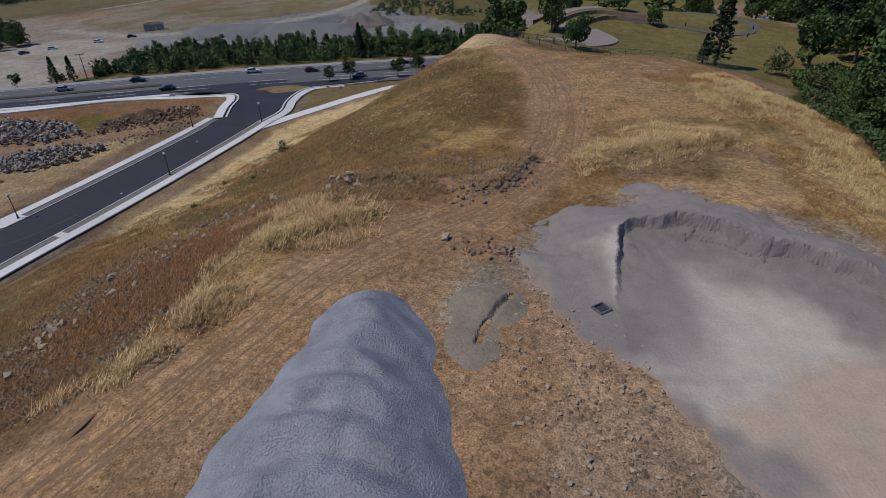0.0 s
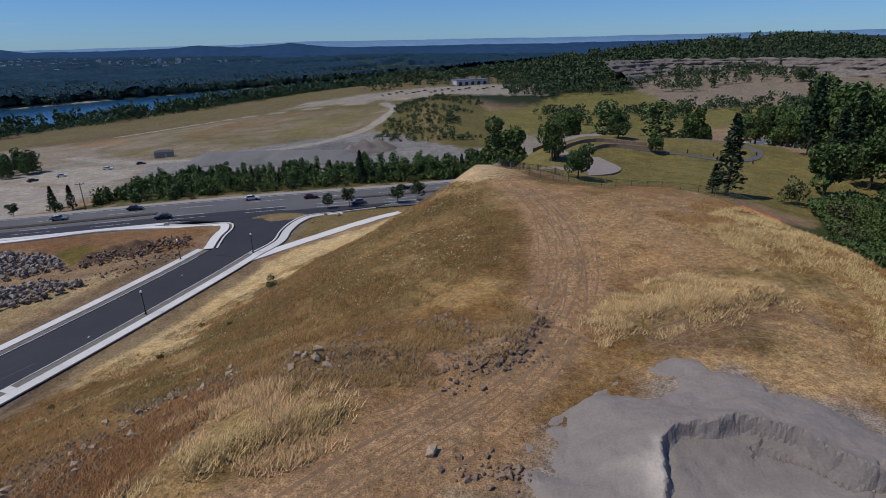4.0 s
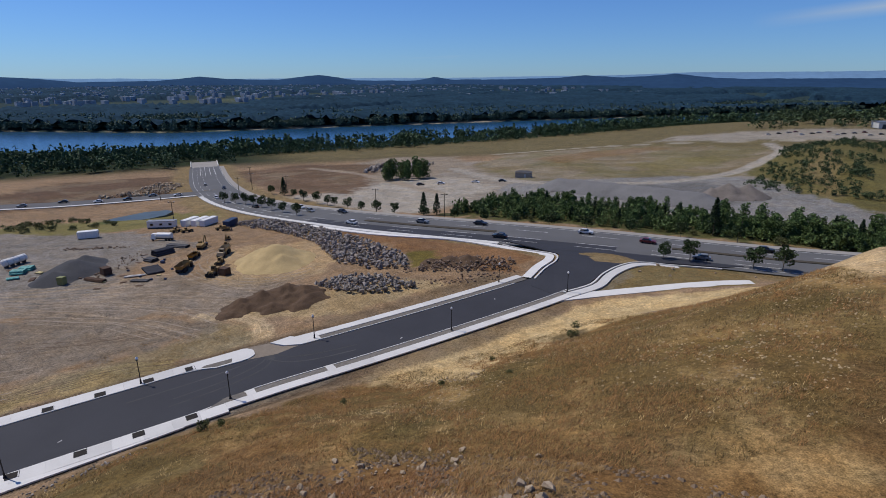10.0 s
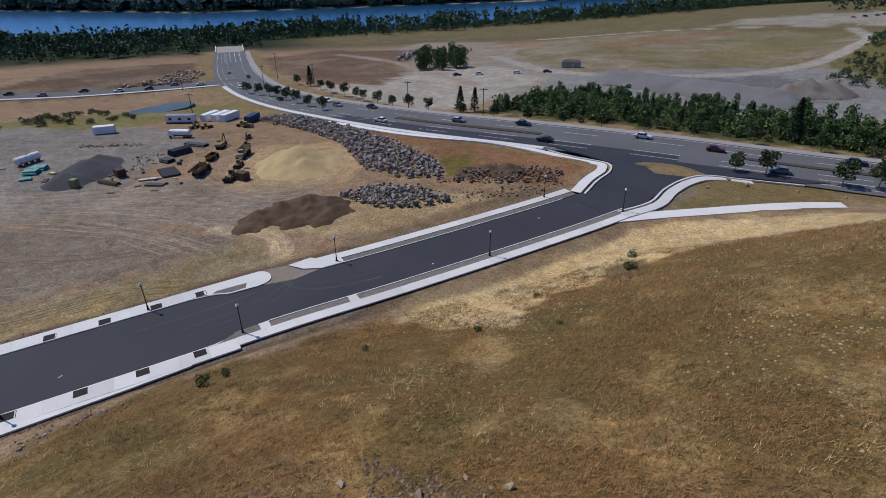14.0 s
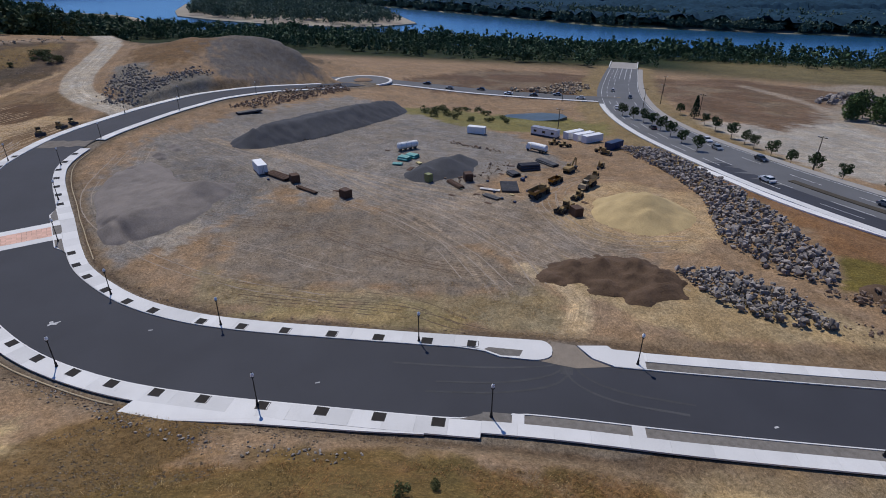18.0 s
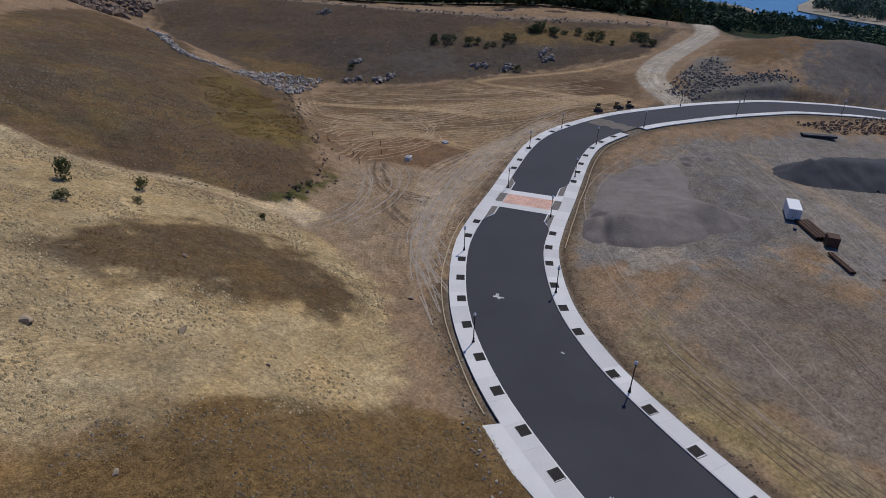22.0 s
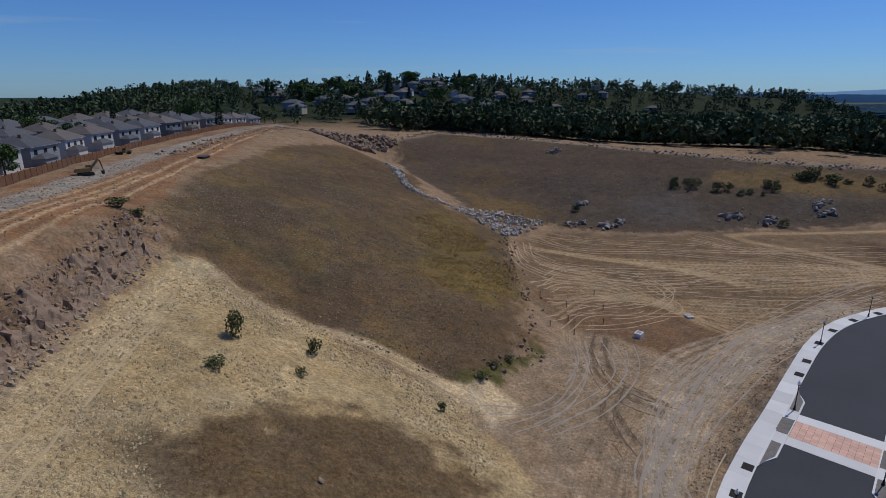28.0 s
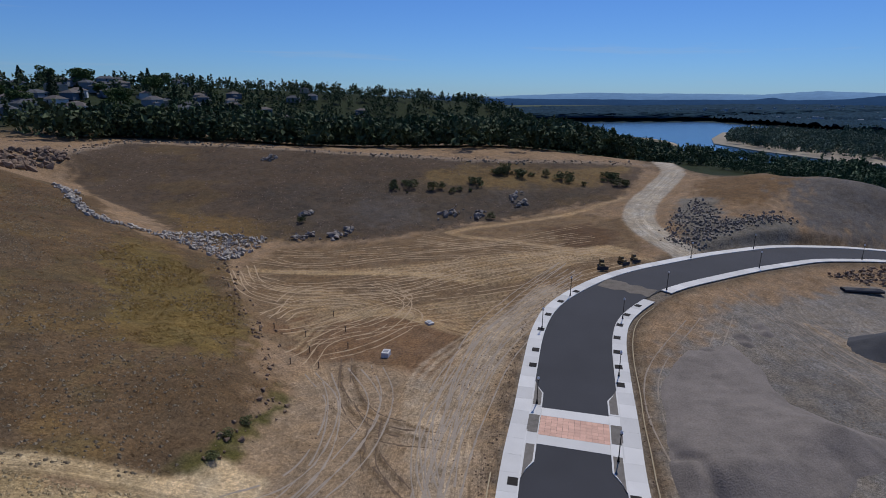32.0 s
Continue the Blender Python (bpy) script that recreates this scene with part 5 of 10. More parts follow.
west_turn = [(-52.9, 131), (-54.2, 139), (-54.6, 146), (-57.4, 151.0), (-64, 152.4), (-75, 154.0), (-92, 153.4), (-118, 146.6), (-150, 145.4)]
east_turn = [(-44.0, 127), (-41.0, 135), (-41.3, 143), (-40.2, 151.2), (-36.8, 157.8), (-29.6, 162.2), (-20, 166)]
draped("kerb", west_turn[:6], (-0.2, 0.2), CONCRETE, junction, 0.42)
draped("sidewalk", west_turn, (0.9, 3.0), CONCRETE, junction, 0.40)
draped("kerb", east_turn, (-0.2, 0.2), CONCRETE, junction, 0.42)
draped("sidewalk", east_turn[:6], (-2.8, -0.7), CONCRETE, junction, 0.40)
side_path = tagged(new("footpath"), "white concrete footpath leading off beside dry grass", "footpath", kind="structure")
draped("slab", [(-43.6, 124), (-38.5, 129.5), (-31, 136), (-22, 144), (-11.5, 152)], (-1.5, 1.5), CONCRETE, side_path, 0.22)

# tree wells in the sidewalks, dug and empty
well_frame = B()
for x, y, sx, sy in ((0, 0.62, 1.5, 0.07), (0, -0.62, 1.5, 0.07), (0.72, 0, 0.07, 1.2), (-0.72, 0, 0.07, 1.2)):
    box(well_frame, (sx, sy, 0.04), (x, y, 0))
well = tagged(new("tree_well"), "empty square tree pit with dark soil in the sidewalk", "tree pit", "tree pits along the street")
part("rim", well_frame, BLACK_METAL, well)
part("soil", box(B(), (1.38, 1.18, 0.025)), GRATE, well)
spots = [(s, 7.35) for s in (96.7, 103.3, 109.9, 117.0, 124.4, 130.5, 136.6, 142.6, 149.2, 155.2, 160.9, 166.6, 174.6, 180.5, 211.5, 217.4, 226, 233, 240, 247)]
spots += [(s, -7.35) for s in (94.1, 100.4, 107.2, 113.9, 120.9, 127.9, 135.1, 145.3, 152.1, 159.3, 166.9, 173.8, 180.3, 208.2, 214.4, 220.3, 227, 234, 241, 248)]
for k, (s, o) in enumerate(spots):
    x, y, z, a = street_at(s, o)
    if k == 0:
        well.matrix_world = turned(x, y, z + 0.156, a)
    else:
        copy_thing(well, turned(x, y, z + 0.156, a))


# street lamps
def street_lamp():
    lamp = tagged(new("street_lamp"), "black post street lamp with a white acorn globe", "street lamp", "street lamps along the street")
    part("base", lathe(B(), [(0.2, 0), (0.2, 0.12), (0.14, 0.2), (0.13, 0.6), (0.09, 0.72)]), BLACK_METAL, lamp)
    part("post", lathe(B(), [(0.075, 0.7), (0.06, 3.9), (0.1, 3.95), (0.1, 4.0)]), BLACK_METAL, lamp)
    part("collar", lathe(B(), [(0.1, 4.0), (0.19, 4.06), (0.19, 4.12), (0.15, 4.14)]), BLACK_METAL, lamp)
    part("globe", lathe(B(), [(0.14, 4.14), (0.22, 4.28), (0.22, 4.42), (0.13, 4.6), (0.04, 4.68)]), GLOBE, lamp, "white acorn globe")
    part("finial", lathe(B(), [(0.05, 4.68), (0.06, 4.71), (0.015, 4.8)], 8), BLACK_METAL, lamp)
    return lamp


lamp = street_lamp()
lamp_spots = [(21, 6.0), (28.5, -7.7), (51, 5.8), (73.5, -5.9), (91.0, 5.9), (101.5, -7.2), (117.7, 7.3), (131.4, -7.2), (145.6, 7.3), (157.0, -7.2), (169.5, 7.2), (187.6, -5.8),
              (199.2, 5.8), (211.2, -7.2), (226.2, 7.2), (238, -7.2), (244, 7.2), (263.2, -7.2), (291, 7.2), (300, -7.2), (318, 7.2), (344, -7.2)]
for k, (s, o) in enumerate(lamp_spots):
    x, y, z, a = street_at(s, o)
    if k == 0:
        lamp.matrix_world = turned(x, y, z + 0.15, a)
    else:
        copy_thing(lamp, turned(x, y, z + 0.15, a))

# erosion roll along the outer edge of the sidewalks
for side, a, b in ((1, 134, 182), (-1, 175, 250)):
    line, ss = stretch(a, b, 2.0)
    n = np.stack([np.interp(ss, S_LEN, S_SIDE[:, k]) for k in range(2)], 1)
    wob = 9.9 + 0.5 * vnoise(ss, ss * 0, 9, 12)
    bm = B()
    q = [(p[0] + m[0] * side * w, p[1] + m[1] * side * w, gz(p[0] + m[0] * side * w, p[1] + m[1] * side * w) + 0.08) for p, m, w in zip(line, n, wob)]
    for u, v in zip(q[:-1], q[1:]):
        tube(bm, u, v, 0.11, seg=6)
    ob = part("erosion_roll", bm, WATTLE, None)
    tagged(ob, "long straw erosion roll lying beside the sidewalk", "erosion roll")

# ---- avenue and river road ----
avenue = tagged(new("avenue"), "grey four-lane avenue running down towards the river", "road", kind="structure")
ribbon("asphalt", AVENUE, (-11.5, 11.5), OLD_ASPHALT, avenue)
CONCRETE_OLD = material("worn_concrete", (0.33, 0.31, 0.28), 0.9, scale=0.3, fine=8, vary=0.15, bump=0.05)
ribbon("sidewalk", AVENUE, (-14.6, -11.8), CONCRETE_OLD, avenue, 0.15, 0.3)
ribbon("kerb", AVENUE, (-11.8, -11.5), CONCRETE_OLD, avenue, 0.14, 0.3)
k0 = int(np.argmin(np.hypot(AVENUE[:, 0] + 78, AVENUE[:, 1] - 165)))
k1 = int(np.argmin(np.hypot(AVENUE[:, 0] + 272, AVENUE[:, 1] - 188)))
ribbon("sidewalk", AVENUE[k0:k1], (9.4, 11.5), CONCRETE, avenue, 0.15, 0.3)
MEDIAN_SOIL = material("median_mulch", (0.06, 0.05, 0.035), 0.95, scale=0.5, fine=8, vary=0.3)
ribbon("median", AVENUE[k0 + 1:k0 + 12], (-2.6, -0.6), MEDIAN_SOIL, avenue, 0.16, 0.3)
ribbon("median", AVENUE[:k0 - 8], (-2.4, -0.8), MEDIAN_SOIL, avenue, 0.16, 0.3)
for o in (-5.9, 2.6, 6.1):
    for i in range(2, len(AVENUE) - 5, 4):
        ribbon("lane_line", AVENUE[i:i + 3], (o - 0.08, o + 0.08), PAINT_WHITE, avenue, 0.012, 0)
for o in (-11.0, 9.0):
    ribbon("edge_line", AVENUE, (o - 0.08, o + 0.08), PAINT_WHITE, avenue, 0.012, 0)
new_lane = ribbon("fresh_asphalt", AVENUE[k0 - 6:k0 + 16], (3.0, 9.3), ASPHALT, avenue, 0.008, 0)
tail = AVENUE[-16:]
for o in (-3, 0.4, 3.8, -6.5):
    ribbon("lane_line", tail, (o - 0.12, o + 0.12), PAINT_WHITE, avenue, 0.014, 0)
river_road = tagged(new("river_road"), "grey asphalt road along the river bank", "road", kind="structure")
ribbon("asphalt", RIVER_ROAD, (-6, 6), OLD_ASPHALT, river_road)
ribbon("edge_line", RIVER_ROAD, (5.2, 5.5), PAINT_WHITE, river_road, 0.012, 0)
ribbon("sidewalk", RIVER_ROAD, (6.2, 8.0), CONCRETE, river_road, 0.12, 0.2)
bridge = tagged(new("road_end"), "pale concrete deck at the end of the avenue", "road", kind="structure")
e, n = AVENUE[-1], AV_SIDE[-1]
d = np.array([n[1], -n[0]])
plate("deck", [tuple(e[:2] + n * a + d * b) for a, b in ((-11, 0), (11, 0), (10, 34), (-10, 34))], float(e[2]) + 0.1, CONCRETE_OLD, bridge, 0.8)
for a in (-10.6, 10.6):
    plate("parapet", [tuple(e[:2] + n * (a + w) + d * b) for w, b in ((-0.3, 0), (0.3, 0), (0.3, 34), (-0.3, 34))], float(e[2]) + 1.0, CONCRETE, bridge, 1.0)
round_about = tagged(new("roundabout"), "small roundabout with a planted centre and pale aprons", "roundabout", kind="structure")
rc = (-330, 66, -14.4)
bm = B()
lathe(bm, [(14, -0.6), (14, 0.12), (5.2, 0.12), (5.2, 0.3), (4.8, 0.3)], 28, rc)
part("apron", bm, OLD_ASPHALT, round_about)
part("island", lathe(B(), [(5.0, 0.1), (5.0, 0.35), (3.5, 0.9), (0.3, 1.1)], 20, rc), material("island_soil", (0.2, 0.13, 0.08), 0.95, scale=1, fine=6, vary=0.3), round_about)
part("ring_walk", lathe(B(), [(15.6, -0.6), (15.6, 0.11), (14.1, 0.11), (14.1, -0.5)], 28, rc), CONCRETE, round_about)


# ---- plants ----
def leaf_material(name, color, vary=0.5):
    m = bpy.data.materials.new(name)
    m.use_nodes = True
    n, l = m.node_tree.nodes, m.node_tree.links
    b = n["Principled BSDF"]
    b.inputs["Roughness"].default_value, b.inputs["Specular IOR Level"].default_value = 0.7, 0.15
    g, r, hs = n.new("ShaderNodeNewGeometry"), n.new("ShaderNodeMapRange"), n.new("ShaderNodeHueSaturation")
    r.inputs["To Min"].default_value, r.inputs["To Max"].default_value = 1 - vary, 1 + vary
    l.new(g.outputs["Random Per Island"], r.inputs["Value"])
    info, r2 = n.new("ShaderNodeObjectInfo"), n.new("ShaderNodeMapRange")
    r2.inputs["To Min"].default_value, r2.inputs["To Max"].default_value = 0.488, 0.512
    l.new(info.outputs["Random"], r2.inputs["Value"])
    hs.inputs["Color"].default_value = (*color, 1)
    l.new(r.outputs[0], hs.inputs["Value"])
    l.new(r2.outputs[0], hs.inputs["Hue"])
    l.new(hs.outputs[0], b.inputs["Base Color"])
    return m


LEAF_FIR = leaf_material("fir_needles", (0.028, 0.048, 0.022))
LEAF_BROAD = leaf_material("broad_leaves", (0.07, 0.11, 0.034))
LEAF_STREET = leaf_material("street_tree_leaves", (0.042, 0.066, 0.024))
LEAF_YOUNG = leaf_material("young_leaves", (0.085, 0.135, 0.045))
LEAF_DRY = leaf_material("dry_shrub_leaves", (0.105, 0.115, 0.045))
BARK = material("bark", (0.09, 0.07, 0.05), 0.95, scale=3, fine=20, vary=0.3)
STEM = material("pale_bark", (0.2, 0.17, 0.13), 0.95, scale=3, fine=20, vary=0.25)


def quads_mesh(name, centres, sizes, rng, mat, droop=0.0):
    """A crown of many small leafy tufts, each a bent four-cornered leaf."""
    n = len(centres)
    a = rng.normal(size=(n, 3))
    a /= np.linalg.norm(a, axis=1)[:, None]
    a[:, 2] = a[:, 2] * (1 - droop) - droop * 0.4
    b = np.cross(a, rng.normal(size=(n, 3)))
    b /= np.linalg.norm(b, axis=1)[:, None] + 1e-9
    s = sizes[:, None]
    bend = np.cross(a, b) * s * 0.35
    v = np.stack([centres - a * s, centres - b * s * 0.7 + bend, centres + a * s, centres + b * s * 0.7 + bend], 1).reshape(-1, 3)
    f = np.arange(n * 4).reshape(-1, 4)
    me = bpy.data.meshes.new(name)
    me.from_pydata(v.tolist(), [], f.tolist())
    me.materials.append(mat)
    me.update()
    return me


def crown_points(kind, rng, n):
    """Places for tufts in a crown one unit high."""
    out = []
    if kind == "fir":
        tiers = rng.uniform(0.1, 0.99, n) ** 0.85
        for z in tiers:
            reach = 0.21 * (1.03 - z) ** 0.8 * (0.75 + 0.35 * math.sin(z * 42) ** 2)
            a, r = rng.uniform(0, 2 * math.pi), reach * math.sqrt(rng.uniform(0.15, 1))
            out.append((r * math.cos(a), r * math.sin(a), z - 0.25 * r))
    else:
        lumps = {"round": 9, "broad": 14, "tall": 13, "shrub": 8}[kind]
        c, rad = [], []
        for k in range(lumps):
            a = k * 2.4 + rng.uniform(0, 0.8)
            if kind == "round":
                z, r = rng.uniform(0.42, 0.82), 0.17
            elif kind == "broad":
                z, r = rng.uniform(0.30, 0.85), 0.27 * rng.uniform(0.4, 1)
            elif kind == "tall":
                z = 0.16 + 0.78 * k / lumps
                r = 0.15 * (1.1 - z) ** 0.5 * rng.uniform(0.4, 1)
            else:
                z, r = rng.uniform(0.15, 0.75), 0.38 * rng.uniform(0.2, 1)
            c.append((r * math.cos(a), r * math.sin(a), z))
            rad.append({"round": 0.17, "broad": 0.19, "tall": 0.13, "shrub": 0.28}[kind] * rng.uniform(0.7, 1.15))
        for k in range(n):
            j = rng.integers(lumps)
            d = rng.normal(size=3)
            d = d / np.linalg.norm(d) * rad[j] * rng.uniform(0.55, 1.0) ** 0.5
            out.append((c[j][0] + d[0], c[j][1] + d[1], max(0.02, c[j][2] + d[2] * 0.85)))
    return np.array(out)


def make_tree(kind, seed, leaf, label, category, count, tuft, group=""):
    """A tree one metre high: tapered trunk with limbs, and a crown of tufts."""
    rng = np.random.default_rng(seed)
    name = {"fir": "fir_tree", "round": "street_tree", "broad": "broadleaf_tree", "tall": "young_tree", "shrub": "shrub"}[kind]
    tree = tagged(new(name), label, category, group)
    pts = crown_points(kind, rng, count)
    bm = B()
    top = {"fir": 0.96, "round": 0.6, "broad": 0.6, "tall": 0.85, "shrub": 0.3}[kind]
    r0 = {"fir": 0.022, "round": 0.02, "broad": 0.03, "tall": 0.014, "shrub": 0.02}[kind]
    tube(bm, (0, 0, -0.03), (0.01, 0, top * 0.5), r0, r0 * 0.7, 7)
    tube(bm, (0.01, 0, top * 0.5), (0, 0.01, top), r0 * 0.7, r0 * 0.15, 6)
    for k in range(7):
        p = pts[rng.integers(len(pts))]
        z0 = min(top * 0.9, max(0.15, p[2] * 0.7))
        tube(bm, (0.005, 0, z0), tuple(p * 0.9 + np.array([0, 0, 0.02])), r0 * 0.35, r0 * 0.08, 5)
    part("trunk", bm, BARK if kind in ("fir", "broad") else STEM, tree)
    me = quads_mesh("crown", pts, rng.uniform(0.6, 1.3, len(pts)) * tuft, rng, leaf, 0.45 if kind == "fir" else 0.0)
    ob = new("crown", me)
    ob.parent = tree
    return tree


TREES = {
    "fir": [make_tree("fir", 11 + k, LEAF_FIR, "tall dark green fir tree with a pointed crown", "tree", 750, 0.03) for k in range(3)],
    "broad": [make_tree("broad", 21 + k, LEAF_BROAD, "large green broadleaf tree with a full uneven crown", "tree", 2300, 0.034) for k in range(3)],
    "round": [make_tree("round", 31 + k, LEAF_STREET, "clipped street tree with a round dark green crown", "tree", 700, 0.04, "street trees along the avenue") for k in range(2)],
    "tall": [make_tree("tall", 41 + k, LEAF_YOUNG, "slender young green tree in a roadside belt", "tree", 520, 0.036, "trees of the roadside belt") for k in range(3)],
    "shrub": [make_tree("shrub", 51 + k, LEAF_DRY, "small green shrub growing on bare dry ground", "shrub", 420, 0.06, "shrubs on the slopes") for k in range(3)],
}
_used = {}


def plant(kind, x, y, h, wide=1.0, lean=0.0):
    k = _used.get(kind, 0)
    _used[kind] = k + 1
    src = TREES[kind][k % len(TREES[kind])]
    m = pose(x, y, gz(x, y) - 0.05, lean, 0, (k * 137) % 360) @ Matrix.Diagonal((h * wide, h * wide, h, 1))
    if k < len(TREES[kind]):
        src.matrix_world = m
        return src
    c = copy_thing(src, Matrix.Identity(4))
    c.matrix_world = m
    return c


rnd = random.Random(7)
# park and knoll edge
for kind, x, y, h, w in (("broad", 17, 163, 18, 1.0), ("broad", 26, 141, 10.5, 0.8), ("broad", 38, 178, 13, 0.75), ("tall", 50, 182, 14, 1.5), ("broad", 47, 160, 8, 0.9),
                         ("fir", 51, 107, 14.5, 1.15), ("broad", 27, 118, 7, 0.95), ("shrub", 63, 107, 6, 0.7), ("broad", 52, 146, 4.8, 1.1), ("fir", 49, 108, 5.5, 1.3),
                         ("tall", 66, 184, 14, 1.6), ("broad", 80, 188, 14, 0.8), ("broad", 96, 182, 12, 0.9), ("broad", 12, 172, 10, 0.9), ("broad", 8, 160, 8, 0.9), ("broad", 20, 180, 9, 0.9)) + (("broad", 72, 112, 12, 0.9), ("fir", 84, 128, 15, 1.1), ("broad", 80, 100, 14, 0.9), ("broad", 70, 90, 9, 1.0), ("broad", 64, 78, 8, 1.1), ("broad", 76, 72, 13, 0.9),
                         ("fir", 92, 150, 19, 1.0), ("broad", 86, 84, 15, 0.9), ("broad", 70, 58, 10, 1.0), ("broad", 64, 44, 9, 1.0), ("shrub", 58, 66, 4, 1.1), ("shrub", 57, 54, 4, 1.1), ("shrub", 59, 88, 4, 1.2),
                         ("shrub", 66, 98, 4.5, 1.1), ("shrub", 55, 44, 4, 1.2), ("broad", 96, 110, 16, 0.9), ("fir", 100, 128, 20, 0.9), ("broad", 104, 92, 17, 0.9)):
    plant(kind, x, y, h, w)
# street trees
for x, y, h in ((-34, 166, 5.2), (-28, 168, 6.5), (-14, 171, 6.5), (-8, 173, 7.0), (-240, 170, 6.2), (-231, 170, 6), (-223, 170, 6.2), (-215, 169, 6), (-206, 167, 6.1), (-194, 163.5, 6.2), (-182, 160, 5.4), (-169, 156.5, 5.7),
                (-238, 196, 5.4), (-214, 191, 5), (-202, 187, 5.7), (-189, 184, 6.2), (-181, 183, 5), (-173, 180, 5), (-162, 177, 5.6), (-143, 174, 5.8),
                (-152, 175, 5), (-132, 172, 5.2), (-120, 175, 5), (-109, 178, 5.2), (-98, 180, 5.4), (-87, 183, 5), (-76, 186, 5.4), (-64, 188, 5.8), (-51, 191, 5.8), (-37, 195, 5.5), (-22, 198, 5.6)):
    plant("round", x, y, h, 1.05)
plant("fir", -228, 196, 9.5, 1.3)
plant("fir", -127, 183, 9.0, 1.25)
plant("fir", -123, 186, 8.5, 1.2)
plant("fir", -30, 205, 12, 1.1)
# roadside belt north of the avenue
for k in range(270):
    f = rnd.random()
    x = -120 + 135 * f
    base = 195 + 14 * step(-120, 10, x)
    y = float(base) + 1 + (26 if x > -30 else 40) * rnd.random() ** 1.2
    h = rnd.uniform(4, 8.2) * (1.05 if x > -40 else 0.78)
    plant("fir" if rnd.random() < 0.12 else "broad" if rnd.random() < 0.15 else "tall", x, y, h, 1.15)
# dense young growth between them
_belt = []
for k in range(560):
    x = rnd.uniform(-120, 16)
    _belt.append((x, float(190 + 14 * step(-120, 10, x)) + 2 + rnd.uniform(0, 36 if x < -30 else 26), rnd.uniform(2.2, 5.6), "fir" if rnd.random() < 0.2 else "broad"))
# dark grove on the pale lot
for k in range(22):
    plant("tall", -213 + 12 * rnd.uniform(-1, 1), 273 + 14 * rnd.uniform(-1, 1) , rnd.uniform(9, 13), 1.1)
# undergrowth of the belt and of the wet hollow
for k in range(45):
    x = rnd.uniform(-118, 14)
    plant("shrub", x, float(188 + 14 * step(-120, 10, x)) + rnd.uniform(-1, 34), rnd.uniform(1.5, 3.5), 1.3)
for k in range(26):
    plant("shrub", rnd.uniform(-262, -225), rnd.uniform(86, 116), rnd.uniform(0.8, 2.4), 1.5)
SHRUB_DRIFTS = [(-235, -139, 4), (-240, -137, 3), (-240, -131, 2), (-248, -125, 3), (-256, -117, 4), (-261, -115, 3), (-279, -116, 5), (-284, -112, 4), (-284, -107, 3), (-299, -93, 4), (-299, -85, 3), (-308, -79, 4), (-307, -70, 3)]
# slope shrubs
for x, y, h, w in ((-61, -49, 4.0, 0.75), (-71, -49, 3.0, 0.7), (-68, -42, 1.4, 1.1), (-86, -38, 1.7, 0.8), (-58, -40, 1.8, 1.3), (-53, 50, 1.8, 0.9), (-54.5, 53, 1.3, 0.9), (-39, 77, 1.2, 0.9),
                   (-35, 113, 1.2, 1.3), (-33, 107, 1.5, 1.5), (-100, -48, 1.4, 1.6), (-104, -50, 1.2, 1.6), (-96, -45, 1.3, 1.6), (-185, -137, 3.4, 1.0), (-236, -93, 3, 1.2)) + ((-46, -84, 2.2, 1.9), (-49, -82, 1.8, 1.6), (-233, 86, 3, 1.4), (-237, 92, 3.4, 1.3), (-241, 84, 2.6, 1.5), (-243, 98, 3, 1.4), (-230, 94, 2.4, 1.4), (-246, 90, 3, 1.4), (-40, 92, 0.9, 1.2), (-47, 66, 0.9, 1.2), (-30, 80, 0.8, 1.1)):
    plant("shrub", x, y, h, w)

for x, y, n in SHRUB_DRIFTS:
    for k in range(n):
        plant("shrub", x + rnd.gauss(0, 3.2), y + rnd.gauss(0, 2.6), rnd.uniform(1.2, 4.6) * (1.0 if k else 1.15), rnd.uniform(0.9, 1.5))


# woods too dense to count
def low_tree(kind, rng):
    if kind == "fir":
        v, f = [], []
        for z0, z1, r in ((0.08, 0.5, 0.2), (0.3, 0.72, 0.155), (0.52, 0.88, 0.11), (0.72, 1.0, 0.065)):
            s = len(v)
            for k in range(7):
                a = k * 2 * math.pi / 7 + rng.uniform(-0.3, 0.3)
                q = r * rng.uniform(0.55, 1.15)
                v.append((q * math.cos(a), q * math.sin(a), z0 + rng.uniform(-0.05, 0.05)))
            v.append((rng.uniform(-0.015, 0.015), rng.uniform(-0.015, 0.015), z1))
            f += [(s + k, s + (k + 1) % 7, s + 7) for k in range(7)]
        return np.array(v), f
    bm = B()
    for k in range(4):
        c = Vector((rng.uniform(-0.17, 0.17), rng.uniform(-0.17, 0.17), rng.uniform(0.35, 0.75)))
        bmesh.ops.create_icosphere(bm, subdivisions=1, radius=rng.uniform(0.17, 0.27), matrix=Matrix.Translation(c))
    v = np.array([w.co + Vector(rng.uniform(-0.055, 0.055, 3)) for w in bm.verts])
    bm.verts.index_update()
    f = [tuple(w.index for w in q.verts) for q in bm.faces]
    bm.free()
    return v, f


_rng = np.random.default_rng(5)
LOW = {"fir": [low_tree("fir", _rng) for _ in range(4)], "broad": [low_tree("broad", _rng) for _ in range(4)]}


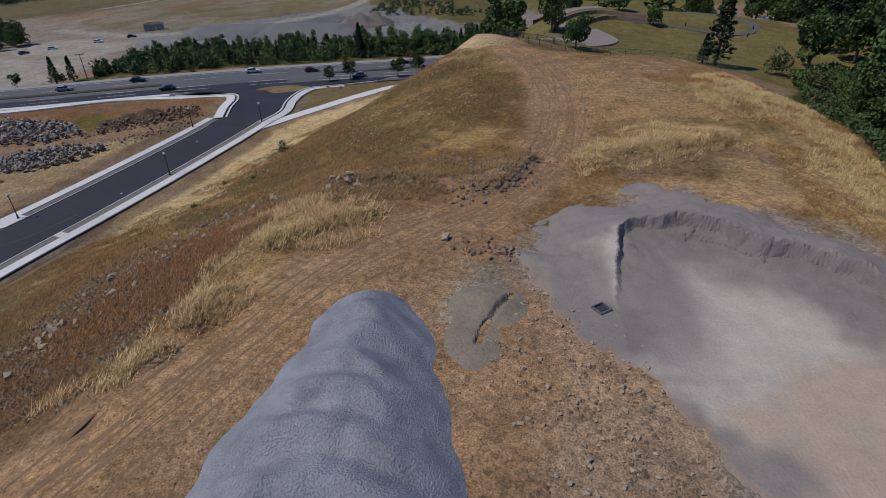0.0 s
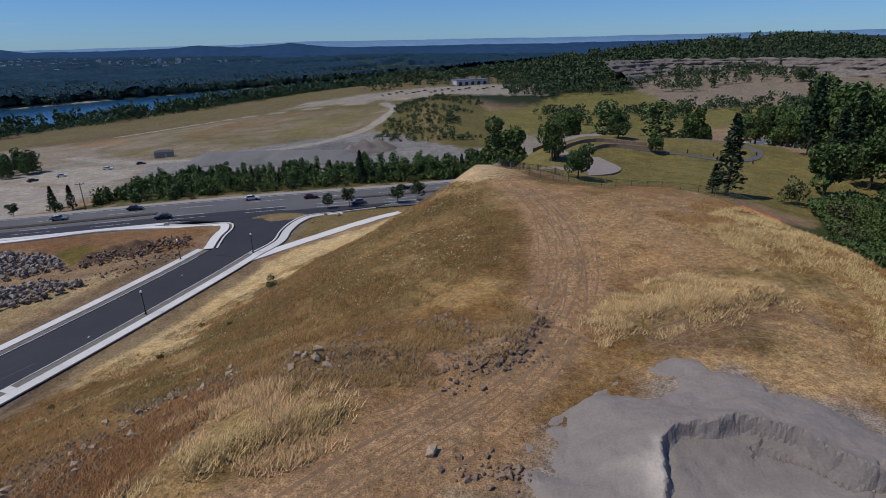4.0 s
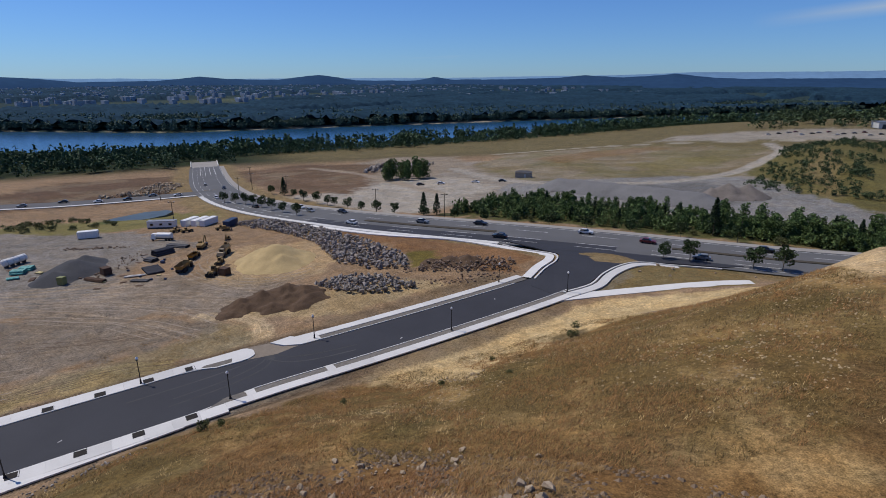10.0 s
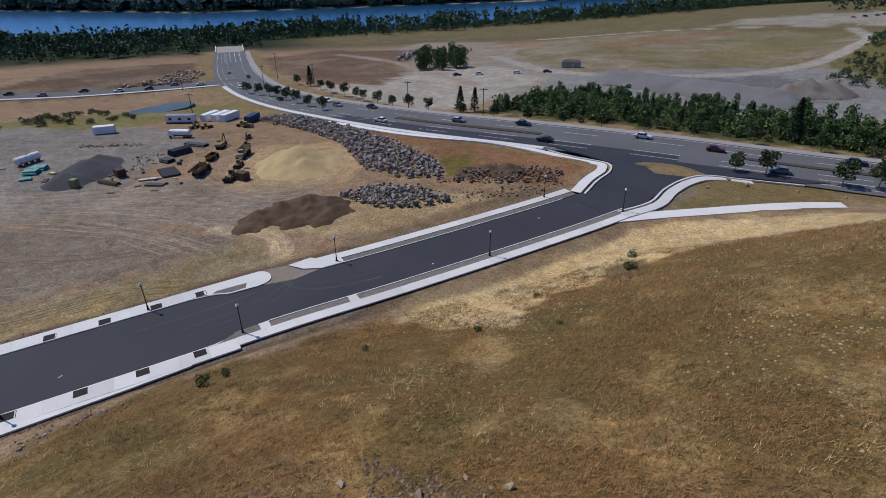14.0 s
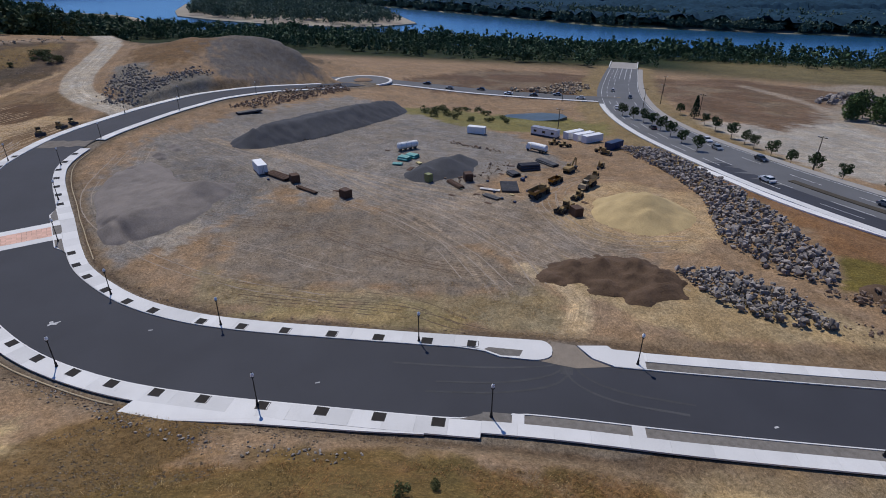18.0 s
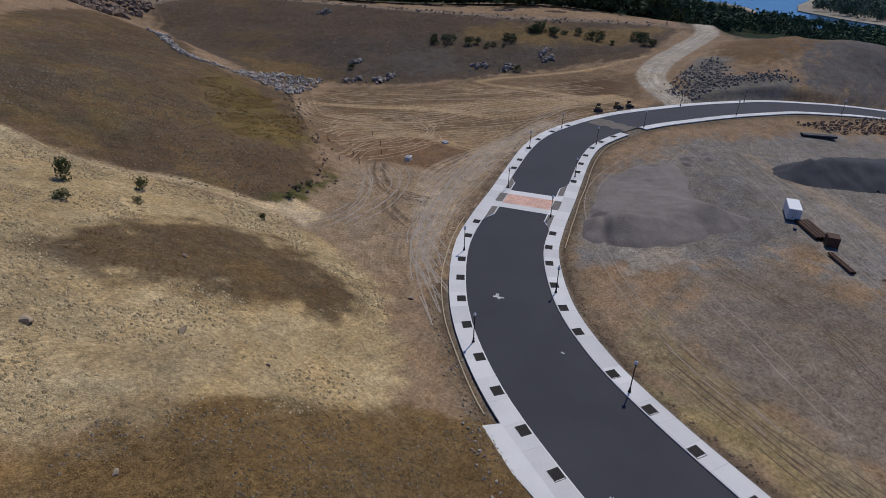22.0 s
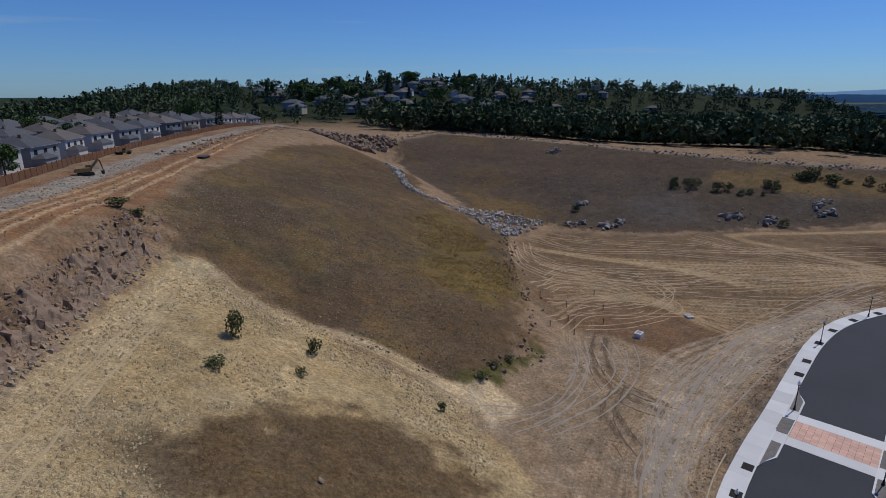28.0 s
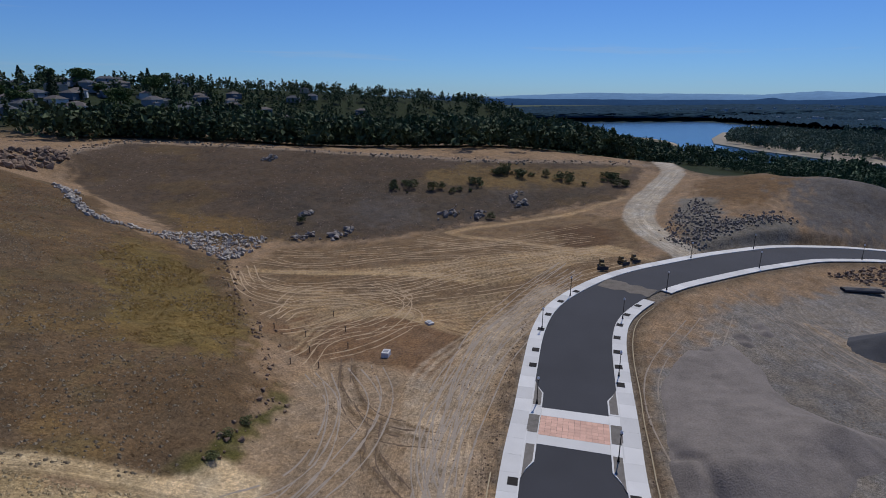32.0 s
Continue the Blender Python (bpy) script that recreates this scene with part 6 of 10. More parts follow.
def leafy(kind, seed):
    """A light tree of leaf clumps for woods in the middle distance."""
    rng = np.random.default_rng(seed)
    c = crown_points(kind, rng, 62)
    c[:, :2] *= 1.15
    me = quads_mesh("clumps", c, rng.uniform(0.6, 1.3, len(c)) * (0.1 if kind == "broad" else 0.075), rng, BARK, 0.45 if kind == "fir" else 0.0)
    v = np.empty(len(me.vertices) * 3)
    me.vertices.foreach_get("co", v)
    f = [tuple(q.vertices) for q in me.polygons]
    bpy.data.meshes.remove(me)
    return v.reshape(-1, 3), f


LEAFY = {k: [leafy(k, 300 + i) for i in range(4)] for k in ("fir", "broad")}


def woods(name, label, spots, mat, shapes=None):
    """spots: x, y, height, kind. One joined object."""
    vs, fs, n = [], [], 0
    xy = np.array([(s[0], s[1]) for s in spots])
    z = ground_z(xy[:, 0], xy[:, 1])
    for i, (x, y, h, kind) in enumerate(spots):
        v, f = (shapes or LOW)[kind][i % 4]
        a = i * 2.39
        c, s = math.cos(a) * h, math.sin(a) * h
        w = 1.1 if kind == "fir" else 1.0
        vs.append(np.stack([(v[:, 0] * c - v[:, 1] * s) * w + x, (v[:, 0] * s + v[:, 1] * c) * w + y, v[:, 2] * h + z[i] - 0.4], 1))
        fs += [tuple(k + n for k in q) for q in f]
        n += len(v)
    me = bpy.data.meshes.new(name)
    me.from_pydata(np.concatenate(vs).tolist(), [], fs)
    me.materials.append(mat)
    me.update()
    return tagged(new(name, me), label, "woods", kind="stuff")


WOOD_NEAR = leaf_material("woodland_leaves", (0.062, 0.09, 0.04), 0.5)
# leaf green with some blue distance haze mixed into the colour
WOOD_FAR = leaf_material("hazy_woodland_leaves", (0.085, 0.128, 0.092), 0.35)
# strip of trees along the near river bank
spots = []
for k in range(4600):
    v = rnd.uniform(-420, 1500)
    edge = float(near_shore(v))
    u = edge - 8 - (abs(rnd.gauss(0, 1)) * 40 if rnd.random() < 0.4 else rnd.uniform(0, 210 if v < 60 else 110))
    x, y = -0.878 * u + 0.478 * v, 0.478 * u + 0.878 * v
    if math.hypot(x + 450, y - 285) < 22:
        continue
    spots.append((x, y, (rnd.uniform(4, 8.5) if v > 60 else rnd.uniform(8, 15)) if rnd.random() < 0.86 else rnd.uniform(13, 21), "fir" if rnd.random() < 0.3 else "broad"))
for k in range(900):
    v, u = rnd.uniform(-900, -300), rnd.uniform(540, 745)
    x, y = -0.878 * u + 0.478 * v, 0.478 * u + 0.878 * v
    spots.append((x, y, rnd.uniform(8, 15), "fir" if rnd.random() < 0.4 else "broad"))
woods("roadside_thicket", "dense young green growth of the roadside belt", _belt, LEAF_YOUNG, LEAFY)
woods("bank_woods", "dense green woods along the river bank", spots, leaf_material("bank_leaves", (0.062, 0.098, 0.046), 0.5), LEAFY)
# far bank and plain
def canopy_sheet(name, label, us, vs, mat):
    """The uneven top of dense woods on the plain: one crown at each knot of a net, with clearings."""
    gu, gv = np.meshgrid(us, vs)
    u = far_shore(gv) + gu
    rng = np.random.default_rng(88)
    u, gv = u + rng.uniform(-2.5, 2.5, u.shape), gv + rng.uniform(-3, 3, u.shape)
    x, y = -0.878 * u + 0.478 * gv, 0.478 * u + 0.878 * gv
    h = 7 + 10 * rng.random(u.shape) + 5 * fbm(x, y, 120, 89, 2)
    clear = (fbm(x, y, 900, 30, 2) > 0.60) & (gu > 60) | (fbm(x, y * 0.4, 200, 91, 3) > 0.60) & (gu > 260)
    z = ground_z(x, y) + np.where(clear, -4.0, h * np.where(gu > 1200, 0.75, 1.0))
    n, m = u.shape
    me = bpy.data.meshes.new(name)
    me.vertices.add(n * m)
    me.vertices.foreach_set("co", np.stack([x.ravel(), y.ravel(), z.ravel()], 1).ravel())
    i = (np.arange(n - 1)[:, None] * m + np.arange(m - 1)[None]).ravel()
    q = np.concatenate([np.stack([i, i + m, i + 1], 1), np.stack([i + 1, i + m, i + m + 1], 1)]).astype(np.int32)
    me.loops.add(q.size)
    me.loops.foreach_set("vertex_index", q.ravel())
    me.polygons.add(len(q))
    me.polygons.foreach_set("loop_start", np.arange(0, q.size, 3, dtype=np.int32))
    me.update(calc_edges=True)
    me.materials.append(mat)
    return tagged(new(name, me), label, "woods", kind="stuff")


# canopy colour holds the blue of distance haze, not only leaf green
canopy_sheet("far_canopy", "dark wooded plain with clearings beyond the river, haze tinted into its colour", 16 + np.cumsum(6 * 1.011 ** np.arange(175)), np.arange(-2500, 3600, 8.5), material("hazy_canopy_leaves", (0.016, 0.041, 0.066), 0.95, scale=0.012, fine=0.11, vary=0.4, bump=0, spec=0.05))
spots = []
for k in range(2600):
    v = rnd.uniform(-900, 1700)
    edge = float(far_shore(v))
    u = edge + 12 + 190 * rnd.random() ** 1.3
    spots.append((-0.878 * u + 0.478 * v, 0.478 * u + 0.878 * v, rnd.uniform(13, 22), "broad" if rnd.random() < 0.8 else "fir"))
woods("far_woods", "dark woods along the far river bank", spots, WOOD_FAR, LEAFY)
# hillside woods behind the terrace, and the ridge beyond
spots = []
for k in range(3300):
    t = rnd.random()
    if t < 0.30:
        f = rnd.random()
        x, y = -165 - 230 * f + rnd.gauss(0, 18), -300 + 205 * f + rnd.gauss(0, 14)
        x, y = x - 26, y - 26
        h = rnd.uniform(11, 19)
    elif t < 0.72:
        x, y = rnd.uniform(-1060, -150), rnd.uniform(-860, -330)
        h = rnd.uniform(10, 19)
    elif t < 0.86:
        x, y = rnd.uniform(-760, -350), rnd.uniform(-430, -120)
        h = rnd.uniform(13, 22)
    else:
        x, y = rnd.uniform(-150, 130), rnd.uniform(-900, -330)
        h = rnd.uniform(8, 15)
    if y > -1.12 * (x + 160) * -1 - 285 and x > -420 and t > 0.3 and y > -330:
        continue
    d, hz, _ = near_line(np.array([x]), np.array([y]), np.array([(-100, -240), (-160, -262), (-197, -290), (-226, -245), (-254, -186), (-289, -133), (-335, -98), (-395, -70)], float))
    if d[0] < 14 or toward_river(x, y) > 900:
        continue
    if -470 < x < -110 and y < -385 and float(fbm(np.array([x]), np.array([y]), 60, 7, 2)[0]) > 0.54:
        continue
    spots.append((x, y, h, "fir" if rnd.random() < 0.4 else "broad"))
for k in range(380):
    spots.append((rnd.uniform(-70, 260), rnd.uniform(-720, -320), rnd.uniform(8, 16), "fir" if rnd.random() < 0.3 else "broad"))
woods("hill_woods", "dark mixed woods covering the hillside", spots, WOOD_NEAR, LEAFY)
# woods east of the knoll and round the quarry
spots = []
def clear_of_avenue(x, y, wide):
    d, _, _ = near_line(np.array([x]), np.array([y]), AVENUE)
    return d[0] > wide


for k in range(1900):
    x, y = rnd.uniform(72, 900), rnd.uniform(-120, 1500)
    if 170 < x < 450 and 360 < y < 700 or (y > 330 and x < 230 and y < 600) or (x < 100 and 96 < y < 180):
        continue
    if x < 330 and y < 360:
        continue
    spots.append((x, y, rnd.uniform(9, 18) * (1 + y / 2500), "fir" if rnd.random() < 0.35 else "broad"))
# the nearer edge of these woods, tree by tree
for k in range(115):
    y = rnd.uniform(58, 250)
    x = 82 + max(-7, 0.35 * (y - 110)) + 75 * rnd.random() ** 1.3
    if not clear_of_avenue(x, y, 15):
        continue
    plant("fir" if rnd.random() < 0.25 else "broad", x, y, rnd.uniform(12, 21), 0.9)
for k in range(60):
    x = rnd.uniform(24, 150)
    y = 196 + (x - 24) * 0.46 + rnd.uniform(-18, 34)
    if clear_of_avenue(x, y, 15) and y > 184:
        plant("broad" if rnd.random() < 0.7 else "tall", x, y, rnd.uniform(6, 12), 1.05)
for k in range(500):
    x, y = rnd.uniform(-100, 420), rnd.uniform(700, 1100)
    spots.append((x, y, rnd.uniform(9, 19), "fir" if rnd.random() < 0.3 else "broad"))
for k in range(420):
    x, y = rnd.uniform(60, 360), rnd.uniform(540, 760)
    spots.append((x, y, rnd.uniform(7, 14), "fir" if rnd.random() < 0.3 else "broad"))
for k in range(620):
    x, y = rnd.uniform(-38, 30), rnd.uniform(300, 490)
    if fbm(np.array([x]), np.array([y]), 30, 66, 2)[0] > 0.46:
        spots.append((x, y, rnd.uniform(1.5, 4.5), "broad"))
for k in range(260):
    x, y = rnd.uniform(60, 420), rnd.uniform(345, 420)
    spots.append((x, y, rnd.uniform(4, 10), "broad"))
woods("quarry_woods", "green woods around the old quarry", spots, WOOD_NEAR, LEAFY)
# wooded island in the river
spots = []
ISLAND = [(-1312, -240), (-1180, -208), (-1075, -122), (-985, -18), (-945, 60), (-938, 130), (-990, 200), (-1200, 190), (-1450, 90), (-1640, -40), (-1690, -170), (-1560, -268)]
_i = np.array(ISLAND + ISLAND[:1], float)
while len(spots) < 900:
    x, y = rnd.uniform(-1690, -940), rnd.uniform(-268, 200)
    if inside(np.array([x]), np.array([y]), ISLAND)[0] and near_line(np.array([x]), np.array([y]), _i)[0][0] > 24:
        spots.append((x, y, rnd.uniform(13, 22), "broad" if rnd.random() < 0.8 else "fir"))
isl = plate("river_island", ISLAND, -40.6, material("beach_sand", (0.27, 0.235, 0.18), 0.95, scale=0.02, fine=0.3, vary=0.2, bump=0), None, 4)
tagged(isl, "low sandy island lying in the river", "island", kind="structure")
old = ground_z


def ground_z(x, y):
    return np.full(np.shape(x), -40.4)


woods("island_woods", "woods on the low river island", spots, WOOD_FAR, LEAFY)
ground_z = old


def bramble(name, label, poly, count, mat, high, seed):
    """A tangled bank of leafy stems."""
    rng = np.random.default_rng(seed)
    p = np.array(poly, float)
    q = rng.uniform(p.min(0), p.max(0), (count * 3, 2))
    q = q[inside(q[:, 0], q[:, 1], poly)][:count]
    top = high * (0.25 + 1.1 * fbm(q[:, 0], q[:, 1], 5, seed, 3))
    c = np.column_stack([q, ground_z(q[:, 0], q[:, 1]) + top * rng.uniform(0.55, 1.0, len(q))])
    return tagged(new(name, quads_mesh(name, c, rng.uniform(0.13, 0.34, len(c)), rng, mat)), label, "brambles", kind="stuff")


bramble("bramble_bank", "dense green brambles below the east rim of the knoll", [(39, 44), (43, 55), (47, 66), (53, 80), (60, 93), (64, 102), (84, 104), (84, 60), (66, 36), (47, 32)], 26000, LEAF_BROAD, 2.0, 5)
bramble("bramble_bank", "rough green thicket below the park lawn", [(62, 101), (70, 98), (86, 100), (88, 112), (78, 112), (66, 107)], 6000, LEAF_YOUNG, 2.4, 6)

# ---- heaps of loose material ----
def heap_thing(name, label, mat, lobes, slope=0.62, grain=0.25, flat=None, gap=0.5, edge=1.0, ridges=0.0, sharp=5):
    """Lobes (x, y, height) tipped side by side: each falls off at the slope of loose material."""
    L = np.array(lobes, float)
    pad = L[:, 2].max() / slope + 2
    xs = np.arange(L[:, 0].min() - pad, L[:, 0].max() + pad, gap)
    ys = np.arange(L[:, 1].min() - pad, L[:, 1].max() + pad, gap)
    gx, gy = np.meshgrid(xs, ys)
    h = np.full(gx.shape, -1.0)
    wob = (fbm(gx, gy, 5, 61) - 0.5) * edge * 2
    for x, y, k in lobes:
        c = k - slope * (np.hypot(gx - x, gy - y) + wob)
        h = np.logaddexp(h * sharp, c * sharp) / sharp
    if flat:
        h = np.minimum(h, flat + 0.3 * fbm(gx, gy, 4, 3))
    h = h + (fbm(gx, gy, 1.6, 62, 3) - 0.5) * grain + ridges * np.sin(gx * 1.3 + gy * 2.1 + 4 * fbm(gx, gy, 6, 8)) * (h > 0.3)
    base = ground_z(gx, gy)
    keep = h > -0.35
    z = base + np.maximum(h, -0.35)
    idx = -np.ones(gx.shape, int)
    idx[keep] = np.arange(keep.sum())
    f = []
    for j in range(gx.shape[0] - 1):
        for i in range(gx.shape[1] - 1):
            q = (idx[j, i], idx[j, i + 1], idx[j + 1, i + 1], idx[j + 1, i])
            if min(q) >= 0:
                f.append(q)
    ob = mesh_object(name, np.stack([gx[keep], gy[keep], z[keep]], 1), f, mat, None, True)
    return tagged(ob, label, "heap")


GRAVEL_BLUE = material("crushed_gravel", (0.29, 0.3, 0.322), 0.9, scale=0.6, fine=10, vary=0.42, bump=1.0)
MOUND_SAND = material("tan_sand", (0.47, 0.35, 0.17), 0.95, scale=0.3, fine=4, vary=0.22, bump=0.5)
BROWN_SOIL = material("brown_topsoil", (0.095, 0.06, 0.036), 0.95, scale=0.4, fine=4, vary=0.4, bump=0.9)
BLACK_GRIT = material("dark_grit", (0.065, 0.066, 0.07), 0.95, scale=0.25, fine=5, vary=0.28, bump=0.6)
GREY_GRIT = material("grey_grit", (0.185, 0.16, 0.138), 0.95, scale=0.25, fine=4, vary=0.35, bump=0.7)
def tipped(seed):
    """Truck loads tipped one behind the other: each a broad back across the line, bowed towards the far end."""
    r = random.Random(seed)
    out = []
    for y, half_width, high in ((26.9, 2.6, 1.35), (25.0, 3.7, 1.95), (23.0, 3.9, 2.15), (20.6, 4.9, 2.3), (18.6, 5.5, 2.55), (16.2, 6.3, 2.6), (13.4, 6.8, 2.75), (10.8, 7.0, 2.6), (8.0, 7.0, 2.7)):
        wide, skew, mid = half_width - high / 0.72, r.uniform(-0.9, 0.9), -4.8 - 0.5 * float(step(22, 15, y)) + r.uniform(-0.5, 0.5)
        for o in np.linspace(-1, 1, 17):
            out.append((mid + o * wide, y + skew * o - 0.9 * o * o + r.uniform(-0.12, 0.12), high * (1 - 0.16 * o * o) * r.uniform(0.97, 1.03)))
    return out


heap_thing("gravel_mound", "long scalloped heap of blue-grey crushed gravel on the knoll", GRAVEL_BLUE, tipped(5), 0.72, 0.12, None, 0.18, 0.25, 0.07, sharp=8)


# crescent bank of grey sand with a slumped, cracked face round its pit
SCARP = spline([(10.2, 24), (10.8, 28), (11.6, 32.1), (12.6, 35.0), (14.0, 36.2), (15.6, 36.0), (17.3, 36.5), (19.8, 35.3), (20.8, 33.4), (22.1, 32.2), (24.1, 31.0), (25.4, 29.2), (26.6, 26), (27.5, 20), (28, 12)], 0.7)


def sand_bank():
    gx, gy = np.meshgrid(np.arange(2.0, 36.0, 0.2), np.arange(8.0, 48.0, 0.2))
    wob = (fbm(gx, gy, 4.0, 71, 3) - 0.5) * 2.0 + (fbm(gx, gy, 0.9, 75, 2) - 0.5) * 0.5
    d, _, side = near_line(gx + wob * 0.45, gy + wob * 0.45, SCARP)
    inner = side < 0
    reach = 6.0 + 1.4 * np.sin(gx * 0.6 + gy * 0.35) + wob
    outer = 1.75 * np.clip(1 - d / reach, 0, 1) ** 0.9 * (0.82 + 0.3 * fbm(gx, gy, 3.5, 76, 2)) - 0.12 * step(-2, 0.5, d - reach)
    drop = 0.95 * step(0.0, 0.5, d + (fbm(gx, gy, 0.6, 73, 2) - 0.5) * 0.4) + 0.65 * step(0.2, 4.5, d)
    inside_h = 1.72 - drop + 0.12 * (1 - step(1.0, 4.0, d)) * (fbm(gx, gy, 1.4, 77, 2) - 0.5) * 4 * step(0.3, 0.9, d)
    h = np.where(inner, np.maximum(inside_h, 0.08), outer)
    # second, lower slip behind the first
    d2, _, _ = near_line(gx + wob * 0.5, gy, np.array([(17.5, 35.2), (19.2, 34.2), (21.0, 32.0), (23.0, 31.4), (25.0, 30.4)]))
    h = h - 0.3 * np.exp(-(d2 / 0.16) ** 2)
    for pts, w, deep in (([(7.9, 27.9), (8.5, 28.5), (9.2, 28.2), (10.0, 28.4)], 0.16, 0.5), ([(18.6, 35.6), (17.9, 34.8), (17.4, 34.4)], 0.12, 0.25), ([(22.6, 32.6), (22.0, 31.6), (21.4, 31.0)], 0.14, 0.25)):
        e, _, _ = near_line(gx + wob * 0.3, gy + wob * 0.2, np.array(pts))
        h = h - deep * np.exp(-(e / w) ** 2)
    h = h + (fbm(gx, gy, 0.8, 78, 3) - 0.5) * 0.16 * np.where(inner, 0.7, 1.0) + (fbm(gx, gy, 2.6, 83, 3) - 0.5) * np.where(inner, 0.12, 0.5) * np.where(inner & (d > 3), 0.3, 1.0)
    h = h * step(27, 34.5, gy + 1.2 * np.clip(gx - 16, 0, 12)) + 0.06
    edge = zone(gx, gy, [(5, 37), (8, 39.5), (12, 42), (15, 45), (18, 45), (20.5, 43), (22.5, 40.4), (25.4, 39.5), (27.4, 38), (28.6, 34.5), (30, 29), (32, 20), (33, 9), (14, 9), (12.5, 16), (10, 21), (8, 24), (6, 30)], 1.3, 0.9, 12)
    keep = edge > 0.05
    h = h * step(0.1, 0.9, edge) - 0.12 * (1 - step(0.05, 0.5, edge))
    z = ground_z(gx, gy) + h + 0.02
    idx = -np.ones(gx.shape, int)
    idx[keep] = np.arange(keep.sum())
    q = np.stack([idx[:-1, :-1], idx[:-1, 1:], idx[1:, 1:], idx[1:, :-1]], 2).reshape(-1, 4)
    q = q[(q >= 0).all(1)]
    tone = np.zeros((*gx.shape, 3)) + np.array((0.245, 0.213, 0.185))
    soft = fbm(gx, gy, 5, 79)
    for poly, color, amount in (([(12.5, 33), (16, 34), (20, 31.5), (23, 27), (25, 21), (22, 15), (17, 17), (14, 19), (11, 20), (10.5, 25)], (0.46, 0.405, 0.34), 1.0),
                                ([(26, 24), (19, 20), (15, 18), (14, 9), (34, 9), (30, 20)], (0.43, 0.335, 0.245), 0.9)):
        mk = zone(gx, gy, poly, 2.2, 2.0, 14)[..., None] * amount
        tone = tone + (np.array(color) - tone) * mk
    # sand gets darker grey within a few metres inside the scarp
    darkened = (np.where(inner, 1 - step(3.0, 6.5, d + soft * 2 - 1), 0) * step(18, 26, gy))[..., None]
    tone = tone + (np.array((0.19, 0.165, 0.146)) - tone) * darkened * 0.8
    earth = ((1 - step(0.2, 0.9, edge)) * (1 - step(28, 34, gy)))[..., None]
    tone = tone + (np.array((0.28, 0.20, 0.14)) - tone) * earth
    me = bpy.data.meshes.new("sand_bank")
    me.from_pydata(np.stack([gx[keep], gy[keep], z[keep]], 1).tolist(), [], q.tolist())
    at = me.attributes.new("tone", "FLOAT_COLOR", "POINT")
    at.data.foreach_set("color", np.concatenate([tone[keep], np.ones((keep.sum(), 1))], 1).ravel())
    me.materials.append(material("grey_sand", (0.2, 0.2, 0.2), 0.95, scale=0.9, fine=7, vary=0.16, bump=0.35, attribute="tone"))
    me.update()
    return tagged(new("sand_bank", me), "crescent bank of grey sand with a slumped cracked face", "sand bank")


sand_bank()


def grit_mound():
    """A low fan of grit, split by one crack."""
    gx, gy = np.meshgrid(np.arange(-1.5, 6.5, 0.16), np.arange(20.5, 32.0, 0.16))
    wob = (fbm(gx, gy, 1.6, 81, 3) - 0.5)
    h = 0.75 * np.clip(1 - np.hypot((gx - 2.6) / 2.6, (gy - 27.6) / 2.4) - wob * 0.3, 0, 1) + 0.3 * np.clip(1 - np.hypot((gx - 1.6) / 1.8, (gy - 24.2) / 2.6) - wob * 0.3, 0, 1)
    e, _, _ = near_line(gx + wob * 0.5, gy + wob * 0.4, np.array([(4.2, 28.6), (3.5, 27.5), (2.8, 26.3), (2.3, 25.2), (1.9, 24.0)]))
    h = h - 0.35 * np.exp(-(e / 0.16) ** 2) - 0.03
    keep = h > -0.05
    idx = -np.ones(gx.shape, int)
    idx[keep] = np.arange(keep.sum())
    q = np.stack([idx[:-1, :-1], idx[:-1, 1:], idx[1:, 1:], idx[1:, :-1]], 2).reshape(-1, 4)
    q = q[(q >= 0).all(1)]
    z = ground_z(gx, gy) + h + (fbm(gx, gy, 0.5, 82, 2) - 0.5) * 0.06
    ob = mesh_object("grit_mound", np.stack([gx[keep], gy[keep], z[keep]], 1), q, material("olive_grit", (0.215, 0.18, 0.13), 0.95, scale=0.8, fine=6, vary=0.25, bump=0.5))
    return tagged(ob, "low fan of grey-brown grit split by a crack", "heap")


grit_mound()
heap_thing("sand_mound", "broad flat-topped mound of tan sand in the yard", MOUND_SAND, [(-115.5, 108.5, 3.2), (-119, 111.5, 3.7), (-122, 107.5, 3.4), (-125.5, 110, 3.6), (-120, 113, 4.0), (-120.5, 110.5, 5.0)], 0.48, 0.4, 4.4)
heap_thing("soil_mound", "dark brown topsoil heap with a ragged crest", BROWN_SOIL, [(-97.5, 81, 1.3), (-99, 85, 2.0), (-98, 90, 2.8), (-95.5, 94.5, 2.9), (-91.5, 96, 2.4), (-88, 94.5, 1.8), (-92, 88, 1.7), (-87, 91, 1.2)], 0.5, 1.2, None, 0.4, 1.4)
heap_thing("grit_bank", "long dark grey bank of fine grit with an undercut crest", BLACK_GRIT, [(float(p[0]), float(p[1]), float(p[2])) for p in spline([(-196, 24, 4.6), (-208, 37, 6.2), (-222, 52, 5.8), (-237, 66, 5.0), (-244, 72, 3.6)], 2.5)], 0.62, 0.6, 4.6, 0.7, 0.8)


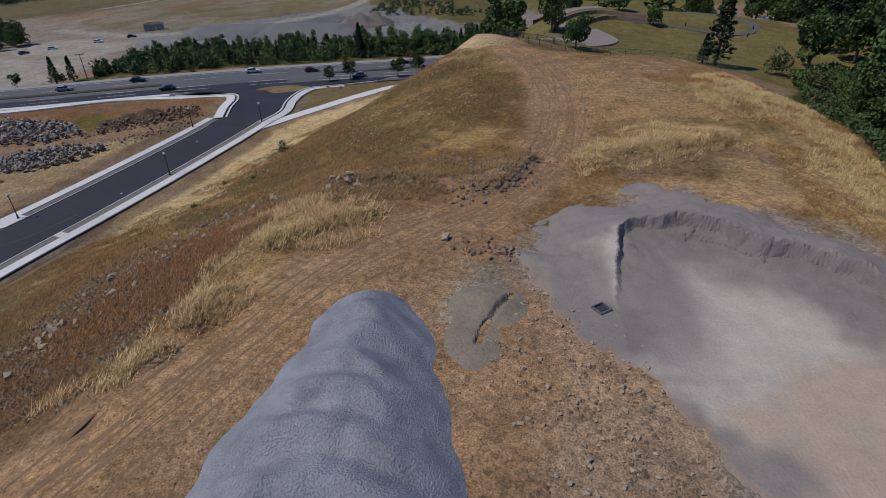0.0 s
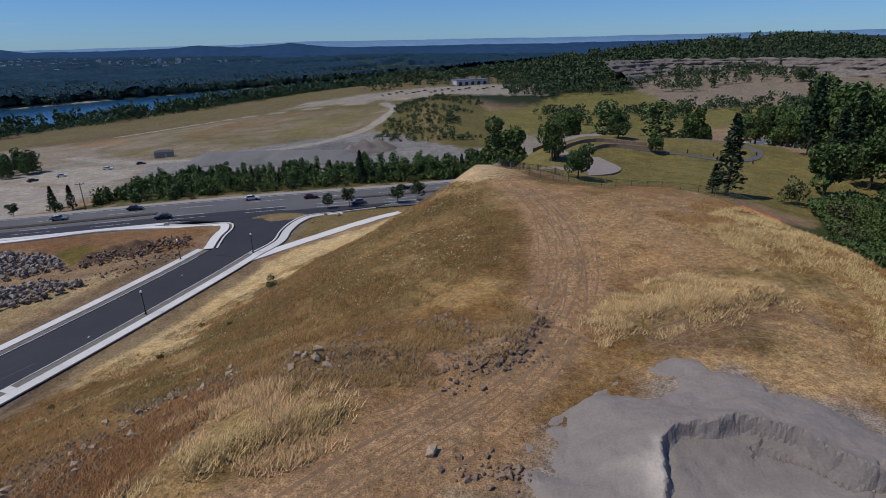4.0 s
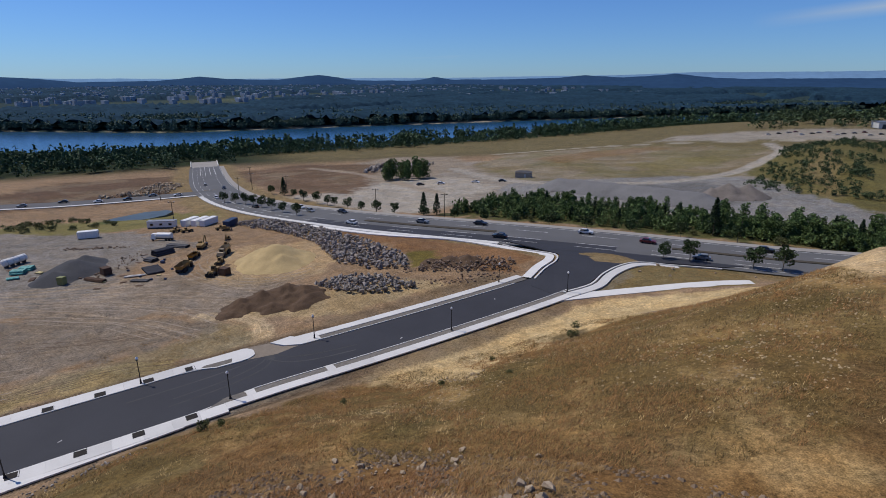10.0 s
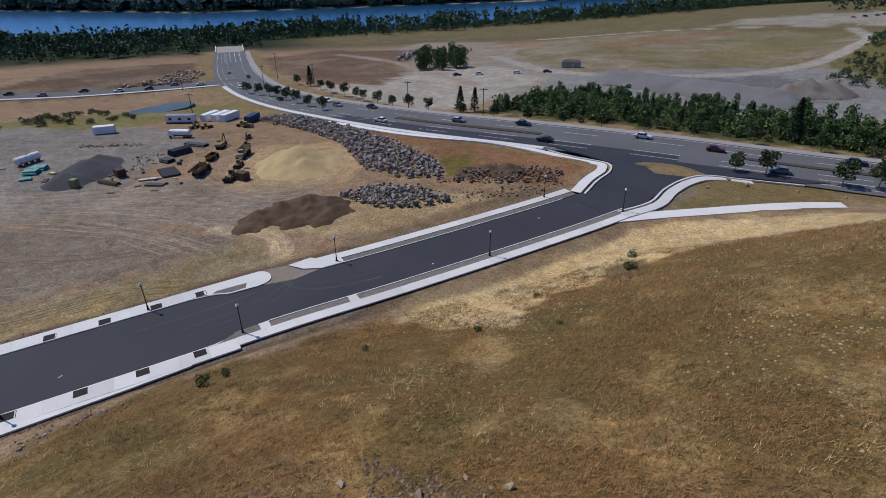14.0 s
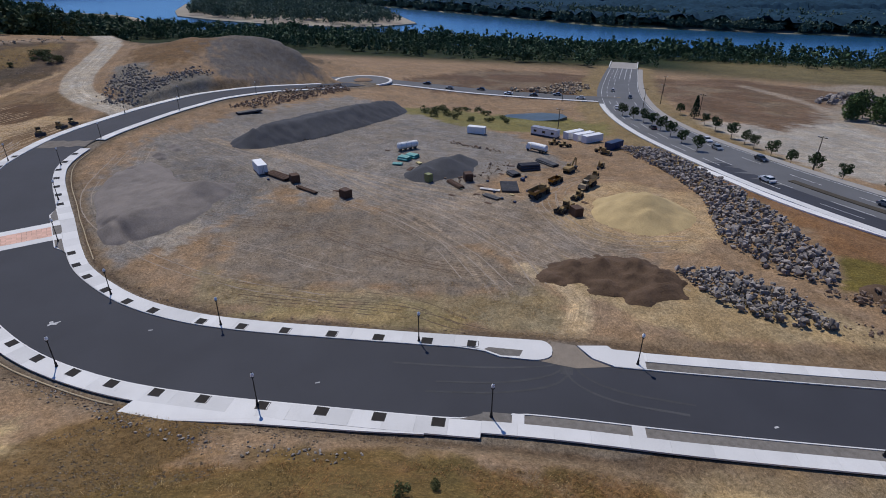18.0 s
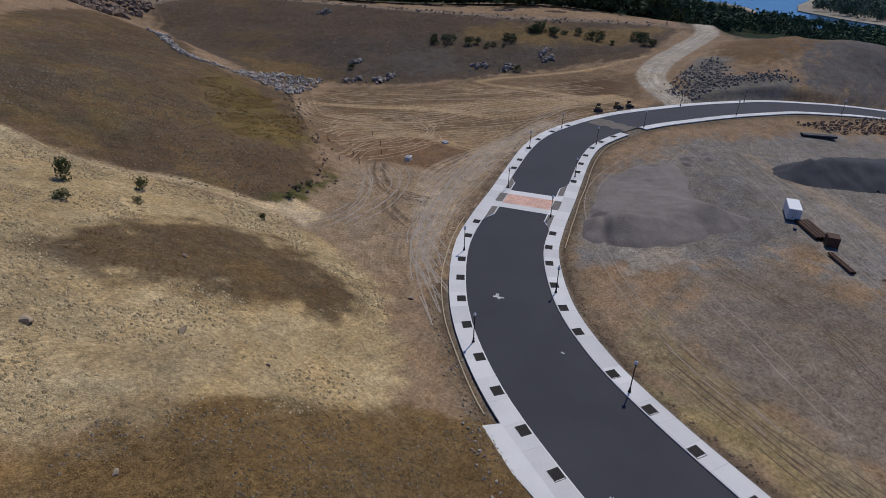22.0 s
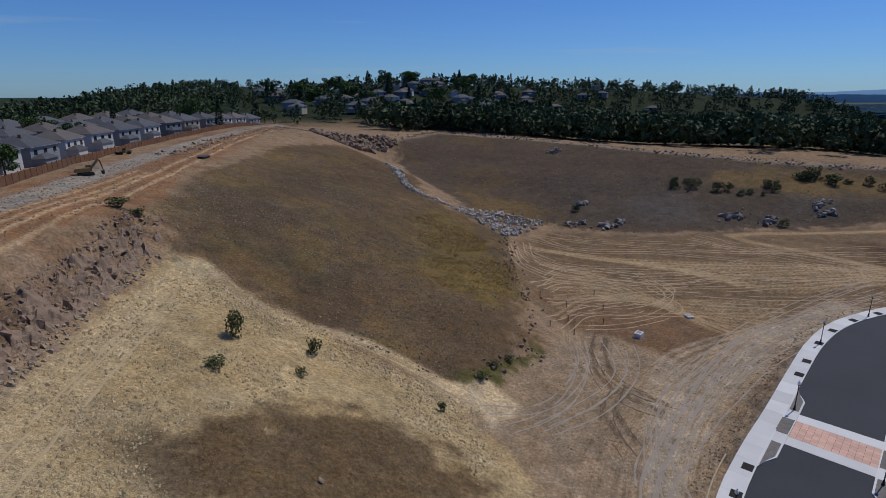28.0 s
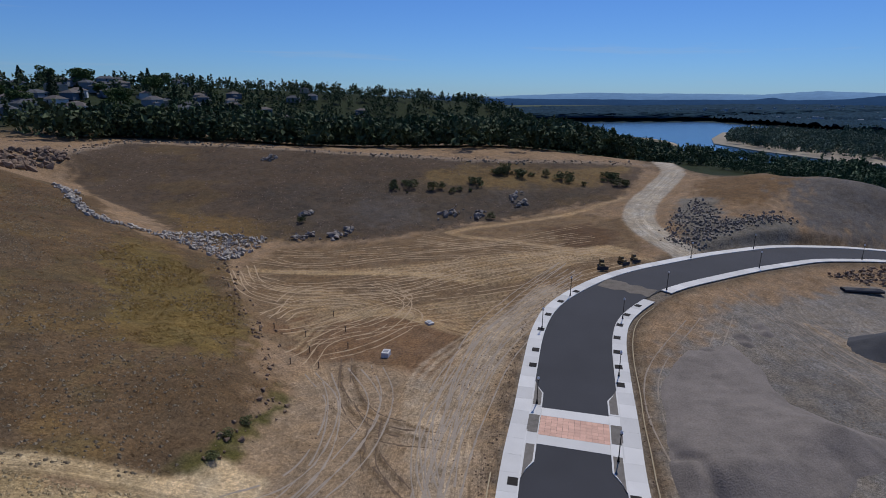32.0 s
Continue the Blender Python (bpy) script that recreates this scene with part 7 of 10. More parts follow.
def spoil_field():
    """A broad hummocky heap of damp grit, rippled by the blade, slumped along one crack."""
    gx, gy = np.meshgrid(np.arange(-184, -118, 0.42), np.arange(-14, 31, 0.42))
    outline = [(-140, -5), (-154, -7.5), (-170, -8), (-177, -1), (-172, 5), (-162, 11), (-159, 17), (-159, 23), (-152, 25), (-146, 19), (-136, 17), (-127.5, 10), (-124, 2), (-131, -4)]
    d, _, _ = near_line(gx, gy, np.array(outline + outline[:1], float))
    m = step(-2.0, 7.0, np.where(inside(gx, gy, outline), d, -d) + 3 * (fbm(gx, gy, 9, 33, 2) - 0.5))
    m = m * step(11.0, 15.5, near_line(gx, gy, STREET)[0])
    crest = 0.9 + 2.2 * np.exp(-(np.hypot((gx + 133) / 7, (gy - 8) / 6)) ** 2) + 2.4 * np.exp(-(np.hypot((gx + 152) / 7, (gy - 17) / 6)) ** 2) + 1.2 * np.exp(-(np.hypot((gx + 140) / 9, (gy - 8) / 8)) ** 2)
    wob = (fbm(gx, gy, 4, 34, 3) - 0.5) * 2
    h = crest * m + m * (0.5 * (fbm(gx, gy, 9, 35, 3) - 0.4) + 0.06 * np.sin(2.3 * (0.7 * gx + 0.7 * gy) + 2.5 * wob) * step(0.4, 0.6, fbm(gx, gy, 12, 37, 2)))
    d, _, _ = near_line(gx + wob * 0.5, gy + wob * 0.5, np.array([(-136.4, -1.2), (-134.8, 0.1), (-133.8, 3.2), (-131.4, 4.8), (-127.8, 7.3), (-126.2, 9.4)]))
    h = h - 0.65 * np.exp(-(d / 0.75) ** 2)
    h = np.maximum(h, 0.08 * m)
    keep = m > 0.02
    z = ground_z(gx, gy) + h * step(0.0, 0.3, m) - 0.4 * (1 - step(0.02, 0.25, m)) + (fbm(gx, gy, 1.2, 36, 2) - 0.5) * 0.18
    idx = -np.ones(gx.shape, int)
    idx[keep] = np.arange(keep.sum())
    q = np.stack([idx[:-1, :-1], idx[:-1, 1:], idx[1:, 1:], idx[1:, :-1]], 2).reshape(-1, 4)
    ob = mesh_object("grey_mound", np.stack([gx[keep], gy[keep], z[keep]], 1), q[(q >= 0).all(1)], GREY_GRIT, None, True)
    return tagged(ob, "broad hummocky heap of grey grit slumped along a crack", "heap")


spoil_field()
for x, y, h in ((-172, -4, 0.8), (-182, 0, 0.8), (-164, 2, 0.7), (-190, 2, 0.9), (-150, -4, 0.6)):
    heap_thing("spoil_mound", "small heap of grey spoil on the yard", GREY_GRIT, [(x, y, h), (x + 2.5, y + 1.5, h * 0.8)], 0.5, 0.4, None, 0.5, 0.6)
heap_thing("chip_mound", "smooth dark heap of fine stone chips beside tanks", BLACK_GRIT, [(-158, 70, 2.6), (-162, 76, 3.6), (-167, 81, 2.6)], 0.46, 0.25, 3.0, 0.6, 0.6)
heap_thing("gravel_bank", "long grey gravel bank beyond the roadside trees", material("site_gravel", (0.15, 0.147, 0.144), 0.95, scale=0.1, fine=2, vary=0.25, bump=0.6), [(x, 264 - (x + 70) * 0.12, 5.4) for x in range(-112, -44, 2)], 0.5, 0.5, 4.4, 1.2, 1.5)
heap_thing("gravel_cone", "grey gravel cone at the end of a bank", GREY_GRIT, [(-40, 283, 6), (-33, 287, 5.5), (-46, 279, 4)], 0.6, 0.6, None, 1.0, 1.5)

pond = plate("pond", [(-236, 112.6), (-240, 118), (-241, 124), (-238, 132), (-238.5, 140), (-243, 146), (-248, 146), (-252, 138), (-251, 122), (-245, 114)], gz(-243, 128) + 0.25, material("pond_water", (0.085, 0.1, 0.085), 0.35, scale=0.1, fine=1, vary=0.3, bump=0.05, spec=0.25), None, 1.5)
tagged(pond, "shallow grey-blue pond in a weedy hollow", "pond", kind="structure")

# ---- machines and stores in the yard ----
YELLOW = material("dusty_yellow_paint", (0.25, 0.165, 0.06), 0.6, scale=1.2, fine=8, vary=0.35, bump=0.1)
TAN_PAINT = material("tan_paint", (0.36, 0.29, 0.18), 0.6, scale=1.2, fine=8, vary=0.3, bump=0.1)
RUBBER = material("tyre_rubber", (0.022, 0.021, 0.02), 0.9, scale=3, fine=20, vary=0.3)
WHITE_PAINT = material("white_paint", (0.72, 0.72, 0.7), 0.5, scale=0.6, fine=5, vary=0.08, bump=0.03)
DARK_PAINT = material("dark_paint", (0.045, 0.047, 0.055), 0.55, scale=1, fine=8, vary=0.25, bump=0.05)
BLUE_PAINT = material("navy_paint", (0.025, 0.045, 0.095), 0.55, scale=1, fine=8, vary=0.25, bump=0.05)
TEAL = material("teal_pipe", (0.09, 0.36, 0.33), 0.5, scale=1, fine=8, vary=0.2, bump=0)
WOOD = material("weathered_wood", (0.22, 0.15, 0.09), 0.9, scale=2, fine=14, vary=0.35)
RUST_STEEL = material("rusty_steel", (0.1, 0.06, 0.04), 0.8, 0.3, scale=1.5, fine=12, vary=0.4)
STEEL = material("dull_steel", (0.3, 0.3, 0.31), 0.45, 0.7, scale=1.5, fine=12, vary=0.2)
GLASS = material("dark_glass", (0.015, 0.018, 0.02), 0.08, scale=1, fine=5, vary=0.05, bump=0, spec=0.6)
LUMBER = material("pale_lumber", (0.5, 0.42, 0.2), 0.85, scale=2, fine=12, vary=0.25)


# the plant in this yard is of the small site kind
SMALL = {"dump_truck": 0.72, "excavator": 0.74, "wheel_loader": 0.74, "bulldozer": 0.8, "office_trailer": 0.8, "storage_tank": 0.66, "tank_truck": 0.8, "material_pallet": 0.6}


def put(ob, x, y, deg, sink=0.0, z=None):
    k = SMALL.get(ob.name.split(".")[0], 1.0)
    ob.matrix_world = turned(x, y, (gz(x, y) if z is None else z) - sink, deg) @ Matrix.Scale(k, 4)
    return ob


def again(ob, x, y, deg, sink=0.0):
    return copy_thing(ob, turned(x, y, gz(x, y) - sink, deg) @ Matrix.Scale(SMALL.get(ob.name.split(".")[0], 1.0), 4))


def wheel(parent, x, y, r, w):
    t = part("wheel", lathe(B(), [(r * 0.5, -w / 2), (r * 0.93, -w / 2), (r, -w * 0.3), (r, w * 0.3), (r * 0.93, w / 2), (r * 0.5, w / 2)], 16), RUBBER, parent)
    t.matrix_basis = pose(x, y, r, 90, 0, 0)
    part("rim", lathe(B(), [(r * 0.5, -w * 0.4), (r * 0.2, -w * 0.42), (r * 0.2, w * 0.42), (r * 0.5, w * 0.4)], 12), YELLOW if r > 0.5 else STEEL, t)
    return t


def hull(bm, lower, upper, z0, z1, open_top=False):
    """A tapered tub between a lower and an upper rectangle (x0, x1, y0, y1)."""
    a = [bm.verts.new((x, y, z0)) for x, y in ((lower[0], lower[2]), (lower[1], lower[2]), (lower[1], lower[3]), (lower[0], lower[3]))]
    b = [bm.verts.new((x, y, z1)) for x, y in ((upper[0], upper[2]), (upper[1], upper[2]), (upper[1], upper[3]), (upper[0], upper[3]))]
    bm.faces.new(a[::-1])
    for k in range(4):
        bm.faces.new((a[k], a[(k + 1) % 4], b[(k + 1) % 4], b[k]))
    if not open_top:
        bm.faces.new(b)
    return bm


def dump_truck(paint, label):
    t = tagged(new("dump_truck"), label, "dump truck", "parked earthmovers")
    part("chassis", box(B(), (9.2, 1.3, 0.6), (0, 0, 0.9), bevel=0.06), DARK_PAINT, t)
    bm = hull(B(), (-4.3, 0.9, -1.1, 1.1), (-5.2, 1.5, -1.55, 1.55), 1.5, 3.0, True)
    bmesh.ops.solidify(bm, geom=bm.faces[:], thickness=0.09)
    bed = part("bed", bm, paint, t)
    part("bed_load", box(B(), (4.6, 2.1, 0.18), (-1.6, 0, 1.6)), BROWN_SOIL, bed)
    part("bonnet", hull(B(), (2.9, 5.0, -1.25, 1.25), (2.9, 4.6, -1.1, 1.1), 1.1, 2.3), paint, t)
    cab = part("cab", hull(B(), (1.5, 3.1, -0.95, 0.95), (1.6, 2.9, -0.8, 0.8), 1.4, 3.35), paint, t)
    part("windscreen", box(B(), (0.06, 1.45, 0.8), (3.05, 0, 2.3)), GLASS, cab)
    for s in (-1, 1):
        part("side_window", box(B(), (1.0, 0.06, 0.7), (2.25, s * 0.9, 2.4)), GLASS, cab)
        for x in (3.5, -1.6, -3.3):
            wheel(t, x, s * 1.25, 0.9, 0.75)
    part("exhaust", tube(B(), (1.4, 0.8, 2.0), (1.4, 0.8, 3.9), 0.09), DARK_PAINT, t)
    return t


def excavator(paint, label, reach=1.0):
    t = tagged(new("excavator"), label, "excavator", "parked earthmovers")
    for s in (-1, 1):
        bm = B()
        box(bm, (4.2, 0.6, 0.85), (0, s * 1.15, 0), bevel=0.2)
        tr = part("track", bm, RUBBER, t)
        for k in range(5):
            part("roller", tube(B(), (-1.5 + k * 0.75, s * 1.48, 0.35), (-1.5 + k * 0.75, s * 0.82, 0.35), 0.2, seg=8), DARK_PAINT, tr)
    part("undercarriage", box(B(), (2.2, 1.8, 0.5), (0, 0, 0.5)), DARK_PAINT, t)
    part("house", hull(B(), (-2.4, 1.2, -1.35, 1.35), (-2.3, 1.1, -1.25, 1.25), 1.05, 2.2), paint, t)
    cab = part("cab", hull(B(), (0.1, 1.7, 0.35, 1.35), (0.2, 1.5, 0.4, 1.3), 1.1, 2.9), paint, t)
    part("window", box(B(), (1.2, 0.06, 0.8), (0.85, 1.36, 1.85)), GLASS, cab)
    part("windscreen", box(B(), (0.06, 0.8, 1.0), (1.66, 0.85, 1.7)), GLASS, cab)
    part("counterweight", box(B(), (0.7, 2.6, 1.0), (-2.5, 0, 1.1), bevel=0.15), paint, t)
    bm = tube(B(), (1.0, -0.2, 1.7), (3.4, -0.2, 4.6), 0.3, 0.28, 6)
    tube(bm, (3.4, -0.2, 4.6), (5.2 * reach, -0.2, 4.1), 0.28, 0.22, 6)
    boom = part("boom", bm, paint, t)
    stick = part("stick", tube(B(), (5.2 * reach, -0.2, 4.1), (5.9 * reach, -0.2, 1.3), 0.24, 0.16, 6), paint, t)
    part("ram", tube(B(), (1.6, -0.2, 1.9), (3.6, -0.2, 4.1), 0.09, seg=6), STEEL, boom)
    bm = hull(B(), (5.3 * reach, 6.1 * reach, -0.7, 0.3), (5.0 * reach, 6.3 * reach, -0.8, 0.4), 0.15, 1.2)
    part("bucket", bm, DARK_PAINT, stick)
    return t


def wheel_loader(paint, label, blade=False):
    t = tagged(new("wheel_loader"), label, "loader", "parked earthmovers")
    part("rear_body", hull(B(), (-3.4, -0.2, -1.1, 1.1), (-3.2, -0.3, -1.0, 1.0), 0.8, 2.1), paint, t)
    part("front_frame", box(B(), (2.2, 1.2, 0.9), (1.2, 0, 0.7), bevel=0.08), paint, t)
    cab = part("cab", hull(B(), (-0.9, 0.6, -0.75, 0.75), (-0.8, 0.5, -0.7, 0.7), 1.6, 3.3), paint, t)
    for s in (-1, 1):
        part("side_window", box(B(), (1.0, 0.06, 0.9), (-0.15, s * 0.76, 2.2)), GLASS, cab)
        part("lift_arm", tube(B(), (1.4, s * 0.55, 1.8), (3.1, s * 0.55, 0.7), 0.16, seg=6), paint, t)
        for x in (-2.0, 1.6):
            wheel(t, x, s * 1.15, 0.8, 0.6)
    part("windscreen", box(B(), (0.06, 1.2, 0.9), (0.6, 0, 2.2)), GLASS, cab)
    bm = hull(B(), (2.7, 3.6, -1.4, 1.4), (2.9, 4.1, -1.45, 1.45), 0.15, 1.3, True)
    bmesh.ops.solidify(bm, geom=bm.faces[:], thickness=0.07)
    part("bucket", bm, DARK_PAINT, t)
    return t


def bulldozer(paint, label):
    t = tagged(new("bulldozer"), label, "bulldozer", "parked earthmovers")
    for s in (-1, 1):
        part("track", box(B(), (3.6, 0.55, 1.0), (0, s * 0.95, 0), bevel=0.25), RUBBER, t)
    part("engine_hood", hull(B(), (0.2, 2.2, -0.7, 0.7), (0.2, 2.1, -0.6, 0.6), 0.9, 2.0), paint, t)
    cab = part("cab", hull(B(), (-1.5, 0.2, -0.8, 0.8), (-1.4, 0.1, -0.75, 0.75), 1.0, 3.0), paint, t)
    part("window", box(B(), (0.06, 1.3, 0.8), (0.2, 0, 2.0)), GLASS, cab)
    bm = B()
    for k in range(5):
        box(bm, (0.1, 3.6, 0.27), (2.85 - 0.12 * math.sin(k / 4 * math.pi), 0, 0.1 + k * 0.25))
    part("blade", bm, DARK_PAINT, t)
    for s in (-1, 1):
        part("push_arm", tube(B(), (-0.5, s * 1.3, 0.5), (2.8, s * 1.3, 0.4), 0.12, seg=6), paint, t)
    part("ripper", tube(B(), (-2.3, 0, 1.2), (-2.4, 0, 0.1), 0.12, 0.06, 6), DARK_PAINT, t)
    return t


truck = put(dump_truck(YELLOW, "dusty yellow articulated dump truck parked in the yard"), -137.5, 93.6, 129)
again(truck, -145.2, 100.8, 126)
tan_truck = put(dump_truck(TAN_PAINT, "tan dump truck with a pale cab parked in line"), -139.8, 106.8, 312)
digger = put(excavator(YELLOW, "dusty yellow excavator with raised boom in the yard", 0.8), -153.1, 107.8, 130)
again(digger, -222, 47, 200)
again(digger, -155.5, 118, 320)
ldr = put(wheel_loader(YELLOW, "dusty yellow wheel loader with its bucket down"), -126.7, 95.6, 303)
again(ldr, -133.5, 101.5, 309)
again(ldr, -147.2, 112.2, 320)
again(ldr, -184, 116, 100)
again(ldr, -180.5, 118, 80)
again(ldr, -172, 126, 60)
dz = put(bulldozer(YELLOW, "dusty yellow bulldozer parked on bare dirt"), -205, -38, 30)
again(dz, -212, -35, 60)
again(dz, -216, -33, 40)
again(dz, -169, 126, 45)
rim_dz = put(excavator(YELLOW, "yellow excavator working on the rim road", 0.75), -37.6, -116, 190)
again(ldr, -42, -152, 20)


def container(size, mat, label, name="storage_container", doors=True):
    t = tagged(new(name), label, "container")
    part("shell", box(B(), size, (0, 0, 0.25), bevel=0.05), mat, t)
    n = int(size[0] / 0.9)
    for s in (-1, 1):
        for k in range(n):
            part("rib", box(B(), (0.12, 0.06, size[2] - 0.4), (-size[0] / 2 + 0.5 + k * (size[0] - 1) / max(1, n - 1), s * size[1] / 2, 0.45)), mat, t)
    if doors:
        for s in (-1, 1):
            d = part("door", box(B(), (0.07, size[1] / 2 - 0.1, size[2] - 0.3), (size[0] / 2, s * size[1] / 4, 0.4)), mat, t)
            part("bolt", tube(B(), (size[0] / 2 + 0.06, s * 0.2, 0.5), (size[0] / 2 + 0.06, s * 0.2, size[2] - 0.1), 0.04, seg=6), STEEL, d)
    for s in (-1, 1):
        part("skid", box(B(), (size[0] * 0.95, 0.2, 0.27), (0, s * size[1] * 0.35, 0)), DARK_PAINT, t)
    return t


def office_trailer():
    t = tagged(new("office_trailer"), "white site office trailer with a flat roof", "trailer", "site offices")
    part("shell", box(B(), (12, 3.2, 2.7), (0, 0, 0.7), bevel=0.05), WHITE_PAINT, t)
    part("roof", box(B(), (12.2, 3.4, 0.15), (0, 0, 3.4)), STEEL, t)
    for x in (-4, 0, 4):
        w = part("window", box(B(), (1.3, 0.08, 0.9), (x, 1.62, 1.6)), GLASS, t)
        part("frame", box(B(), (1.5, 0.05, 0.08), (x, 1.62, 1.52)), WHITE_PAINT, w)
        part("window", box(B(), (1.3, 0.08, 0.9), (x, -1.62, 1.6)), GLASS, t)
    d = part("door", box(B(), (0.95, 0.08, 2.0), (2.0, 1.63, 0.75)), STEEL, t)
    part("step", box(B(), (1.2, 0.9, 0.5), (2.0, 2.1, 0)), WOOD, d)
    part("skirt", box(B(), (11.9, 3.1, 0.7)), DARK_PAINT, t)
    return t


put(office_trailer(), -195.8, 117.5, 42)
c1 = put(container((7.6, 2.3, 2.3), WHITE_PAINT, "white storage container in a row of containers"), -193, 126.5, 112)
for x, y in ((-190, 128.8), (-186.6, 130.2)):
    again(c1, x, y, 110)
put(container((6.5, 2.4, 2.2), BLUE_PAINT, "navy steel skip standing open on the yard", "waste_skip", False), -176.9, 132.9, 118)
c2 = put(container((6.0, 2.4, 2.3), WHITE_PAINT, "small white job box trailer on bare ground"), -167, 28, 20)
again(c2, -201, 95, 60)
put(container((2.6, 2.2, 1.6), RUST_STEEL, "rusty steel bin standing beside the rim road", "steel_bin", False), -32, -38, 15)


def tank(label, length, r, legs, z=0.8):
    t = tagged(new("storage_tank"), label, "tank")
    bm = tube(B(), (-length / 2, 0, r + z), (length / 2, 0, r + z), r, seg=16)
    for s in (-1, 1):
        tube(bm, (s * length / 2, 0, r + z), (s * (length / 2 + 0.45), 0, r + z), r, r * 0.55, 16)
    part("barrel", bm, WHITE_PAINT, t)
    for k in range(legs):
        x = -length * 0.4 + k * length * 0.8 / max(1, legs - 1)
        part("saddle", box(B(), (0.25, r * 1.7, z + r * 0.35), (x, 0, 0)), DARK_PAINT, t)
        part("band", tube(B(), (x - 0.06, 0, r + z), (x + 0.06, 0, r + z), r + 0.03, seg=16), STEEL, t)
    part("hatch", tube(B(), (0, 0, 2 * r + z - 0.05), (0, 0, 2 * r + z + 0.25), 0.35), STEEL, t)
    return t


put(tank("white cylindrical storage tank lying on saddles", 9.5, 1.5, 4), -183, 69, 112)
tk = tagged(new("tank_truck"), "white tanker truck parked beside pipes", "tank truck")
bm = tube(B(), (-4.4, 0, 2.2), (1.6, 0, 2.2), 1.15, seg=16)
part("barrel", bm, WHITE_PAINT, tk)
part("chassis", box(B(), (8.6, 1.0, 0.35), (-0.6, 0, 0.75)), DARK_PAINT, tk)
cab = part("cab", hull(B(), (2.0, 4.0, -1.15, 1.15), (2.1, 3.5, -1.05, 1.05), 0.7, 2.9), WHITE_PAINT, tk)
part("windscreen", box(B(), (0.06, 1.9, 0.8), (3.72, 0, 1.9)), GLASS, cab)
for s in (-1, 1):
    for x in (3.0, -2.4, -3.6):
        wheel(tk, x, s * 1.05, 0.5, 0.35)
put(tk, -175.2, 106.7, 215)


def pipe_stack(name, label, mat, n, length, r, rows=1):
    t = tagged(new(name), label, "pipes")
    for s in (-1, 1):
        part("bearer", box(B(), (0.15, n * 2 * r, 0.12), (s * length * 0.35, 0, 0)), WOOD, t)
    for j in range(rows):
        for k in range(n - j):
            y = (k - (n - j - 1) / 2) * 2.05 * r
            bm = tube(B(), (-length / 2, y, 0.12 + r + j * 1.75 * r), (length / 2, y, 0.12 + r + j * 1.75 * r), r, seg=10, caps=False)
            bmesh.ops.solidify(bm, geom=bm.faces[:], thickness=r * 0.12)
            part("pipe", bm, mat, t)
    return t


put(pipe_stack("pipe_stack", "row of black plastic pipes laid on bearers", DARK_PAINT, 11, 4.2, 0.3), -144.6, 88.6, 77)
put(pipe_stack("pipe_stack", "bundle of black pipes stacked beside blue drums", DARK_PAINT, 6, 5.5, 0.3, 3), -157.3, 98, 92)
put(pipe_stack("pipe_stack", "scattered black pipes on the gravel", DARK_PAINT, 6, 7, 0.2, 2), -161.8, 105, 21)
put(pipe_stack("pipe_stack", "loose black pipes dropped beside pallets", DARK_PAINT, 5, 4.5, 0.16), -138.8, 82.4, 35)
put(pipe_stack("pipe_stack", "short black pipes in a low stack", DARK_PAINT, 6, 3.2, 0.22, 2), -153.2, 92.4, 15)
put(pipe_stack("pipe_stack", "grey pipes laid out on the gravel", STEEL, 4, 5.0, 0.14), -143.6, 83.4, 60)
put(pipe_stack("pipe_stack", "bundle of teal pipes on timber", TEAL, 5, 3.2, 0.28, 2), -172, 66.5, 50)
put(pipe_stack("pipe_stack", "second bundle of teal pipes beside a tank", TEAL, 5, 3.2, 0.28, 2), -174, 69, 50)
put(pipe_stack("pipe_stack", "short teal pipes lying on the ground", TEAL, 4, 2.6, 0.2), -168, 64, 70)
put(pipe_stack("pipe_stack", "long rusty steel pipes laid side by side", RUST_STEEL, 4, 8, 0.35, 1), -162, 33, 40)
put(pipe_stack("pipe_stack", "two long steel pipes lying on dirt", RUST_STEEL, 2, 7, 0.25), -151, 40, 40)
put(pipe_stack("pipe_stack", "tangle of rusty steel bars", RUST_STEEL, 8, 6, 0.1, 3), -149, 76, 20)
put(pipe_stack("pipe_stack", "row of heavy dark pipes beyond the grit bank", DARK_PAINT, 3, 9.0, 0.4, 1), -232.2, 18.6, 119)
put(pipe_stack("pipe_stack", "three dark pipes lying on the slope", DARK_PAINT, 3, 4, 0.3), -62, -152, 60)


def pallet(label, mat, sx, sy, h, name="material_pallet"):
    t = tagged(new(name), label, "pallet")
    for k in range(3):
        part("bearer", box(B(), (0.1, sy, 0.1), (-sx / 2 + 0.1 + k * (sx - 0.2) / 2, 0, 0)), WOOD, t)
    for k in range(6):
        part("board", box(B(), (sx, sy / 7, 0.03), (0, -sy / 2 + sy / 14 + k * sy / 6 * 0.97, 0.1)), WOOD, t)
    part("load", box(B(), (sx * 0.92, sy * 0.92, h), (0, 0, 0.13), bevel=0.05), mat, t)
    return t


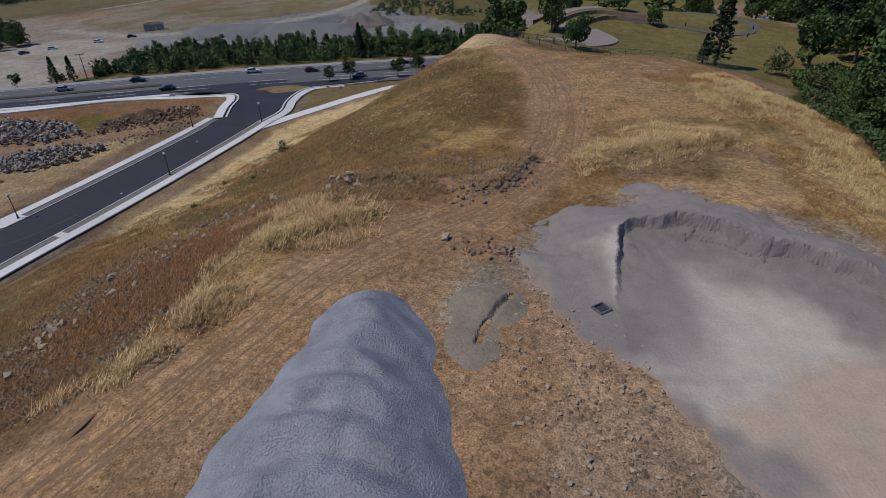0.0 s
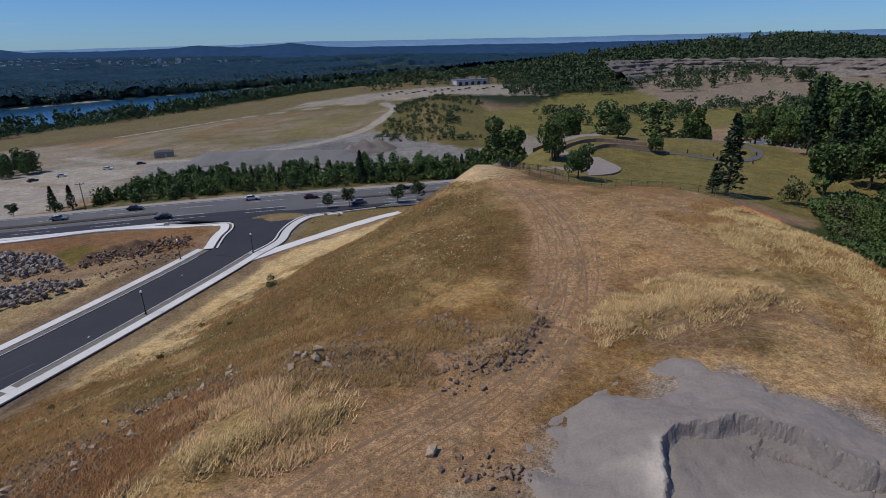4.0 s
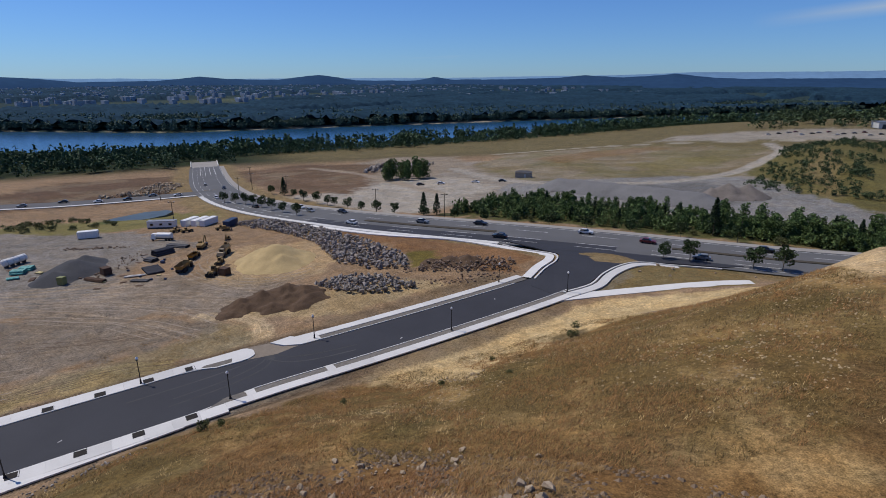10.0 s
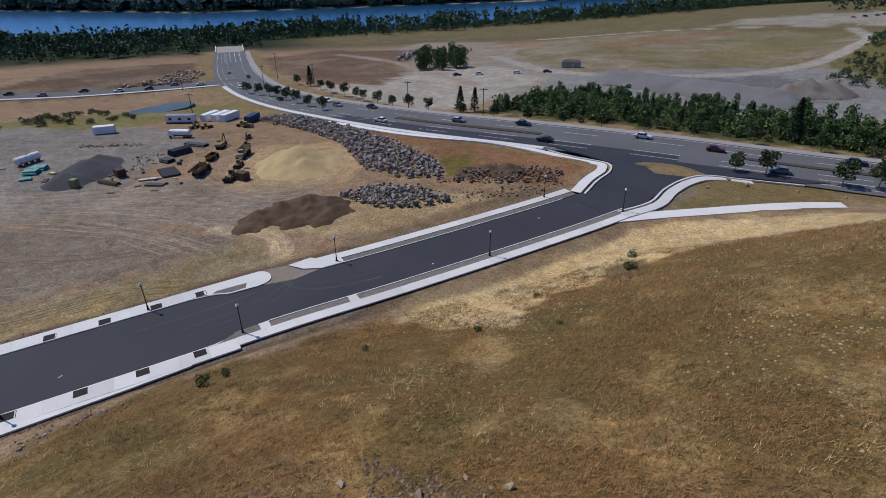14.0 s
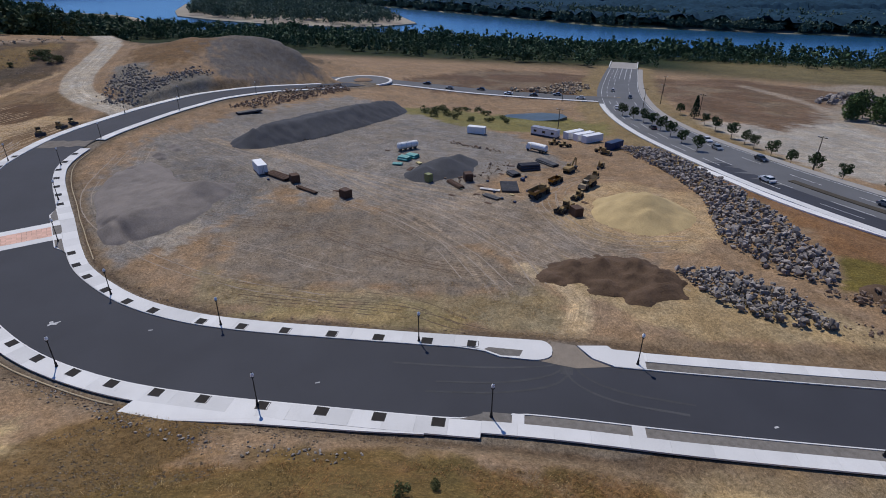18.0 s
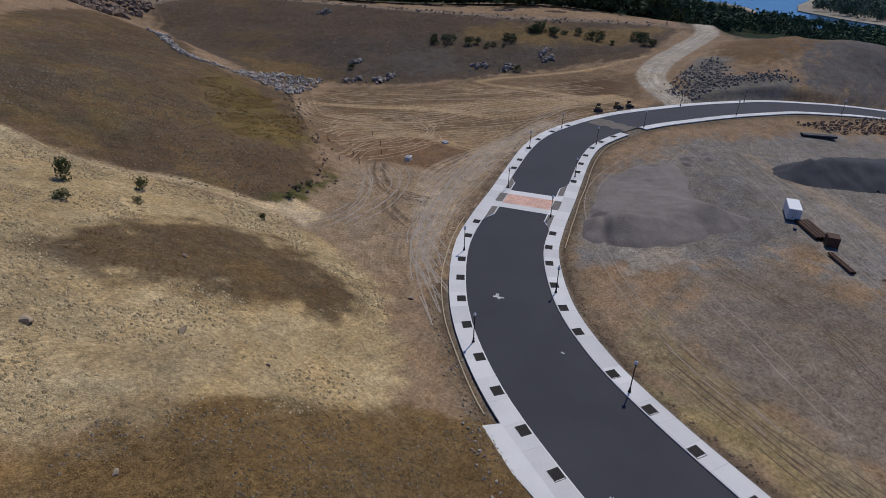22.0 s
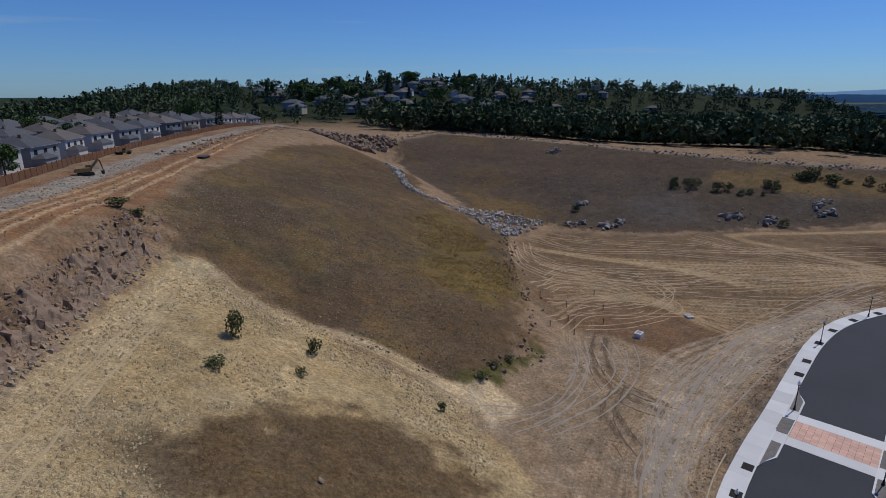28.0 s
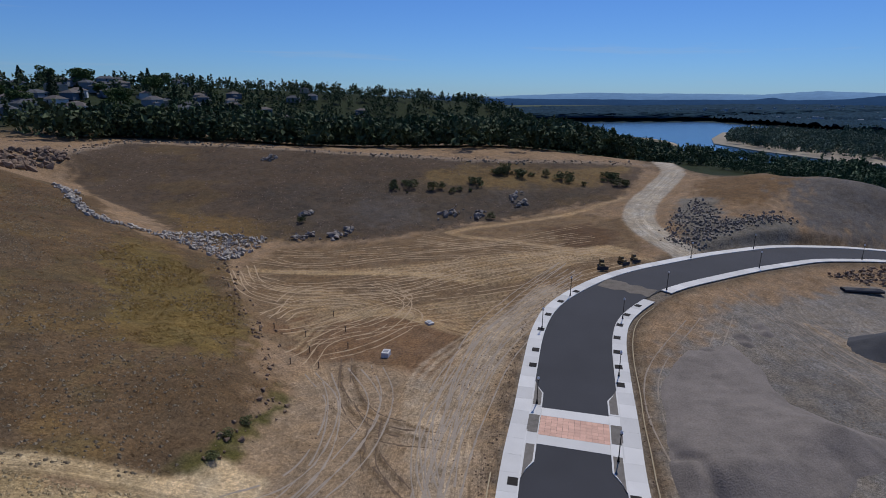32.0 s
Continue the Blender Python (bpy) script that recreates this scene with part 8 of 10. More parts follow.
p1 = put(pallet("timber pallet stacked with yellow lumber", LUMBER, 3.2, 2.0, 0.5), -168, 70, 20)
p2 = put(pallet("flat rusty steel road plate on timber", RUST_STEEL, 4.8, 2.2, 0.25), -164, 67, -30)
p3 = put(pallet("pallet of navy drums wrapped in plastic", BLUE_PAINT, 1.6, 1.6, 1.1), -148.7, 93.4, 30)
again(p3, -150.8, 95, 40)
for x, y, a, src in ((-154.7, 89.6, 20, p2), (-158.8, 100.4, 70, p3), (-135.6, 80.7, 40, p2), (-137.2, 84.5, 95, p3), (-134.5, 86.7, 15, p3), (-141.5, 79.6, 65, p2), (-146.3, 76.8, 10, p1), (-142.4, 73.7, 35, p2), (-139.5, 87.6, 50, p1), (-155.4, 93.0, 5, p1), (-161.4, 94.6, 80, p2), (-150.0, 84.6, 25, p3)):
    again(src, x, y, a)
p4 = put(pallet("olive metal cabin on skids", material("olive_paint", (0.2, 0.21, 0.08), 0.6, scale=1, fine=8, vary=0.2), 1.8, 1.6, 2.0, "pump_cabin"), -153, 70, 30)
p5 = put(pallet("rusty steel drum lying beside scrap", RUST_STEEL, 2.6, 2.2, 1.9, "scrap_bin"), -146, 49, 35)
for x, y, a, src in ((-158, 37, 20, p5), (-150, 47, 60, p2), (-141, 92, 80, p3), (-123.9, 96.9, 10, p5), (-130.3, 101.9, 30, p2), (-147, 82, 50, p2), (-142, 84, 10, p3), (-178, 66, 10, p2), (-183, 63, 80, p2), (-152, 80, 0, p5), (-160, 30.5, 30, p3)):
    again(src, x, y, a)
# pole with a lamp head
pole = tagged(new("light_pole"), "tall dark timber pole with a cross arm", "pole")
part("shaft", tube(B(), (0, 0, -0.3), (0, 0, 9.5), 0.16, 0.1, 8), BARK, pole)
part("cross_arm", box(B(), (2.4, 0.12, 0.14), (0, 0, 9.0)), BARK, pole)
for x in (-1.0, 1.0):
    part("lamp_head", box(B(), (0.5, 0.3, 0.2), (x, 0, 9.15), bevel=0.04), STEEL, pole)
put(pole, -196, 122, 40)
for x, y in ((-148, 163 + 16, ), (-112, 176), (-268, 205), (-258, 190), (-300, 226), (-282, 160), (-232, 201)):
    again(pole, x, y, 30)
# concrete vaults, stakes and valve posts on the terrace
vault = tagged(new("concrete_vault"), "pale concrete utility vault sitting on the terrace", "vault")
part("block", box(B(), (1.8, 1.4, 1.1), bevel=0.05), CONCRETE, vault)
part("lid", box(B(), (0.9, 0.9, 0.08), (0, 0, 1.1)), STEEL, vault)
put(vault, -135.3, -52.2, 25, 0.1)
again(vault, -152, -55, 70, 0.7)
stake = tagged(new("survey_stake"), "short dark stake standing in bare dirt", "stake", "stakes on the terrace")
part("post", box(B(), (0.16, 0.16, 1.3), (0, 0, -0.2), bevel=0.02), WOOD, stake)
part("cap", box(B(), (0.2, 0.2, 0.1), (0, 0, 1.1)), DARK_PAINT, stake)
put(stake, -124, -58, 0)
for x, y in ((-127, -64), (-131, -70), (-133, -60), (-138, -66), (-128, -76), (-142, -74), (-121, -62)):
    again(stake, x, y, x * 7)
# boards on the sand
crate = tagged(new("timber_crate"), "small dark open crate half sunk in sand", "crate")
for k, (x, y, sx, sy) in enumerate(((0, 0.4, 0.9, 0.08), (0, -0.4, 0.9, 0.08), (0.42, 0, 0.08, 0.8), (-0.42, 0, 0.08, 0.8))):
    part("side", box(B(), (sx, sy, 0.3), (x, y, 0)), STEEL, crate)
part("bottom", box(B(), (0.8, 0.72, 0.06), (0, 0, 0.1)), DARK_PAINT, crate)
put(crate, 9.6, 27.0, 30, 0.05)


# ---- stones ----
ROCK_GREY = leaf_material("grey_rock", (0.25, 0.222, 0.192), 0.5)
ROCK_PALE = material("pale_rock", (0.46, 0.41, 0.345), 0.9, scale=1.2, fine=9, vary=0.3, bump=0.5)
ROCK_BROWN = material("brown_rock", (0.225, 0.16, 0.112), 0.95, scale=1.0, fine=8, vary=0.4, bump=0.6)
ROCK_TAN = material("tan_rock", (0.36, 0.28, 0.19), 0.95, scale=1.2, fine=9, vary=0.35, bump=0.5)


def rock_mesh(seed, mat, flat=0.75):
    rng = np.random.default_rng(seed)
    p = rng.normal(size=(13, 3))
    p = p / np.linalg.norm(p, axis=1)[:, None] * rng.uniform(0.75, 1.05, (13, 1)) * np.array([1.0, 0.75, flat])
    bm = B()
    for q in p:
        bm.verts.new(q)
    bmesh.ops.convex_hull(bm, input=bm.verts[:])
    me = bpy.data.meshes.new("rock")
    bm.to_mesh(me)
    bm.free()
    me.materials.append(mat)
    return me


ROCK_CLIFF = material("cliff_earth", (0.27, 0.19, 0.13), 0.95, scale=0.8, fine=6, vary=0.4, bump=0.6)
ROCKS = {m.name: [rock_mesh(100 + k, m) for k in range(6)] for m in (ROCK_GREY, ROCK_PALE, ROCK_BROWN, ROCK_TAN, ROCK_CLIFF)}


def spread(poly, n, rng):
    p = np.array(poly, float)
    out = []
    while len(out) < n:
        q = rng.uniform(p.min(0), p.max(0), (n, 2))
        out += [tuple(k) for k, ok in zip(q, inside(q[:, 0], q[:, 1], poly)) if ok]
    return out[:n]


def along(line, n, width, rng):
    c = spline(line, 1.0)
    i = rng.integers(0, len(c), n)
    return [tuple(q) for q in c[i, :2] + rng.normal(0, width, (n, 2))]


def rock_heap(name, label, places, mat, size, loose=0, seed=3, pile=0.0, sink=0.25):
    """A heap of single stones; the first ones are parts, the rest is joined."""
    rng = np.random.default_rng(seed)
    xy = np.array(places)
    z = ground_z(xy[:, 0], xy[:, 1])
    c = xy.mean(0)
    top = tagged(new(name), label, "rocks")
    n = len(places) - loose
    vs, fs, base = [], [], 0
    for k in range(len(places)):
        s = size[0] + (size[1] - size[0]) * rng.random() ** 2.2
        lift = pile * rng.random()
        me = ROCKS.setdefault(mat.name, [])
        if not me:
            me += [rock_mesh(100 + i, mat) for i in range(6)]
        me = me[k % 6]
        m = pose(xy[k, 0], xy[k, 1], z[k] + lift + s * (0.5 - sink), *rng.uniform(-25, 25, 2), rng.uniform(0, 360)) @ Matrix.Scale(s, 4)
        if k < n:
            o = new("rock", me)
            o.matrix_basis = m
            o.parent = top
        else:
            co = np.empty(len(me.vertices) * 3)
            me.vertices.foreach_get("co", co)
            a = np.array(m)
            vs.append(co.reshape(-1, 3) @ a[:3, :3].T + a[:3, 3])
            fs += [tuple(v + base for v in f.vertices) for f in me.polygons]
            base += len(me.vertices)
    if vs:
        o = mesh_object("rubble", np.concatenate(vs), fs, mat, top)
        tagged(o, kind="stuff")
    return top


R = np.random.default_rng(17)
FIELD_ROCKS = [(-177, 134), (-172, 145), (-131, 140), (-108, 134), (-88, 127), (-82, 120), (-89, 116), (-103, 116), (-125, 128), (-147, 133)]
rock_heap("boulder_field", "long bank of broken grey boulders beside the avenue", spread(FIELD_ROCKS, 2600, R), ROCK_GREY, (0.22, 0.95), 2380, 1, 1.2)
rock_heap("boulder_pile", "low pile of dark grey boulders behind the soil heap", spread([(-94, 101), (-90, 109), (-79, 113), (-72, 112), (-77, 104), (-83, 101)], 700, R), ROCK_GREY, (0.2, 0.8), 560, 2, 1.1)
rock_heap("rubble_pile", "brown heap of stumps, soil and rubble", spread([(-81, 117), (-78, 127), (-76, 134), (-68, 138), (-62, 139), (-61, 133), (-68, 126)], 480, R), ROCK_BROWN, (0.2, 0.7), 360, 3, 0.9)
heap_thing("debris_mound", "dark brown heap of roots and soil", BROWN_SOIL, [(-76, 130, 1.8), (-72, 132, 2.2), (-79, 126, 1.4)], 0.5, 1.2, None, 0.5, 1.2)
rock_heap("kerb_rubble", "row of small stones along the yard verge", along([(-74, 112), (-66, 122), (-60, 134)], 160, 1.3, R), ROCK_BROWN, (0.15, 0.5), 100, 4)
rock_heap("stone_fan", "fan of pale broken stone at the foot of the gully", spread([(-139, -146), (-145, -149), (-157, -146), (-168, -133), (-160, -126), (-146, -121), (-143, -133)], 520, R), ROCK_PALE, (0.35, 1.1), 380, 5, 0.4)
rock_heap("stone_channel", "line of stones running down a shallow gully", along([(-140, -212), (-131, -176), (-129, -156), (-137, -146), (-142, -142)], 420, 0.9, R), ROCK_PALE, (0.35, 1.05), 270, 6, 0.3)
bank_spots = spread([(-240, -31), (-262, -37), (-288, -35), (-278, -25), (-262, -20), (-245, -17), (-233, -24)], 620, R) + along([(-250, -22), (-262, -18), (-274, -12), (-283, -5)], 420, 2.0, R)
rock_heap("stone_bank", "bank of broken brown-grey rock beside the loose road", [(x + R.normal(0, 1.5), y + R.normal(0, 1.5)) for x, y in bank_spots], material("bank_rock", (0.24, 0.205, 0.17), 0.9, scale=1.2, fine=9, vary=0.45, bump=0.6), (0.25, 0.85), 960, 7, 0.15)
rock_heap("stone_bank", "long low bank of broken rock beside the street", spread([(-238, 10), (-281, 30), (-312, 54), (-292, 58), (-262, 38), (-240, 20)], 900, R), ROCK_BROWN, (0.25, 0.9), 840, 8, 0.7)
rock_heap("cliff_rock", "fractured brown rock face below the rim road", spread([(-35, -18), (-37, -26), (-42, -50), (-50, -76), (-54, -82), (-47, -82), (-40, -58), (-34, -38), (-32, -20)], 900, R), ROCK_CLIFF, (0.15, 0.7), 850, 9, 0.1, 0.72)


def cells(x, y, size, seed):
    """For each place: two chance numbers of the jittered cell it lies in, and its offset from the cell's middle."""
    x, y = x / size, y / size
    ix, iy = np.floor(x), np.floor(y)
    best, a, b, ox, oy = (np.full(x.shape, 9.0) for _ in range(5))
    for i in (-1, 0, 1):
        for j in (-1, 0, 1):
            cx, cy = ix + i, iy + j
            dx, dy = x - cx - hash2(cx, cy, seed), y - cy - hash2(cx, cy, seed + 1)
            d = dx * dx + dy * dy
            k = d < best
            best, a, b = np.where(k, d, best), np.where(k, hash2(cx, cy, seed + 2), a), np.where(k, hash2(cx, cy, seed + 3), b)
            ox, oy = np.where(k, dx, ox), np.where(k, dy, oy)
    return a, b, ox * size, oy * size


def rock_face(poly, seed):
    """A fractured face: blocks of two sizes standing out of the bank."""
    p = np.array(poly, float)
    gx, gy = np.meshgrid(np.arange(p[:, 0].min() - 3, p[:, 0].max() + 3, 0.26), np.arange(p[:, 1].min() - 3, p[:, 1].max() + 3, 0.26))
    m = zone(gx, gy, poly, 1.4, 1.3, seed)
    h = 0
    rx, ry = 0.36 * gx + 0.93 * gy, 0.93 * gx - 0.36 * gy
    for size, amp, tilt in ((2.6, 0.8, 0.55), (1.0, 0.45, 0.6), (0.5, 0.2, 0.45)):
        a, b, ox, oy = cells(rx, ry * 1.5, size, seed)
        h = h + amp * (a - 0.5) + tilt * (ox * (b - 0.5) + oy * (a - 0.5))
    z = ground_z(gx, gy) + h * m + 0.25 * m - 0.35 * (1 - m)
    keep = m > 0.03
    idx = -np.ones(gx.shape, int)
    idx[keep] = np.arange(keep.sum())
    q = np.stack([idx[:-1, :-1], idx[:-1, 1:], idx[1:, 1:], idx[1:, :-1]], 2).reshape(-1, 4)
    ob = mesh_object("rock_face", np.stack([gx[keep], gy[keep], z[keep]], 1), q[(q >= 0).all(1)], ROCK_CLIFF)
    return tagged(ob, "fractured grey-brown rock face under the rim road", "rock face", kind="structure")


rock_face([(-35.2, -17), (-37.5, -24), (-41, -38), (-45, -53), (-50, -69), (-52, -76), (-47.5, -78), (-42.5, -62), (-38.6, -47), (-34.8, -31), (-33, -20)], 41)
rock_heap("cliff_block", "large fractured blocks standing out of the rock face", spread([(-35.5, -20), (-38.5, -32), (-43, -50), (-49.5, -70), (-46.5, -72), (-40, -52), (-35.5, -34), (-33.5, -22)], 90, R), ROCK_CLIFF, (0.3, 0.9), 50, 46, 0.3, 0.5)
rock_heap("scree", "fallen pale stones at the foot of a rock face", spread([(-37, -10), (-40, -28), (-46, -54), (-53, -72), (-50, -70), (-43, -50), (-38, -28)], 420, R), ROCK_TAN, (0.12, 0.55), 320, 10)
rock_heap("ridge_outcrop", "dark jointed rock outcrop on the ridge", spread([(-112, -238), (-122, -226), (-136, -238), (-160, -256), (-158, -266), (-132, -262), (-112, -250)], 420, R), ROCK_BROWN, (0.8, 3.0), 360, 11, 0.4, 0.4)
for k, (x, y, w) in enumerate(((-176, -126, 4), (-186, -119, 5), (-230, -107, 6), (-237, -98, 4), (-223, -205, 4), (-192, -143, 2.5), (-258, -92, 3), (-262, -98, 3))):
    rock_heap("outcrop", "dark rock outcrop in the bank", [(x + R.normal(0, w * 0.6), y + R.normal(0, w * 0.3)) for _ in range(26)], ROCK_GREY, (0.5, 1.9), 18, 20 + k, 0.6, 0.4)
rock_heap("crest_stones", "rows of stones along the crest path", along([(-160, -262), (-197, -288), (-226, -246), (-254, -187), (-289, -134), (-335, -99), (-355, -80)], 520, 2.6, R), ROCK_TAN, (0.3, 1.1), 500, 30)
rock_heap("rim_stones", "heaped stones at the edge of the rim road", along([(-52, -150), (-62, -175), (-78, -206), (-96, -232), (-116, -246)], 260, 2.2, R), ROCK_TAN, (0.25, 0.9), 180, 31)
rock_heap("knoll_stones", "cluster of pale stones in rust-coloured grass", [(-9 + R.normal(0, 1.2), 45.3 + R.normal(0, 0.6)) for _ in range(40)], ROCK_TAN, (0.15, 0.6), 0, 32)
rock_heap("track_stones", "loose stones at the edge of the haul track", along([(1, 43), (6, 47), (8.5, 52)], 110, 0.8, R), ROCK_BROWN, (0.12, 0.45), 60, 33)
rock_heap("slope_stones", "band of stones lying in dry grass on the slope", along([(-30, 26), (-25, 40), (-18, 50)], 160, 1.6, R), ROCK_TAN, (0.12, 0.5), 100, 34)
rock_heap("slope_stones", "loose pale stones at the foot of the grassy slope", along([(-37, 82), (-39, 80), (-43, 79)], 70, 1.3, R), ROCK_TAN, (0.1, 0.4), 30, 35)
rock_heap("track_stones", "scattered stones on the dug ground of the knoll", spread([(5, 14), (12, 14), (11, 24), (6, 32), (3, 30), (2, 20)], 240, R), ROCK_TAN, (0.06, 0.28), 180, 36)
rock_heap("track_stones", "low pile of clods beside the haul track", [(3.5 + R.normal(0, 1.2), 34.4 + R.normal(0, 0.6)) for _ in range(70)], ROCK_BROWN, (0.1, 0.4), 30, 37)
rock_heap("gully_stones", "dark stones along the gully foot", along([(-96, -46), (-110, -54), (-120, -68), (-132, -96), (-144, -118)], 200, 1.3, R), ROCK_BROWN, (0.15, 0.7), 130, 38)
rock_heap("apron_stones", "small stones along the back of the sidewalk", along([(-62, 46), (-66, 36), (-71, 27), (-76, 20), (-82, 12), (-86, 6)], 260, 0.7, R), ROCK_GREY, (0.08, 0.32), 200, 39)
rock_heap("boulders", "single pale boulders on the dry grass verge", [(-33, 158), (-29, 156), (-35, 150), (-28, 150), (-20, 158), (-12, 160), (-18, 149)], ROCK_TAN, (0.5, 0.9), 0, 40)
rock_heap("boulders", "single boulders lying on the pale slope", [(-46.7, -7.4), (-46.4, 12.7), (0.1, 35.7), (-58, -4), (-63, 3), (-12, 52), (-90, -4), (-66, -22)], ROCK_TAN, (0.35, 0.8), 0, 41)
rock_heap("yard_rubble", "strip of dark rubble across the yard", along([(-190, 84), (-182, 90), (-176, 97)], 90, 0.7, R), ROCK_BROWN, (0.2, 0.6), 50, 42)
rock_heap("yard_rubble", "scrap stones around the chip heap", along([(-152, 76), (-156, 86), (-164, 92)], 110, 1.4, R), ROCK_BROWN, (0.15, 0.6), 60, 43)
rock_heap("far_rubble", "rubble heaps on the far cleared ground", spread([(-310, 140), (-325, 170), (-345, 190), (-330, 200), (-300, 175)], 260, R), ROCK_TAN, (0.5, 1.8), 250, 44, 1.0)
rock_heap("far_rubble", "rubble on the pits beyond the lot", spread([(-290, 330), (-250, 350), (-230, 300), (-262, 285)], 320, R), ROCK_GREY, (0.6, 2.6), 310, 45, 1.2)


def quarry_wall(line, low, high, seed):
    """A blasted rock face with ledges, along a line in plan."""
    c = spline(line, 3.0)
    n = sideways(c)
    rows = np.linspace(0, 1, 9)
    v, f = [], []
    for i, p in enumerate(c):
        for r in rows:
            jag = (float(fbm(np.array([i * 3.0]), np.array([r * 26.0]), 9, seed, 4)[0]) - 0.5) * 9
            q = p[:2] + n[i] * (r * 4 + jag + 2.5 * math.floor(r * 3))
            v.append((q[0], q[1], low + (high - low) * r + (jag * 0.5 if r == 1 else 0)))
        q = p[:2] + n[i] * 22
        v.append((q[0], q[1], high - 1.5))
    m = len(rows) + 1
    for i in range(len(c) - 1):
        f += [(i * m + k, (i + 1) * m + k, (i + 1) * m + k + 1, i * m + k + 1) for k in range(m - 1)]
    ob = mesh_object("quarry_wall", v, f, material("quarry_stone", (0.17, 0.145, 0.125), 0.95, scale=0.25, fine=1.6, vary=0.55, bump=1.0))
    return tagged(ob, "stepped grey-brown rock face of the old quarry", "rock face", kind="structure")


base_z = gz(300, 560)
quarry_wall([(430, 470), (400, 560), (330, 640), (250, 650), (190, 600)][::-1], base_z - 3, base_z + 9, 5)
quarry_wall([(452, 480), (420, 576), (340, 664), (246, 674), (176, 618)][::-1], base_z + 8, base_z + 19, 9)


CLODS = {k: leaf_material(k + "_clods", c, 0.38) for k, c in (("tan", (0.37, 0.275, 0.16)), ("grey", (0.185, 0.142, 0.098)), ("brown", (0.19, 0.135, 0.09)))}


def clustered(places, seed, lo=0.5, size=7):
    """Keeps the places that lie in drifts."""
    q = np.array(places)
    return [tuple(p) for p in q[fbm(q[:, 0], q[:, 1], size, seed, 4) + np.random.default_rng(seed).uniform(-0.09, 0.09, len(q)) > lo]]


def pebbles(name, label, places, mat, size, seed):
    rng = np.random.default_rng(seed)
    xy = np.array(places)
    z = ground_z(xy[:, 0], xy[:, 1])
    octa = np.array([(1, 0, 0), (-0.9, 0.1, 0), (0.1, 0.8, 0), (0, -0.8, 0.1), (0.1, 0.1, 0.72)])
    tri = np.array([(0, 2, 4), (2, 1, 4), (1, 3, 4), (3, 0, 4)])
    n = len(xy)
    a, s = rng.uniform(0, 6.28, n), (size[0] + (size[1] - size[0]) * rng.random(n) ** 3)
    ca, sa = np.cos(a)[:, None] * s[:, None], np.sin(a)[:, None] * s[:, None]
    v = np.stack([octa[:, 0] * ca - octa[:, 1] * sa + xy[:, :1], octa[:, 0] * sa + octa[:, 1] * ca + xy[:, 1:], octa[:, 2] * s[:, None] + z[:, None] - 0.02], 2).reshape(-1, 3)
    f = (tri[None] + 5 * np.arange(n)[:, None, None]).reshape(-1, 3)
    return tagged(mesh_object(name, v.tolist(), f.tolist(), mat), label, "stones", kind="stuff")


pale_ground = [(-34, 4), (-36, -22), (-41, -28), (-46, -52), (-53, -70), (-66, -64), (-84, -46), (-92, -38), (-88, -8), (-80, 4), (-70, 12), (-48, 9)]
dark_ground = [(-62, -66), (-50, -84), (-60, -130), (-118, -212), (-142, -205), (-130, -150), (-146, -121), (-120, -72), (-92, -42)]
yard_ground = [(-90, 80), (-100, 50), (-120, 20), (-200, 0), (-230, 20), (-200, 105), (-150, 130), (-110, 130)]
bench_ground = [(-146, -115), (-187, -106), (-256, -80), (-250, -50), (-200, -36), (-110, -14), (-96, -30), (-125, -60)]
patch = [(-51, -25), (-57, -31), (-68, -35), (-78, -35), (-84, -29), (-83, -21), (-84, -10), (-81, -5), (-75, -6), (-71, -8), (-64, -14), (-54, -18)]


def outside(places, poly):
    q = np.array(places)
    return [tuple(p) for p in q[~inside(q[:, 0], q[:, 1], poly)]]


pebbles("slope_gravel", "broken tan stone in drifts over the clay slope", clustered(outside(spread(pale_ground, 36000, R), patch), 3, 0.53), CLODS["tan"], (0.07, 0.34), 1)
pebbles("slope_gravel", "fine tan stone over the clay slope", outside(spread(pale_ground, 5000, R), patch), CLODS["tan"], (0.05, 0.2), 11)
pebbles("slope_gravel", "grey stones strewn over the dark grass slope", clustered(spread(dark_ground, 22000, R), 5, 0.48, 12), CLODS["grey"], (0.1, 0.42), 2)
pebbles("bank_gravel", "stones strewn over the dark far bank", clustered(spread([(-160, -262), (-197, -286), (-254, -186), (-335, -100), (-286, -66), (-187, -110), (-150, -140)], 9000, R), 6, 0.48, 16), CLODS["grey"], (0.15, 0.6), 3)
pebbles("knoll_gravel", "small stones on the dug earth of the knoll", spread([(-20, 8), (-14, 22), (-3, 34), (6, 40), (10, 30), (12, 18), (10, 6), (-4, 0)], 2600, R), CLODS["brown"], (0.03, 0.14), 4)
pebbles("knoll_gravel", "clods along the wheel marks beside the pit", clustered(spread([(3, 8), (10, 8), (11, 22), (8, 27), (4, 24)], 2200, R), 7, 0.5, 3), CLODS["brown"], (0.05, 0.22), 14)
pebbles("knoll_gravel", "small stones on the worn top of the knoll", clustered(spread([(4, 112), (30, 96), (42, 94), (40, 60), (30, 44), (8, 48), (10, 80)], 9000, R), 8, 0.5, 6), CLODS["brown"], (0.06, 0.22), 5)
pebbles("knoll_gravel", "broken earth along the shoulder of the knoll", clustered(spread([(-34, 20), (-20, 20), (-12, 42), (9, 46), (9, 56), (-10, 52), (-30, 48)], 12000, R), 9, 0.47, 5), CLODS["brown"], (0.07, 0.34), 15)
